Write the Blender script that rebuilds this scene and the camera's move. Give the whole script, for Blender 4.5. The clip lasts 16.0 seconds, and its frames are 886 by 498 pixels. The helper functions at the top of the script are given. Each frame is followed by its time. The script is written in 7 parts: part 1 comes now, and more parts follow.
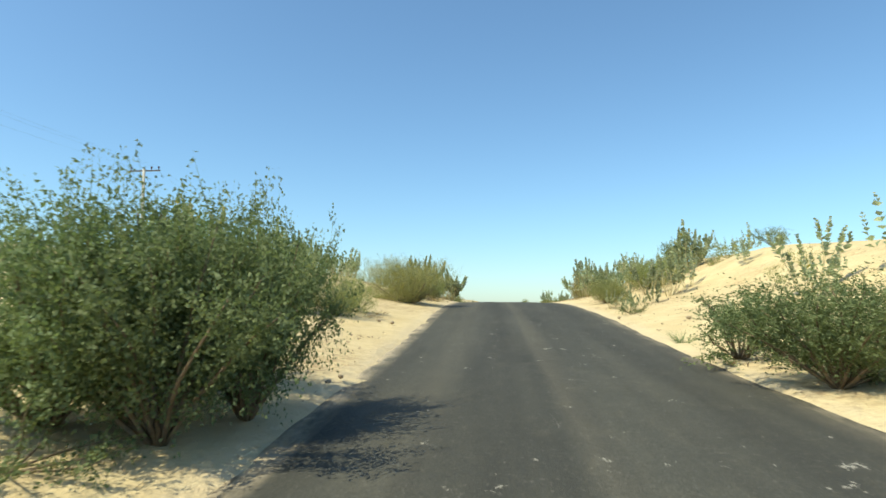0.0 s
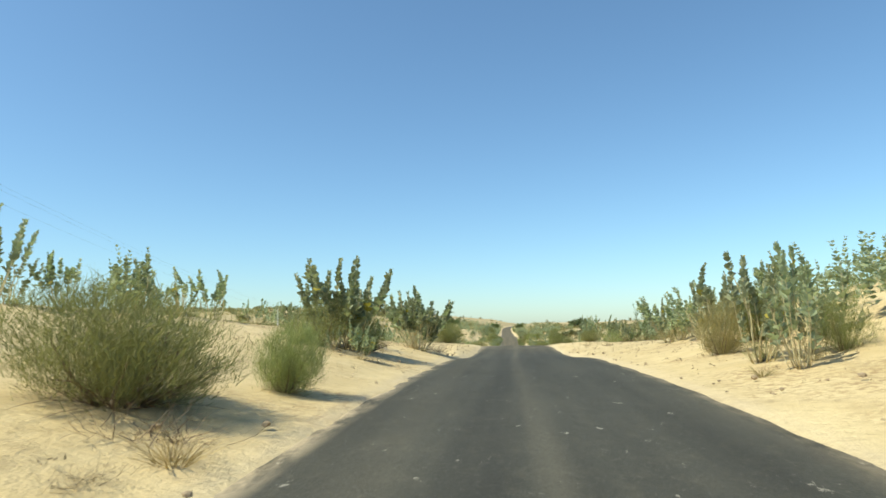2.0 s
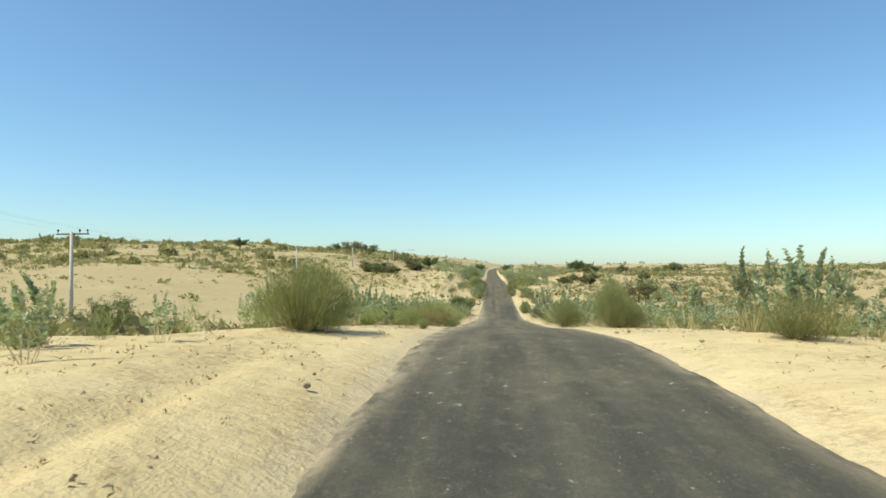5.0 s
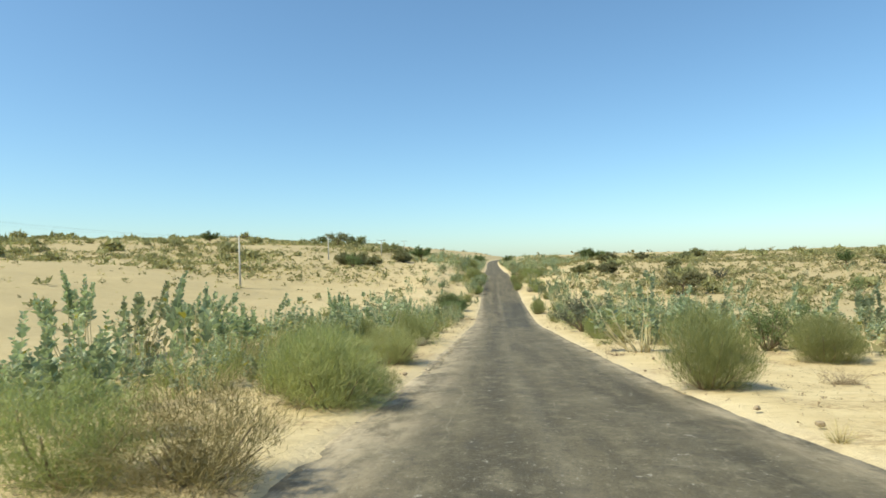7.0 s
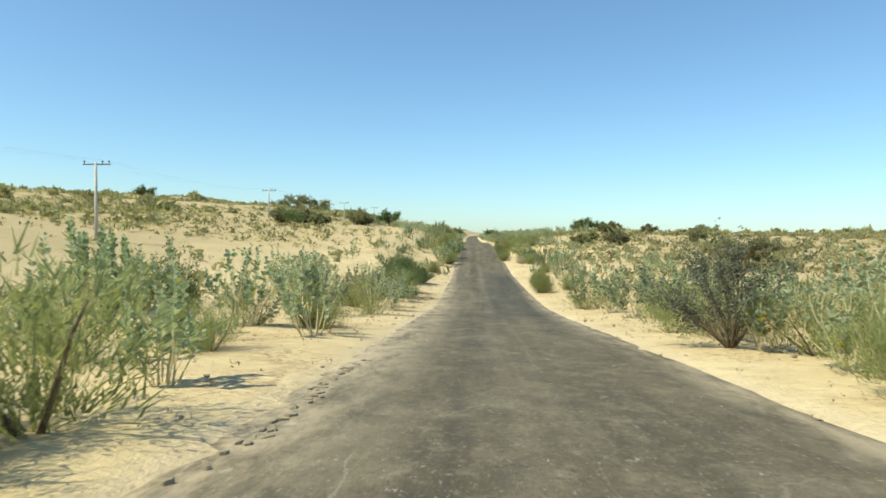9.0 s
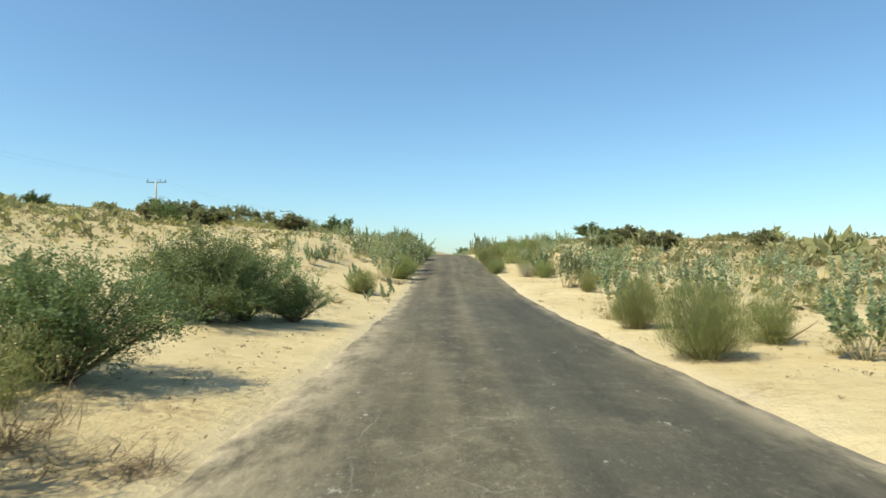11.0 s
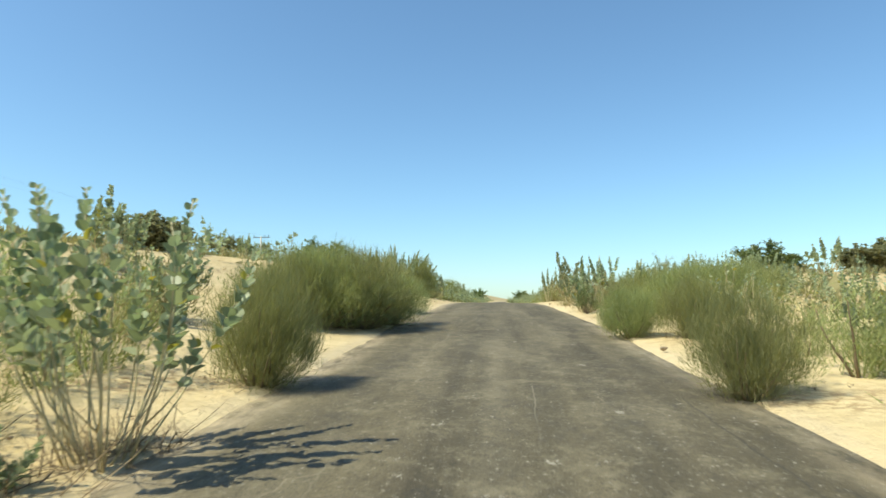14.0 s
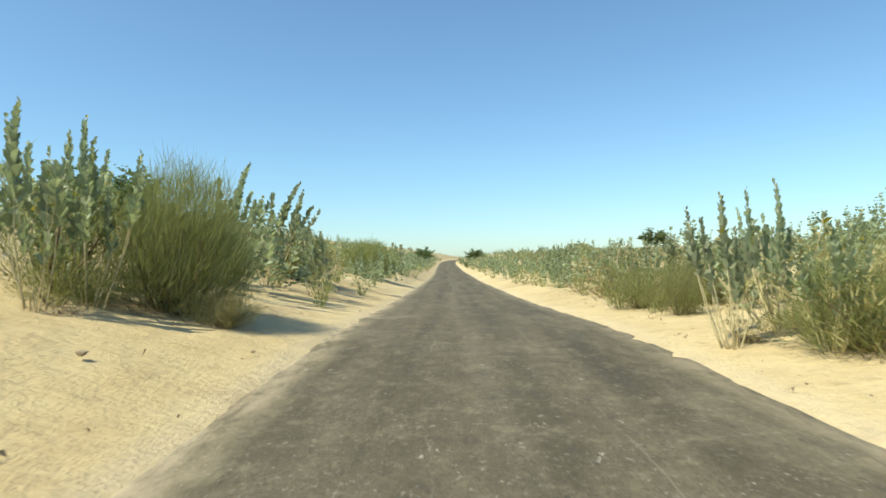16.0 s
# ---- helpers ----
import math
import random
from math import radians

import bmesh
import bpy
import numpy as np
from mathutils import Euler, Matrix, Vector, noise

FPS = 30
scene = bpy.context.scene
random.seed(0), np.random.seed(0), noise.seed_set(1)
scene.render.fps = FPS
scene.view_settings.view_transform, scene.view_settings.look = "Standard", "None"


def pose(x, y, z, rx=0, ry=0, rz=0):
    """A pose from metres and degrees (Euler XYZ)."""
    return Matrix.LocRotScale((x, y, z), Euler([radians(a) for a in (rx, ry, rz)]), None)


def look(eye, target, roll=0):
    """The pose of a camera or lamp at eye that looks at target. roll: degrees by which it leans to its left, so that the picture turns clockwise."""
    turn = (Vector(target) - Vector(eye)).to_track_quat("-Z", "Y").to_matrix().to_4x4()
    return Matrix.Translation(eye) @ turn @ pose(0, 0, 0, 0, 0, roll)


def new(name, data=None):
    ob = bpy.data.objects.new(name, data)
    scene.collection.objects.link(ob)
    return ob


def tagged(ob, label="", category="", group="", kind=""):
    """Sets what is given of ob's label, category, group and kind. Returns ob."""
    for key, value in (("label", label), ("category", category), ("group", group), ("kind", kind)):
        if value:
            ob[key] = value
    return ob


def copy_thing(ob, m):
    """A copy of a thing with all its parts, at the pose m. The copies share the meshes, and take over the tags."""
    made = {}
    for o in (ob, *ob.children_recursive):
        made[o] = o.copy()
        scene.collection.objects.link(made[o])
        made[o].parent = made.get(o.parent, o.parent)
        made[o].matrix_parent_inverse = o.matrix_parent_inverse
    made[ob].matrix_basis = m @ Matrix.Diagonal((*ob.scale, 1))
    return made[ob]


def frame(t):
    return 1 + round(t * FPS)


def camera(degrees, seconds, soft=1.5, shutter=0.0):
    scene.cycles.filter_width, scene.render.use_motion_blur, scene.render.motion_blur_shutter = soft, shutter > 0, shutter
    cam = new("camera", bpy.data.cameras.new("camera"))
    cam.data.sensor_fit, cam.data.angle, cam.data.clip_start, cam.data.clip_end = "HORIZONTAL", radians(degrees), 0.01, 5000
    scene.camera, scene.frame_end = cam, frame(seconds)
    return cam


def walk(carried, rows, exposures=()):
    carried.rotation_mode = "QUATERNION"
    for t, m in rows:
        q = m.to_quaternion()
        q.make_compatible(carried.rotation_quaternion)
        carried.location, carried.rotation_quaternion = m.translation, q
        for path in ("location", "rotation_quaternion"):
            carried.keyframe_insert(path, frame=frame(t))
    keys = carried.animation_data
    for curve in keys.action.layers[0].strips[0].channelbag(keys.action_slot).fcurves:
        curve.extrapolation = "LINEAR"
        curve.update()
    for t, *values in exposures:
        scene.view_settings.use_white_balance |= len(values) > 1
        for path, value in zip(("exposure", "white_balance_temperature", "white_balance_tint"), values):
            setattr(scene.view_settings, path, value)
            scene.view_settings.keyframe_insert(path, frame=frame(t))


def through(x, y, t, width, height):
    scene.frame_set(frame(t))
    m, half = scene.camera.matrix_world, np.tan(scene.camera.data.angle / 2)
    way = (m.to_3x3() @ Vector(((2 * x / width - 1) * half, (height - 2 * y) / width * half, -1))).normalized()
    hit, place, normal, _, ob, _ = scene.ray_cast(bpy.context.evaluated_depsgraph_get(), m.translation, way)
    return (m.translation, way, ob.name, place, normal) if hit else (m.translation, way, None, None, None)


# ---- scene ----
PATH = [
    (0, (-0.221, -0.012, 1.403), (-0.947, 9.910, 2.420), 0.40),
    (0.5, (0.114, 5.788, 1.812), (-0.709, 15.720, 2.633), 0.88),
    (1, (0.241, 11.488, 2.196), (-0.871, 21.391, 3.031), 0.96),
    (1.5, (0.174, 16.915, 2.610), (-0.966, 26.782, 3.769), -0.99),
    (2, (0.230, 22.227, 2.947), (-0.772, 32.090, 4.256), -0.81),
    (2.5, (0.221, 27.920, 3.250), (-0.828, 37.729, 4.888), -1.78),
    (3, (0.106, 33.654, 3.414), (-0.895, 43.447, 5.171), -3.03),
    (3.5, (0.108, 39.353, 3.478), (-1.022, 49.166, 5.036), -2.54),
    (4, (0.084, 44.942, 3.468), (-0.754, 54.861, 4.420), -0.55),
    (6.5, (-0.369, 70.766, 3.314), (-1.251, 80.725, 3.520), 1.02),
    (7, (-0.200, 76.151, 2.931), (-1.006, 86.114, 3.208), -0.96),
    (7.5, (-0.277, 81.436, 2.500), (-0.885, 91.417, 2.352), -1.44),
    (8, (-0.333, 86.867, 2.089), (-0.909, 96.846, 1.822), 0.05),
    (8.5, (-0.185, 92.464, 1.610), (-0.759, 102.446, 1.407), 0.84),
    (11, (-0.172, 125.290, -0.240), (-0.231, 135.285, 0.066), 0.42),
    (11.5, (-0.068, 131.807, -0.294), (-0.141, 141.803, -0.023), 0.54),
    (12, (0.056, 138.529, -0.279), (-0.351, 148.509, 0.209), 2.05),
    (12.5, (0.130, 145.291, -0.148), (-0.481, 155.251, 0.503), 2.26),
    (13, (0.197, 151.865, -0.055), (-0.412, 161.817, 0.717), 1.45),
    (13.5, (0.275, 158.545, 0.297), (-0.513, 168.497, 0.881), 2.39),
    (14, (0.334, 165.058, 0.826), (-0.604, 174.964, 1.826), 0.51),
    (14.5, (0.290, 171.898, 1.367), (-0.470, 181.808, 2.462), -1.97),
    (15, (0.069, 179.665, 1.856), (-0.545, 189.607, 2.739), -1.56),
    (15.5, (-0.215, 187.085, 2.204), (-0.537, 197.065, 2.747), -0.43),
    (16, (-0.593, 194.518, 2.558), (-0.692, 204.513, 2.871), -0.66),
]
cam = camera(70.0, 16.0, soft=1.6, shutter=0.06)
walk(cam, [(t, look(eye, target, roll)) for t, eye, target, roll in PATH], [
    (t, stops, 7450, -5) for t, stops in ((0, 0.48), (0.5, 0.42), (1, 0.28), (1.5, 0.39), (2.5, 0.34), (3.5, 0.3), (7, 0.36), (8, 0.4), (11, 0.36), (12, 0.38), (13, 0.32), (13.5, 0.5), (14.5, 0.48), (15.5, 0.42), (16, 0.42))])

# ---- light: clear sky, one sun from one side ----
SUN_AZIMUTH, SUN_ELEVATION = 237.0, 52.0
world = bpy.data.worlds.new("clear_sky")
scene.world = world
world.use_nodes = True
wn = world.node_tree.nodes
sky = wn.new("ShaderNodeTexSky")
sky.sky_type, sky.sun_disc = "NISHITA", False
sky.sun_elevation, sky.sun_rotation = radians(SUN_ELEVATION), radians(SUN_AZIMUTH)
sky.air_density, sky.dust_density, sky.ozone_density, sky.altitude = 1.12, 1.4, 9.3, 800
wn["Background"].inputs["Strength"].default_value = 0.158
world.node_tree.links.new(sky.outputs[0], wn["Background"].inputs["Color"])
sun = new("sun", bpy.data.lights.new("sun", "SUN"))
sun.data.energy, sun.data.angle, sun.data.color = 4.4, radians(0.53), (1.0, 0.94, 0.84)
sun.matrix_world = look((0, 0, 60), (math.sin(radians(SUN_AZIMUTH - 180)), math.cos(radians(SUN_AZIMUTH - 180)), 60 - math.tan(radians(SUN_ELEVATION))))
scene.view_settings.exposure = 0.0

# ---- the lie of the land: road profile and side slopes, in metres ----
ROAD_LEFT, ROAD_RIGHT = -1.8, 3.0
PROFILE_Y = [-60, -20, 0, 5, 10, 15, 20, 25, 30, 35, 40, 45, 50, 55, 60, 65, 70, 75, 80, 85, 90, 95, 100, 105, 110, 115, 120, 125, 130, 135, 140, 145, 150, 155, 160, 165, 170, 175, 180, 185, 190, 195, 200, 205, 210, 215, 220, 225, 250, 275, 300, 330, 360, 420, 520, 700]
PROFILE_Z = [-3.5, -1.45, 0.06, 0.44, 0.75, 1.12, 1.49, 1.78, 1.96, 2.05, 2.06, 2.04, 1.85, 1.75, 1.77, 1.87, 1.92, 1.65, 1.35, 0.92, 0.54, 0.24, -0.09, -0.4, -0.69, -0.98, -1.29, -1.53, -1.6, -1.61, -1.56, -1.5, -1.36, -1.13, -0.84, -0.49, -0.12, 0.19, 0.5, 0.76, 0.99, 1.21, 1.36, 1.48, 1.46, 1.4, 1.37, 1.38, 1.45, 1.7, 2.1, 2.8, 3.5, 5.2, 7.0, 6.0]
CENTRE_Y = [-60, 40, 60, 80, 160, 180, 200, 240, 280, 320, 420, 520, 700]
CENTRE_X = [0, 0.05, 0.12, -0.05, -0.10, -0.36, -0.68, -0.85, -0.98, -1.4, -1.0, 6.0, 30.0]
SIDE_Y = [-40, 5, 28, 42, 58, 75, 95, 120, 145, 165, 185, 210, 250, 300]
SIDE_D = [0.0, 0.8, 3, 8, 20, 45, 90]
LEFT_RISE = [
    [0, .08, .4, 1.4, 2.8, 3.5, 4], [0, .08, .3, 1.2, 2.5, 3.5, 4], [0, .08, .5, 1.7, 2.6, 3, 3], [0, .15, .7, 1.5, 1.8, 1, 1],
    [0, .3, .6, .7, .5, 0.2, 1], [0, .08, .1, -.3, -.8, -.3, 1.5], [0, .05, .0, -.3, -.4, 1, 3], [0, .05, .15, .4, 1.0, 3, 5],
    [0, .08, .4, 1.0, 1.7, 4, 6], [0, .06, .4, 1.7, 2.8, 4.5, 6], [0, .08, .5, 1.8, 2.9, 4.8, 7], [0, .1, .6, 2.2, 3.2, 6.2, 9.6],
    [0, .2, .9, 2.3, 4, 8.2, 11.0], [0, .3, 1, 2.5, 5, 9.8, 12.6]]
RIGHT_RISE = [
    [0, .08, .4, 1.6, 3, 3, 3], [0, .08, .4, 1.8, 3, 3, 3], [0, .08, .5, 2.3, 3.3, 3, 2.5], [0, .1, .5, 2.3, 3.0, 2, 2],
    [0, .25, .5, .7, .6, .4, .5], [0, .08, .1, -.1, -.4, -.5, 0], [0, .05, .0, 0, 0, 0, .5], [0, .08, .2, .3, .3, .6, 1.5],
    [0, .05, .1, .2, .6, 1, 2], [0, .05, .1, .5, .9, 1.5, 2.5], [0, .08, .2, .8, 1.3, 2, 3], [0, .1, .35, 1.2, 2.4, 2.2, 3.5],
    [0, .2, .6, 1.5, 2.5, 3, 4], [0, .3, .8, 2, 3, 4, 5]]


def smooth_interp(q, xs, vs):
    """Monotone-ish cubic through the given stations, held level past the ends."""
    xs, vs, q = np.asarray(xs, float), np.asarray(vs, float), np.asarray(q, float)
    slope = np.gradient(vs, xs)
    slope[0] = slope[-1] = 0
    q = np.clip(q, xs[0], xs[-1])
    i = np.clip(np.searchsorted(xs, q, side="right") - 1, 0, len(xs) - 2)
    h = xs[i + 1] - xs[i]
    f = (q - xs[i]) / h
    return (vs[i] * (1 + 2 * f) * (1 - f) ** 2 + slope[i] * h * f * (1 - f) ** 2
            + vs[i + 1] * f * f * (3 - 2 * f) + slope[i + 1] * h * f * f * (f - 1))


def road_z(y):
    return smooth_interp(y, PROFILE_Y, PROFILE_Z)


def road_x(y):
    return smooth_interp(y, CENTRE_Y, CENTRE_X)


def side_rise(d, y, table):
    table = np.array(table, float)
    cols = np.stack([smooth_interp(y, SIDE_Y, table[:, k]) for k in range(len(SIDE_D))], -1)
    d = np.clip(d, 0, SIDE_D[-1])
    k = np.clip(np.searchsorted(SIDE_D, d, side="right") - 1, 0, len(SIDE_D) - 2)
    lo, hi = np.asarray(SIDE_D, float)[k], np.asarray(SIDE_D, float)[k + 1]
    f = (d - lo) / (hi - lo)
    f = np.where(k < 2, f, f * f * (3 - 2 * f) * 0.5 + f * 0.5)
    pick = np.arange(len(k))
    return cols[pick, k] * (1 - f) + cols[pick, k + 1] * f


def ripple(x, y, size, seed):
    """Cheap smooth unevenness of about one unit, from a few crossed waves."""
    a = np.sin(x / size * 1.7 + seed) * np.cos(y / size * 1.3 + 2.1 * seed)
    b = np.sin((x * 0.8 + y * 0.6) / size * 2.9 + 3.7 * seed) * np.cos((x * 0.6 - y * 0.8) / size * 2.3 + seed)
    c = np.sin((x * 0.3 - y) / size * 4.7 + seed * 1.3) * np.cos((x + y * 0.4) / size * 5.1 - seed)
    return a * 0.5 + b * 0.3 + c * 0.2


def ground_z(x, y):
    x, y = np.atleast_1d(np.asarray(x, float)), np.atleast_1d(np.asarray(y, float))
    x, y = np.broadcast_arrays(x, y)
    shape, x, y = x.shape, x.ravel(), y.ravel()
    u = x - road_x(y)
    dl, dr = ROAD_LEFT - u, u - ROAD_RIGHT
    d = np.maximum(np.maximum(dl, dr), 0)
    rise = np.where(dl > dr, side_rise(np.maximum(dl, 0), y, LEFT_RISE), side_rise(np.maximum(dr, 0), y, RIGHT_RISE))
    near = np.clip(d / 4, 0, 1)
    bumps = near * (0.07 * ripple(x, y, 1.5, 1.0) + 0.04 * ripple(x, y, 0.62, 1.7)) + np.clip((d - 2) / 8, 0, 1) * 0.22 * ripple(x, y, 6.0, 2.0)
    far = np.clip((d - 12) / 40, 0, 1)
    bumps = bumps + far * 0.9 * ripple(x, y, 19.0, 3.0) + np.clip((d - 60) / 200, 0, 1) * 3.0 * ripple(x, y, 110.0, 4.0)
    out = np.hypot(x, y - 100)
    rim = np.clip((out - 200) / 500, 0, 1)
    z = road_z(np.clip(y, -60, 700)) * (1 - 0.5 * far) + rise + bumps + far * rim * 3.0
    return z.reshape(shape)


# ---- materials ----
def material(name, rough=0.9):
    m = bpy.data.materials.new(name)
    m.use_nodes = True
    b = m.node_tree.nodes["Principled BSDF"]
    b.inputs["Roughness"].default_value = rough
    b.inputs["Specular IOR Level"].default_value = 0.25
    return m, m.node_tree.nodes, m.node_tree.links, b


def node(nodes, kind, **values):
    n = nodes.new(kind)
    for key, value in values.items():
        n.inputs[key.replace("_", " ")].default_value = value
    return n


def coords(nodes, links, scale=(1, 1, 1)):
    g = nodes.new("ShaderNodeNewGeometry")
    v = nodes.new("ShaderNodeVectorMath")
    v.operation = "MULTIPLY"
    v.inputs[1].default_value = scale
    links.new(g.outputs["Position"], v.inputs[0])
    return v.outputs[0]


def noise_tex(nodes, links, vec, scale, detail=4, rough=0.55):
    n = node(nodes, "ShaderNodeTexNoise", Scale=scale, Detail=detail, Roughness=rough)
    links.new(vec, n.inputs["Vector"])
    return n.outputs["Fac"]


def ramp(nodes, links, fac, *stops):
    r = nodes.new("ShaderNodeValToRGB")
    while len(r.color_ramp.elements) < len(stops):
        r.color_ramp.elements.new(0.5)
    for e, (p, c) in zip(r.color_ramp.elements, stops):
        e.position, e.color = p, (*c, 1) if len(c) == 3 else c
    links.new(fac, r.inputs["Fac"])
    return r.outputs["Color"]


def mixed(nodes, links, fac, a, b, blend="MIX"):
    m = nodes.new("ShaderNodeMix")
    m.data_type, m.blend_type = "RGBA", blend
    for value, socket in ((fac, m.inputs[0]), (a, m.inputs[6]), (b, m.inputs[7])):
        if isinstance(value, (int, float)):
            socket.default_value = value
        elif isinstance(value, tuple):
            socket.default_value = (*value, 1)
        else:
            links.new(value, socket)
    return m.outputs[2]


def calc(nodes, links, op, a, b=0.0):
    m = nodes.new("ShaderNodeMath")
    m.operation = op
    for value, socket in ((a, m.inputs[0]), (b, m.inputs[1])):
        if isinstance(value, (int, float)):
            socket.default_value = value
        else:
            links.new(value, socket)
    return m.outputs[0]


def bump(nodes, links, bsdf, height, strength, distance):
    b = node(nodes, "ShaderNodeBump", Strength=strength, Distance=distance)
    links.new(height, b.inputs["Height"])
    links.new(b.outputs["Normal"], bsdf.inputs["Normal"])


def sand_material():
    m, n, l, b = material("sand", 0.95)
    p = coords(n, l)
    big = noise_tex(n, l, p, 0.09, 5)
    mid = noise_tex(n, l, p, 0.9, 6, 0.65)
    fine = noise_tex(n, l, p, 14, 5, 0.7)
    col = ramp(n, l, big, (0.3, (0.53, 0.415, 0.234)), (0.55, (0.61, 0.488, 0.284)), (0.75, (0.655, 0.532, 0.326)))
    col = mixed(n, l, ramp(n, l, mid, (0.38, (0, 0, 0)), (0.68, (1, 1, 1))), col, mixed(n, l, 1.0, col, (0.87, 0.84, 0.79), "MULTIPLY"))
    litter = noise_tex(n, l, p, 3.2, 8, 0.75)
    col = mixed(n, l, ramp(n, l, litter, (0.57, (0, 0, 0)), (0.66, (0.55, 0.55, 0.55))), col, (0.32, 0.24, 0.135))
    heap = ramp(n, l, noise_tex(n, l, p, 0.33, 4, 0.6), (0.50, (0, 0, 0)), (0.64, (1, 1, 1)))
    crumbs = ramp(n, l, noise_tex(n, l, p, 7.5, 6, 0.7), (0.47, (0, 0, 0)), (0.56, (0.8, 0.8, 0.8)))
    col = mixed(n, l, calc(n, l, "MULTIPLY", heap, crumbs), col, (0.30, 0.20, 0.105))
    trod = noise_tex(n, l, coords(n, l, (1, 1.6, 1)), 1.9, 5, 0.6)
    col = mixed(n, l, ramp(n, l, trod, (0.54, (0, 0, 0)), (0.63, (0.38, 0.38, 0.38))), col, (0.42, 0.32, 0.18))
    col = mixed(n, l, ramp(n, l, fine, (0.30, (0.5, 0.5, 0.5)), (0.42, (0, 0, 0))), col, (0.36, 0.27, 0.16))
    edge = n.new("ShaderNodeAttribute")
    edge.attribute_name = "verge"
    rag = calc(n, l, "MULTIPLY", edge.outputs["Fac"], ramp(n, l, mid, (0.3, (0.2, 0.2, 0.2)), (0.6, (1, 1, 1))))
    col = mixed(n, l, rag, col, mixed(n, l, fine, (0.46, 0.37, 0.25), (0.62, 0.52, 0.37)))
    far = n.new("ShaderNodeAttribute")
    far.attribute_name = "scrub"
    patch = noise_tex(n, l, p, 0.16, 7, 0.68)
    veg = calc(n, l, "MULTIPLY", far.outputs["Fac"], ramp(n, l, patch, (0.22, (0.5, 0.5, 0.5)), (0.50, (0.95, 0.95, 0.95))))
    col = mixed(n, l, veg, col, mixed(n, l, mid, (0.33, 0.26, 0.14), (0.45, 0.36, 0.205)))
    l.new(col, b.inputs["Base Color"])
    bump(n, l, b, calc(n, l, "ADD", calc(n, l, "ADD", calc(n, l, "MULTIPLY", mid, 0.7), calc(n, l, "MULTIPLY", trod, 0.35)), calc(n, l, "MULTIPLY", fine, 0.18)), 1.0, 0.14)
    return m


def asphalt_material():
    m, n, l, b = material("worn_asphalt", 0.85)
    p = coords(n, l)
    streak = noise_tex(n, l, coords(n, l, (1.6, 0.06, 1)), 1.3, 5)
    patchy = noise_tex(n, l, coords(n, l, (1, 0.45, 1)), 0.9, 6, 0.62)
    grit = noise_tex(n, l, p, 55, 3, 0.8)
    grit2 = noise_tex(n, l, p, 12, 4, 0.7)
    worn = n.new("ShaderNodeAttribute")
    worn.attribute_name = "worn"
    side = n.new("ShaderNodeAttribute")
    side.attribute_name = "dust"
    fresh = ramp(n, l, streak, (0.35, (0.046, 0.045, 0.037)), (0.65, (0.068, 0.066, 0.053)))
    old = ramp(n, l, streak, (0.35, (0.088, 0.074, 0.048)), (0.65, (0.148, 0.123, 0.078)))
    col = mixed(n, l, worn.outputs["Fac"], fresh, old)
    pale = calc(n, l, "MULTIPLY", calc(n, l, "ADD", calc(n, l, "MULTIPLY", worn.outputs["Fac"], 0.75), 0.1), ramp(n, l, patchy, (0.50, (0, 0, 0)), (0.62, (1, 1, 1))))
    col = mixed(n, l, calc(n, l, "MULTIPLY", pale, 0.42), col, (0.24, 0.205, 0.138))
    dark = ramp(n, l, patchy, (0.30, (0.55, 0.55, 0.55)), (0.42, (0, 0, 0)))
    col = mixed(n, l, dark, col, mixed(n, l, 1.0, col, (0.62, 0.62, 0.64), "MULTIPLY"))
    track = n.new("ShaderNodeAttribute")
    track.attribute_name = "track"
    col = mixed(n, l, ramp(n, l, track.outputs["Fac"], (0.0, (0.75, 0.75, 0.75)), (0.5, (0, 0, 0))), col, mixed(n, l, 1.0, col, (0.60, 0.60, 0.62), "MULTIPLY"))
    col = mixed(n, l, ramp(n, l, track.outputs["Fac"], (0.5, (0, 0, 0)), (1.0, (0.45, 0.45, 0.45))), col, (0.225, 0.195, 0.14))
    col = mixed(n, l, ramp(n, l, grit, (0.36, (0.5, 0.5, 0.5)), (0.52, (0, 0, 0))), col, (0.022, 0.021, 0.020))
    col = mixed(n, l, ramp(n, l, grit, (0.60, (0, 0, 0)), (0.74, (0.5, 0.5, 0.5))), col, (0.22, 0.20, 0.17))
    blotch = noise_tex(n, l, coords(n, l, (1, 0.7, 1)), 3.4, 8, 0.76)
    amount = calc(n, l, "ADD", calc(n, l, "MULTIPLY", worn.outputs["Fac"], 0.42), 0.08)
    col = mixed(n, l, calc(n, l, "MULTIPLY", amount, ramp(n, l, blotch, (0.52, (0, 0, 0)), (0.66, (1, 1, 1)))), col, (0.25, 0.215, 0.145))
    col = mixed(n, l, calc(n, l, "MULTIPLY", amount, ramp(n, l, blotch, (0.33, (1, 1, 1)), (0.47, (0, 0, 0)))), col, (0.045, 0.043, 0.040))
    fleck = node(n, "ShaderNodeTexNoise", Scale=4.6, Detail=6, Roughness=0.75)
    l.new(coords(n, l, (1, 0.6, 1)), fleck.inputs["Vector"])
    col = mixed(n, l, ramp(n, l, fleck.outputs["Fac"], (0.645, (0, 0, 0)), (0.668, (0.75, 0.75, 0.75))), col, (0.38, 0.35, 0.29))
    chips = noise_tex(n, l, coords(n, l, (1, 0.8, 1)), 21, 4, 0.8)
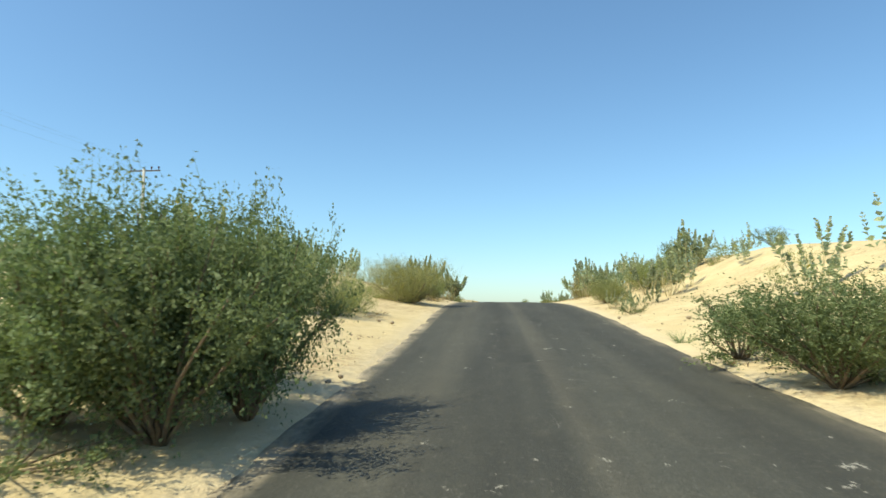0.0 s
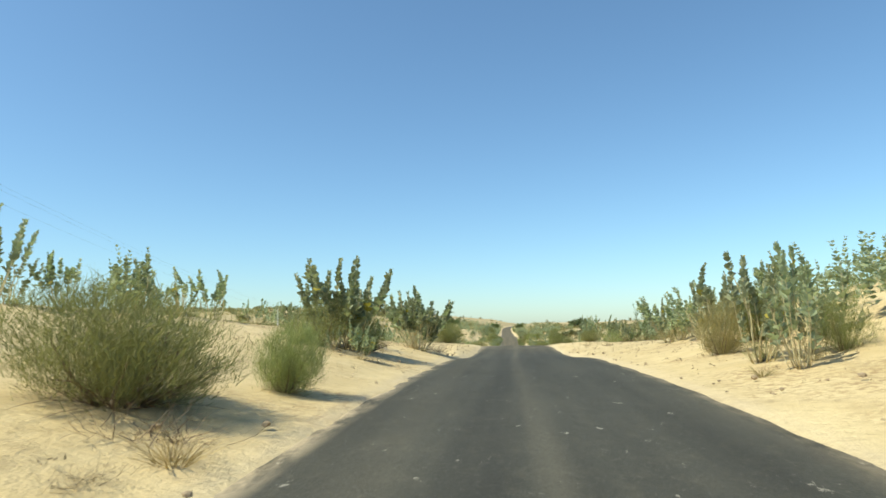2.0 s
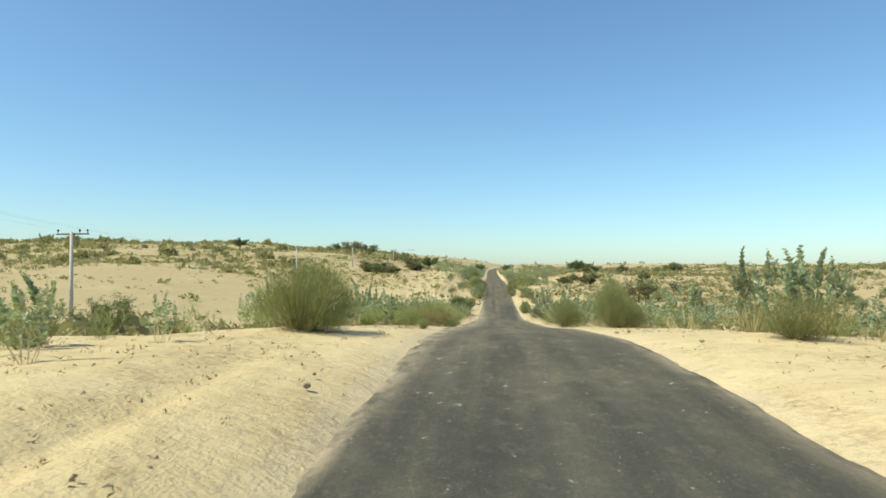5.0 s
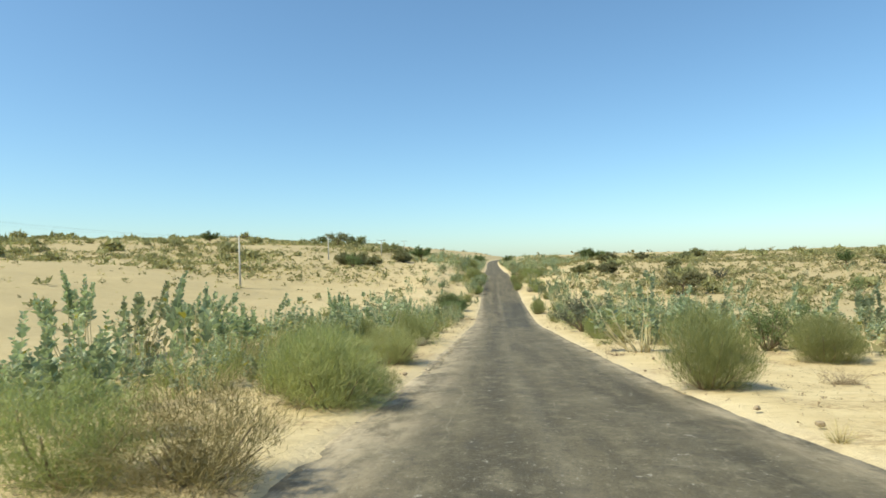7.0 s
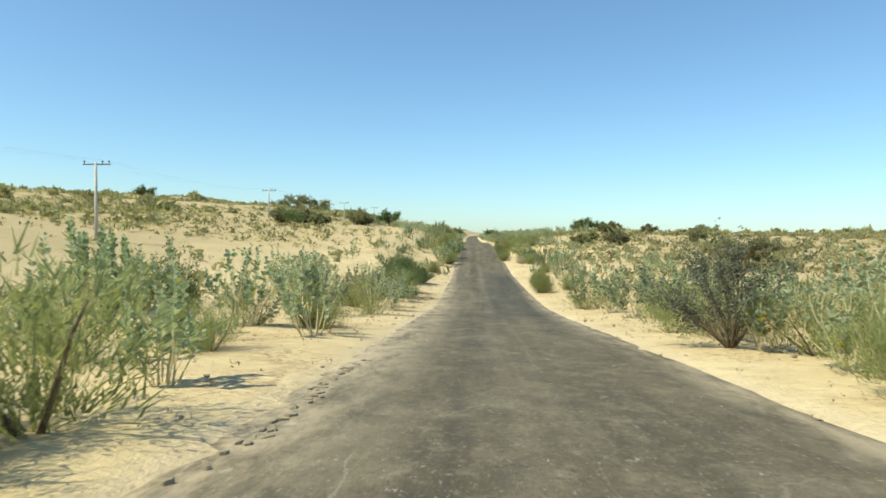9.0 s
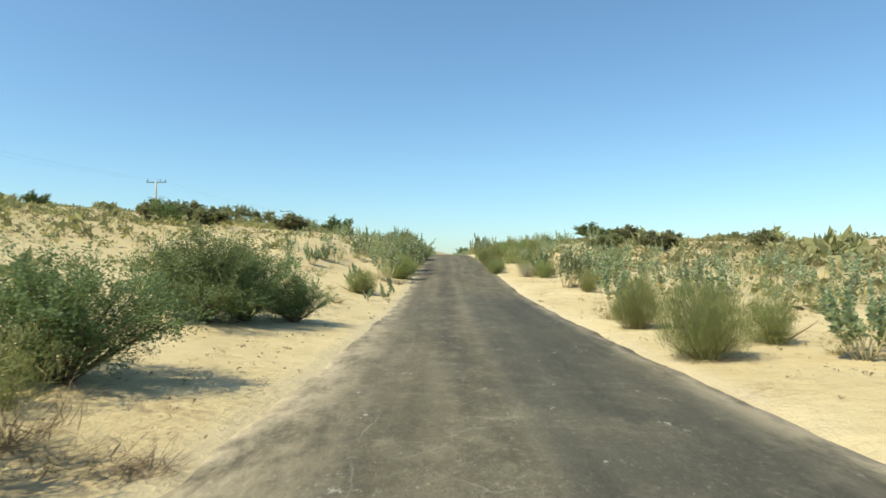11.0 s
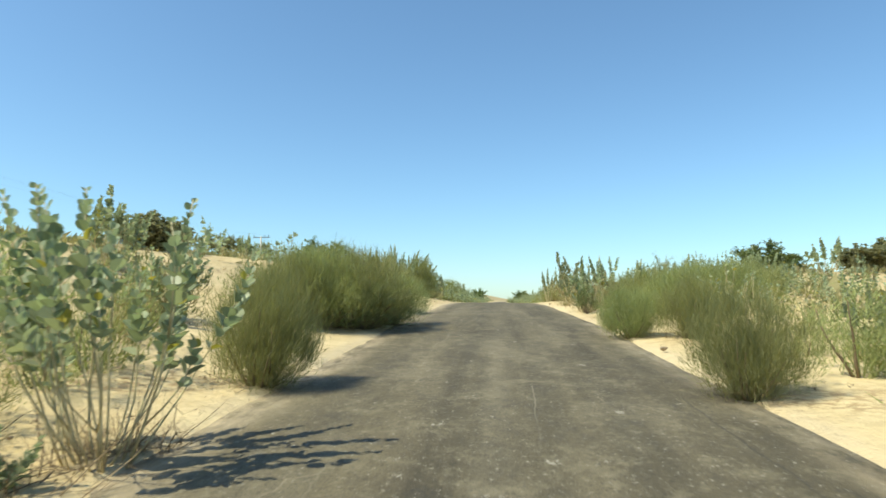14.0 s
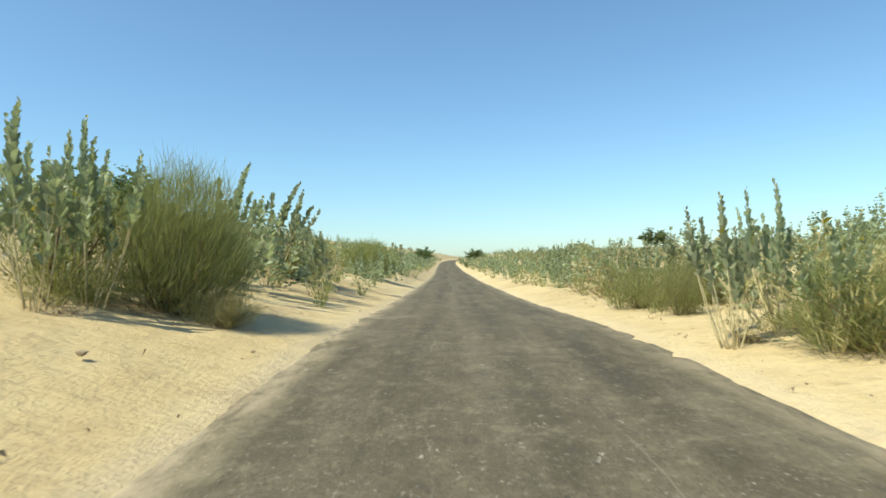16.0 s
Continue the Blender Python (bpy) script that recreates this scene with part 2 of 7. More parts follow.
    col = mixed(n, l, calc(n, l, "MULTIPLY", ramp(n, l, chips, (0.60, (0, 0, 0)), (0.66, (0.7, 0.7, 0.7))), calc(n, l, "ADD", calc(n, l, "MULTIPLY", worn.outputs["Fac"], 0.7), 0.22)), col, (0.36, 0.33, 0.27))
    col = mixed(n, l, ramp(n, l, chips, (0.36, (0.5, 0.5, 0.5)), (0.41, (0, 0, 0))), col, (0.035, 0.033, 0.03))
    dustmask = calc(n, l, "MULTIPLY", side.outputs["Fac"], ramp(n, l, noise_tex(n, l, coords(n, l, (1, 0.35, 1)), 2.2, 8, 0.74), (0.40, (0.12, 0.12, 0.12)), (0.58, (1, 1, 1))))
    col = mixed(n, l, dustmask, col, mixed(n, l, grit2, (0.40, 0.32, 0.22), (0.55, 0.45, 0.31)))
    crack = node(n, "ShaderNodeTexVoronoi", Scale=0.55)
    crack.feature = "DISTANCE_TO_EDGE"
    warp = n.new("ShaderNodeVectorMath")
    warp.operation = "MULTIPLY_ADD"
    nz = node(n, "ShaderNodeTexNoise", Scale=1.7, Detail=5)
    l.new(p, nz.inputs["Vector"])
    l.new(nz.outputs["Color"], warp.inputs[0])
    warp.inputs[1].default_value = (0.9, 0.9, 0)
    l.new(p, warp.inputs[2])
    l.new(warp.outputs[0], crack.inputs["Vector"])
    line = calc(n, l, "MULTIPLY", calc(n, l, "MULTIPLY", ramp(n, l, crack.outputs["Distance"], (0.002, (0.45, 0.45, 0.45)), (0.008, (0, 0, 0))), worn.outputs["Fac"]), ramp(n, l, patchy, (0.50, (0, 0, 0)), (0.60, (0.8, 0.8, 0.8))))
    col = mixed(n, l, line, col, (0.33, 0.285, 0.21))
    # long cracks that follow the lanes: one dark and open, two filled with pale dust
    xyz = n.new("ShaderNodeSeparateXYZ")
    l.new(p, xyz.inputs[0])
    for where, sway, tone, width in ((1.55, 0.11, (0.04, 0.038, 0.034), 0.018), (0.1, 0.07, (0.24, 0.21, 0.16), 0.010), (-1.35, 0.16, (0.27, 0.24, 0.18), 0.012)):
        wander = noise_tex(n, l, coords(n, l, (0, sway, 0)), 1.0, 7, 0.62)
        gap = calc(n, l, "ABSOLUTE", calc(n, l, "SUBTRACT", xyz.outputs["X"], calc(n, l, "ADD", calc(n, l, "MULTIPLY", wander, 1.1), where)))
        stretch = ramp(n, l, noise_tex(n, l, coords(n, l, (0.2, 0.31, 0)), 1.0, 5), (0.50, (0, 0, 0)), (0.60, (0.6, 0.6, 0.6)))
        seam = calc(n, l, "MULTIPLY", calc(n, l, "MULTIPLY", ramp(n, l, gap, (0.004, (1, 1, 1)), (width, (0, 0, 0))), stretch), worn.outputs["Fac"])
        col = mixed(n, l, seam, col, tone)
    l.new(col, b.inputs["Base Color"])
    bump(n, l, b, calc(n, l, "ADD", grit, calc(n, l, "MULTIPLY", grit2, 1.2)), 0.6, 0.012)
    return m


def plant_material(name, dark, light, rough=0.65, through=0.25, grain=9.0, odd=None):
    """Leaf or shoot: colour varies from plant to plant, from piece to piece and along each, and lets some light through."""
    m, n, l, b = material(name, rough)
    p = coords(n, l)
    info = n.new("ShaderNodeObjectInfo")
    geo = n.new("ShaderNodeNewGeometry")
    pieces = calc(n, l, "FRACT", calc(n, l, "ADD", geo.outputs["Random Per Island"], info.outputs["Random"]))
    mix = calc(n, l, "ADD", calc(n, l, "MULTIPLY", pieces, 0.55), calc(n, l, "MULTIPLY", noise_tex(n, l, p, grain, 3), 0.45))
    col = mixed(n, l, mix, dark, light)
    vary = n.new("ShaderNodeHueSaturation")
    l.new(calc(n, l, "ADD", calc(n, l, "MULTIPLY", info.outputs["Random"], 0.035), 0.482), vary.inputs["Hue"])
    l.new(calc(n, l, "ADD", calc(n, l, "MULTIPLY", info.outputs["Random"], 0.35), 0.82), vary.inputs["Value"])
    l.new(col, vary.inputs["Color"])
    col = vary.outputs["Color"]
    if odd:
        pick = calc(n, l, "GREATER_THAN", pieces, 0.985)
        col = mixed(n, l, pick, col, odd)
    l.new(col, b.inputs["Base Color"])
    if through:
        t = n.new("ShaderNodeBsdfTranslucent")
        l.new(mixed(n, l, 1.0, col, (0.93, 1.0, 0.70), "MULTIPLY"), t.inputs["Color"])
        s = n.new("ShaderNodeMixShader")
        s.inputs[0].default_value = through
        l.new(b.outputs[0], s.inputs[1])
        l.new(t.outputs[0], s.inputs[2])
        l.new(s.outputs[0], n["Material Output"].inputs["Surface"])
    return m


def plain_material(name, a, c, rough=0.8, scale=6.0, metal=0.0):
    m, n, l, b = material(name, rough)
    p = coords(n, l)
    f = noise_tex(n, l, p, scale, 6, 0.65)
    l.new(ramp(n, l, f, (0.3, a), (0.7, c)), b.inputs["Base Color"])
    b.inputs["Metallic"].default_value = metal
    bump(n, l, b, noise_tex(n, l, p, scale * 6, 3), 0.3, 0.005)
    return m


SAND = sand_material()
ASPHALT = asphalt_material()
MILK_LEAF = plant_material("milkweed_leaf", (0.155, 0.186, 0.110), (0.485, 0.525, 0.350), 0.38, 0.40, 9, (0.42, 0.36, 0.08))
MILK_STEM = plain_material("pale_milkweed_stem", (0.41, 0.345, 0.19), (0.63, 0.55, 0.34), 0.8, 5)
BROOM = plant_material("broom_shoot", (0.190, 0.205, 0.085), (0.415, 0.415, 0.190), 0.7, 0.52, 5)
BROOM_PALE = plant_material("pale_broom_shoot", (0.245, 0.245, 0.110), (0.520, 0.500, 0.245), 0.7, 0.5, 5)
BROOM_DRY = plant_material("dry_broom_shoot", (0.21, 0.18, 0.075), (0.42, 0.36, 0.17), 0.8, 0.2, 5)
HUSK = plant_material("bleached_shoot", (0.30, 0.265, 0.185), (0.56, 0.50, 0.38), 0.85, 0.2, 6)
WOOD = plain_material("grey_brown_twig", (0.12, 0.085, 0.05), (0.24, 0.18, 0.115), 0.9, 12)
ACACIA = plant_material("thorn_bush_leaf", (0.085, 0.125, 0.045), (0.220, 0.260, 0.110), 0.6, 0.28, 4)
GREY_LEAF = plant_material("grey_thorn_bush_leaf", (0.185, 0.190, 0.105), (0.40, 0.385, 0.215), 0.7, 0.5, 4)
ASH_LEAF = plant_material("ashen_thorn_bush_leaf", (0.075, 0.080, 0.055), (0.18, 0.18, 0.125), 0.7, 0.2, 4)
STRAW = plant_material("straw", (0.30, 0.23, 0.10), (0.52, 0.42, 0.21), 0.85, 0.2, 8)
DEAD = plant_material("dead_twig", (0.105, 0.075, 0.042), (0.27, 0.20, 0.125), 0.9, 0.0, 8)
MESQUITE = plant_material("mesquite_leaf", (0.110, 0.155, 0.065), (0.260, 0.310, 0.145), 0.6, 0.40, 4)
SCRUB = plant_material("far_scrub_leaf", (0.185, 0.172, 0.085), (0.40, 0.36, 0.19), 0.8, 0.35, 0.35)
STONE = plain_material("sandstone_pebble", (0.20, 0.15, 0.10), (0.42, 0.33, 0.22), 0.9, 20)
CRUMB = plain_material("asphalt_crumb", (0.10, 0.088, 0.07), (0.26, 0.225, 0.17), 0.9, 14)
DUSTY = plain_material("dusty_asphalt_fragment", (0.19, 0.16, 0.115), (0.36, 0.305, 0.21), 0.9, 16)
CONCRETE = plain_material("weathered_pole", (0.38, 0.36, 0.32), (0.55, 0.52, 0.46), 0.85, 4)
STEEL = plain_material("rusted_steel", (0.08, 0.075, 0.07), (0.16, 0.14, 0.12), 0.6, 8, 0.5)
PORCELAIN = plain_material("brown_porcelain", (0.05, 0.03, 0.025), (0.09, 0.05, 0.035), 0.25, 8)


# ---- mesh helpers ----
def mesh_object(name, verts, faces, mat, parent=None, label="", smooth=False):
    me = bpy.data.meshes.new(name)
    me.from_pydata([tuple(v) for v in verts], [], faces)
    me.materials.append(mat)
    if smooth:
        me.polygons.foreach_set("use_smooth", [True] * len(me.polygons))
    me.update()
    ob = new(name, me)
    if parent:
        ob.parent = parent
    return tagged(ob, label)


def tube(points, radii, sides=5):
    """A tapered tube along points."""
    verts, faces = [], []
    pts = [Vector(q) for q in points]
    for i, q in enumerate(pts):
        way = (pts[min(i + 1, len(pts) - 1)] - pts[max(i - 1, 0)]).normalized()
        a = way.orthogonal().normalized()
        c = way.cross(a)
        for s in range(sides):
            w = 2 * math.pi * s / sides
            verts.append(q + radii[i] * (math.cos(w) * a + math.sin(w) * c))
    for i in range(len(pts) - 1):
        for s in range(sides):
            t = (s + 1) % sides
            faces.append((i * sides + s, i * sides + t, (i + 1) * sides + t, (i + 1) * sides + s))
    faces.append(tuple(reversed(range(sides))))
    faces.append(tuple((len(pts) - 1) * sides + s for s in range(sides)))
    return verts, faces


class Soup:
    """Collects pieces into one mesh."""

    def __init__(self):
        self.verts, self.faces = [], []

    def add(self, verts, faces):
        k = len(self.verts)
        self.verts += verts
        self.faces += [tuple(k + i for i in f) for f in faces]

    def strip(self, points, width, rnd):
        """A thin tapering shoot, twisted a little."""
        a = Vector((rnd.gauss(0, 1), rnd.gauss(0, 1), rnd.gauss(0, 0.3))).normalized()
        verts, n = [], len(points)
        for i, q in enumerate(points[:-1]):
            w = width * (1 - 0.6 * i / (n - 1)) / 2
            verts += [q - a * w, q + a * w]
        verts.append(points[-1])
        faces = [(2 * i, 2 * i + 1, 2 * i + 3, 2 * i + 2) for i in range(n - 2)] + [(2 * n - 4, 2 * n - 3, 2 * n - 2)]
        self.add(verts, faces)

    def leaf(self, base, way, face, length, width, plain=False, fine=False):
        """A cupped oval leaf of six or ten faces, or a folded one of two."""
        way = way.normalized()
        side = way.cross(face)
        side = side.normalized() if side.length > 1e-4 else way.orthogonal().normalized()
        up = side.cross(way)
        lift = up * width * 0.22
        if plain:
            tip, mid = base + way * length, base + way * length * 0.5
            self.add([base, mid + side * width * 0.5 + lift, tip, mid - side * width * 0.5 + lift], [(0, 1, 2), (0, 2, 3)])
            return
        if fine:
            half = [(0.08, 0.26), (0.28, 0.46), (0.55, 0.50), (0.80, 0.36)]
            v = [base] + [base + way * length * u + side * width * w + lift * w * 2 for u, w in half] + [base + way * length]
            v += [base + way * length * u - side * width * w + lift * w * 2 for u, w in reversed(half)] + [base + way * length * 0.45]
            self.add(v, [(i, (i + 1) % 10, 10) for i in range(10)])
            return
        v = [base, base + way * length * 0.25 + side * width * 0.42 + lift, base + way * length * 0.65 + side * width * 0.46 + lift,
             base + way * length, base + way * length * 0.65 - side * width * 0.46 + lift, base + way * length * 0.25 - side * width * 0.42 + lift,
             base + way * length * 0.45]
        self.add(v, [(0, 1, 6), (1, 2, 6), (2, 3, 6), (3, 4, 6), (4, 5, 6), (5, 0, 6)])

    def make(self, name, mat, parent=None, label=""):
        return mesh_object(name, self.verts, self.faces, mat, parent, label)


def bent(start, way, length, steps, curl, wobble, rnd):
    """A line of points that starts along way and bends towards curl."""
    pts, q, d = [Vector(start)], Vector(start), Vector(way).normalized()
    for _ in range(steps):
        d = (d + Vector(curl) / steps + Vector((rnd.gauss(0, wobble), rnd.gauss(0, wobble), rnd.gauss(0, wobble * 0.5)))).normalized()
        q = q + d * (length / steps)
        pts.append(q.copy())
    return pts


# ---- plants: each kind is built once in a few forms, about 2 m high where full grown ----
def milkweed(seed, stems=9, spread=0.5, leafy=0.6, leaf=0.135, bare=False, name="milkweed_shrub", joined=False, step=0.052, plain=False, loose=None, fork=0.5, thick=0.0105, least=0.45):
    """Pale stems that fork low down, each ending in a leafy spire of paired round leaves. Loose leaves are objects of their own that share one mesh."""
    rnd = random.Random(seed)
    root = new(name)
    foliage, clump = Soup(), Soup()

    def dress(pts, length, first):
        """Pairs of leaves, each turned across the last, on the upper part of a stem."""
        nodes = max(int((1 - first) * length / step), 2)
        phase = rnd.random() * 3
        for j in range(nodes):
            u = ((j + 0.5) / nodes) ** 0.72
            at = (first + (1 - first) * u) * (len(pts) - 1)
            i = min(int(at), len(pts) - 2)
            q = pts[i].lerp(pts[i + 1], at - i)
            up = (pts[i + 1] - pts[i]).normalized()
            a = up.orthogonal().normalized()
            c = up.cross(a)
            size = leaf * (1.2 - 0.82 * u ** 1.1) * rnd.uniform(0.75, 1.2) * (0.75 if j == 0 else 1)
            for s in (0, math.pi):
                if rnd.random() < 0.13:
                    continue
                w = phase + j * math.pi / 2 + s + rnd.gauss(0, 0.3)
                out = a * math.cos(w) + c * math.sin(w)
                way = (out + up * (rnd.uniform(0.3, 1.3) + 1.3 * u)).normalized()
                face = up - out * 0.5 + Vector((rnd.gauss(0, .35), rnd.gauss(0, .35), rnd.gauss(0, .15)))
                if loose and u < 0.62 and len(root.children) < 300:
                    across = way.cross(face).normalized()
                    lies = Matrix((way, -across, across.cross(way))).transposed().to_4x4()
                    ob = new("leaf", loose)
                    ob.parent = root
                    ob.matrix_basis = Matrix.Translation(q + out * 0.012) @ lies @ Matrix.Scale(size, 4)
                else:
                    foliage.leaf(q + out * 0.012, way, face, size, size * rnd.uniform(0.80, 1.02), plain, bool(loose))

    for k in range(stems):
        turn = 2 * math.pi * (k + rnd.random() * 0.8) / stems
        lean = spread * rnd.uniform(0.25, 1.0)
        length = 2.0 * rnd.uniform(least, 1.0) * (1 - 0.28 * lean)
        way = Vector((math.cos(turn) * lean, math.sin(turn) * lean, 1))
        foot = rnd.uniform(0.03, 0.15)
        start = Vector((math.cos(turn) * foot, math.sin(turn) * foot, -0.06))
        pts = bent(start, way, length, 6, (-math.cos(turn) * lean * 0.55, -math.sin(turn) * lean * 0.55, 0.55), 0.07, rnd)
        r = thick * rnd.uniform(0.8, 1.3)
        wood = Soup()
        wood.add(*tube(pts, [r * (1 - 0.1 * i) for i in range(len(pts))], 4))
        first = 1 - leafy * rnd.uniform(0.7, 1.2)
        naked = bare and rnd.random() < 0.55
        dress(pts, length, 0.86 if naked else first)
        while rnd.random() < fork and length > 0.9:
            i = rnd.choice((1, 2, 3))
            out = Vector((rnd.gauss(math.cos(turn) * 0.5, 0.5), rnd.gauss(math.sin(turn) * 0.5, 0.5), 0.75))
            short = length * rnd.uniform(0.34, 0.58)
            twig = bent(pts[i], out, short, 4, (-out.x * 0.6, -out.y * 0.6, 0.7), 0.07, rnd)
            wood.add(*tube(twig, [r * 0.72 * (1 - 0.12 * j) for j in range(5)], 4))
            dress(twig, short, 0.86 if naked else max(first - 0.05, 0.25))
        if joined:
            clump.add(wood.verts, wood.faces)
        else:
            mesh_object("stem", wood.verts, wood.faces, MILK_STEM, root, smooth=True)
    if joined:
        clump.make("stem_clump", MILK_STEM, root)
    foliage.make("foliage", MILK_LEAF, root, "broad grey-green leaves")
    return root


def broom(seed, main=220, lean=1.0, mat=None, name="broom_bush", side=20, fine=1.0, stems=9, skirt=0):
    """A soft uneven dome made of many sprays of fine green shoots, carried on bare woody stems."""
    rnd = random.Random(seed)
    root = new(name)
    shoots = Soup()
    lumps = [(Vector((rnd.gauss(0, 1), rnd.gauss(0, 1), rnd.uniform(0.0, 1.2))).normalized(), rnd.uniform(-0.26, 0.2)) for _ in range(11)]
    for k in range(main):
        turn, up = rnd.uniform(0, 2 * math.pi), rnd.random() ** 0.9
        flat = math.sqrt(1 - up * up * 0.96)
        aim = Vector((math.cos(turn) * flat, math.sin(turn) * flat, up))
        reach = 0.84 + sum(h * max(aim.dot(d), 0) ** 7 for d, h in lumps)
        deep = rnd.random() ** 0.42 * reach
        pinch = 0.50 + 0.50 * min(up * deep / 0.35, 1.0)
        at = Vector((aim.x * 0.74 * lean * pinch * deep, aim.y * 0.74 * lean * pinch * deep, 0.04 + aim.z * deep))
        out = Vector((at.x * 0.9, at.y * 0.9, at.z + 0.22)).normalized() + Vector((0, 0, 0.25))
        if k % 3 == 0:
            foot = Vector((at.x * 0.12, at.y * 0.12, -0.03))
            mid = foot.lerp(at, 0.55) + Vector((at.x * 0.1, at.y * 0.1, -0.03))
            shoots.strip([foot, mid, at + out * 0.05], 0.006 * fine, rnd)
        for _ in range(side):
            q = at + Vector((rnd.gauss(0, 0.05), rnd.gauss(0, 0.05), rnd.gauss(0, 0.05)))
            d = (out + Vector((rnd.gauss(0, 0.62), rnd.gauss(0, 0.62), rnd.gauss(0, 0.50)))).normalized()
            s = rnd.uniform(0.05, 0.14) if rnd.random() > 0.05 else rnd.uniform(0.14, 0.24)
            shoots.strip([q, q + d * s], 0.0072 * fine, rnd)
    shoots.make("crown", mat or BROOM, root)
    if skirt:
        dry = Soup()
        for _ in range(skirt):
            turn, out = rnd.uniform(0, 6.283), rnd.uniform(0.7, 2.6)
            pts = bent((math.cos(turn) * 0.1, math.sin(turn) * 0.1, -0.02), (math.cos(turn) * out, math.sin(turn) * out, 1), rnd.uniform(0.3, 0.62), 4, (math.cos(turn) * 0.3, math.sin(turn) * 0.3, rnd.uniform(-1.0, 0.2)), 0.2, rnd)
            dry.strip(pts, 0.006, rnd)
            dry.strip(bent(pts[2], (rnd.gauss(0, 1), rnd.gauss(0, 1), 0.2), 0.16, 2, (0, 0, -0.2), 0.2, rnd), 0.005, rnd)
        dry.make("dry_skirt", DEAD, root, "dry brown twigs round its foot")
    for k in range(stems):
        turn = 2 * math.pi * (k + rnd.random()) / max(stems, 1)
        out = rnd.uniform(0.3, 1.1)
        pts = bent((math.cos(turn) * 0.06, math.sin(turn) * 0.06, -0.05), (math.cos(turn) * out, math.sin(turn) * out, 1), rnd.uniform(0.4, 0.7), 4, (0, 0, 0.35), 0.14, rnd)
        v, f = tube(pts, [0.015, 0.013, 0.010, 0.007, 0.004], 5)
        mesh_object("stem", v, f, WOOD, root, "woody brown stem", True)
    return root


def thorn_bush(seed, limbs=11, flat=1.0, mat=None, leaf=0.05, name="thorn_bush", twigs=15, leaves=15, trunk=False, green_label="", low=0.25, reach=(1.1, 1.75)):
    rnd = random.Random(seed)
    root = new(name)
    crown = Soup()
    for k in range(limbs):
        turn = 2 * math.pi * (k + rnd.random()) / limbs
        out = rnd.uniform(0.25, 1.25) * (1.0 if not trunk else 0.9)
        start = Vector((0, 0, -0.05)) if not trunk else Vector((0, 0, 0.45 + 0.25 * rnd.random()))
        length = rnd.uniform(*reach)
        pts = bent(start, (math.cos(turn) * out, math.sin(turn) * out, flat), length, 6, (0, 0, rnd.uniform(-0.35, 0.35)), 0.14, rnd)
        v, f = tube(pts, [0.022 * (1 - 0.13 * i) for i in range(7)], 5)
        mesh_object("limb", v, f, WOOD, root, smooth=True)
        for _ in range(twigs):
            f = (low + (1 - low) * rnd.random() ** 0.75) * (len(pts) - 1.001)
            i = int(f)
            q = pts[i].lerp(pts[i + 1], f - i)
            d = (pts[i + 1] - pts[i]).normalized() + Vector((rnd.gauss(0, 0.8), rnd.gauss(0, 0.8), rnd.gauss(0.05, 0.5)))
            tw = bent(q, d, rnd.uniform(0.25, 0.6), 3, (0, 0, rnd.uniform(-0.5, 0.2)), 0.2, rnd)
            crown.strip(tw, 0.008, rnd)
            for _ in range(leaves):
                g = rnd.random() * 2.99
                i2 = int(g)
                at = tw[i2].lerp(tw[i2 + 1], g - i2) + Vector((rnd.gauss(0, 0.035), rnd.gauss(0, 0.035), rnd.gauss(0, 0.03)))
                w = Vector((rnd.gauss(0, 1), rnd.gauss(0, 1), rnd.gauss(0, 0.6)))
                w = w.normalized() * leaf * rnd.uniform(0.7, 1.4)
                s = w.orthogonal().normalized() * leaf * 0.28
                s.rotate(Matrix.Rotation(rnd.random() * 6.28, 3, w.normalized()))
                crown.add([at - s * 1.5, at + w, at + s * 1.5], [(0, 1, 2)])
    if trunk:
        pts = bent((0, 0, -0.1), (0.1, 0.05, 1), 0.75, 4, (0, 0, 0.2), 0.08, rnd)
        v, f = tube(pts, [0.09, 0.075, 0.065, 0.06, 0.05], 7)
        mesh_object("trunk", v, f, WOOD, root, smooth=True)
    crown.make("crown", mat or ACACIA, root, green_label)
    return root


def tuft(seed, blades=110, mat=None, name="grass_tuft", tall=0.45, splay=0.9):
    rnd = random.Random(seed)
    s = Soup()
    for _ in range(blades):
        turn, out = rnd.uniform(0, 6.283), splay * rnd.random() ** 0.7
        q = Vector((math.cos(turn) * 0.12 * rnd.random(), math.sin(turn) * 0.12 * rnd.random(), -0.02))
        s.strip(bent(q, (math.cos(turn) * out, math.sin(turn) * out, 1), tall * rnd.uniform(0.5, 1.1), 3, (math.cos(turn) * .3, math.sin(turn) * .3, -0.4), 0.12, rnd), 0.008, rnd)
    return s.make(name, mat or STRAW)


def dead_brush(seed, twigs=190, name="dead_brush"):
    rnd = random.Random(seed)
    s = Soup()
    for _ in range(twigs):
        turn, out = rnd.uniform(0, 6.283), rnd.uniform(0.5, 3.0)
        q = Vector((rnd.gauss(0, 0.22), rnd.gauss(0, 0.22), -0.01))
        pts = bent(q, (math.cos(turn) * out, math.sin(turn) * out, 1), rnd.uniform(0.25, 0.75), 4, (0, 0, rnd.uniform(-0.9, 0.2)), 0.25, rnd)
        s.strip(pts, 0.011, rnd)
        i = rnd.randrange(1, 4)
        s.strip(bent(pts[i], (rnd.gauss(0, 1), rnd.gauss(0, 1), 0.4), 0.25, 2, (0, 0, 0), 0.2, rnd), 0.004, rnd)
    return s.make(name, DEAD)


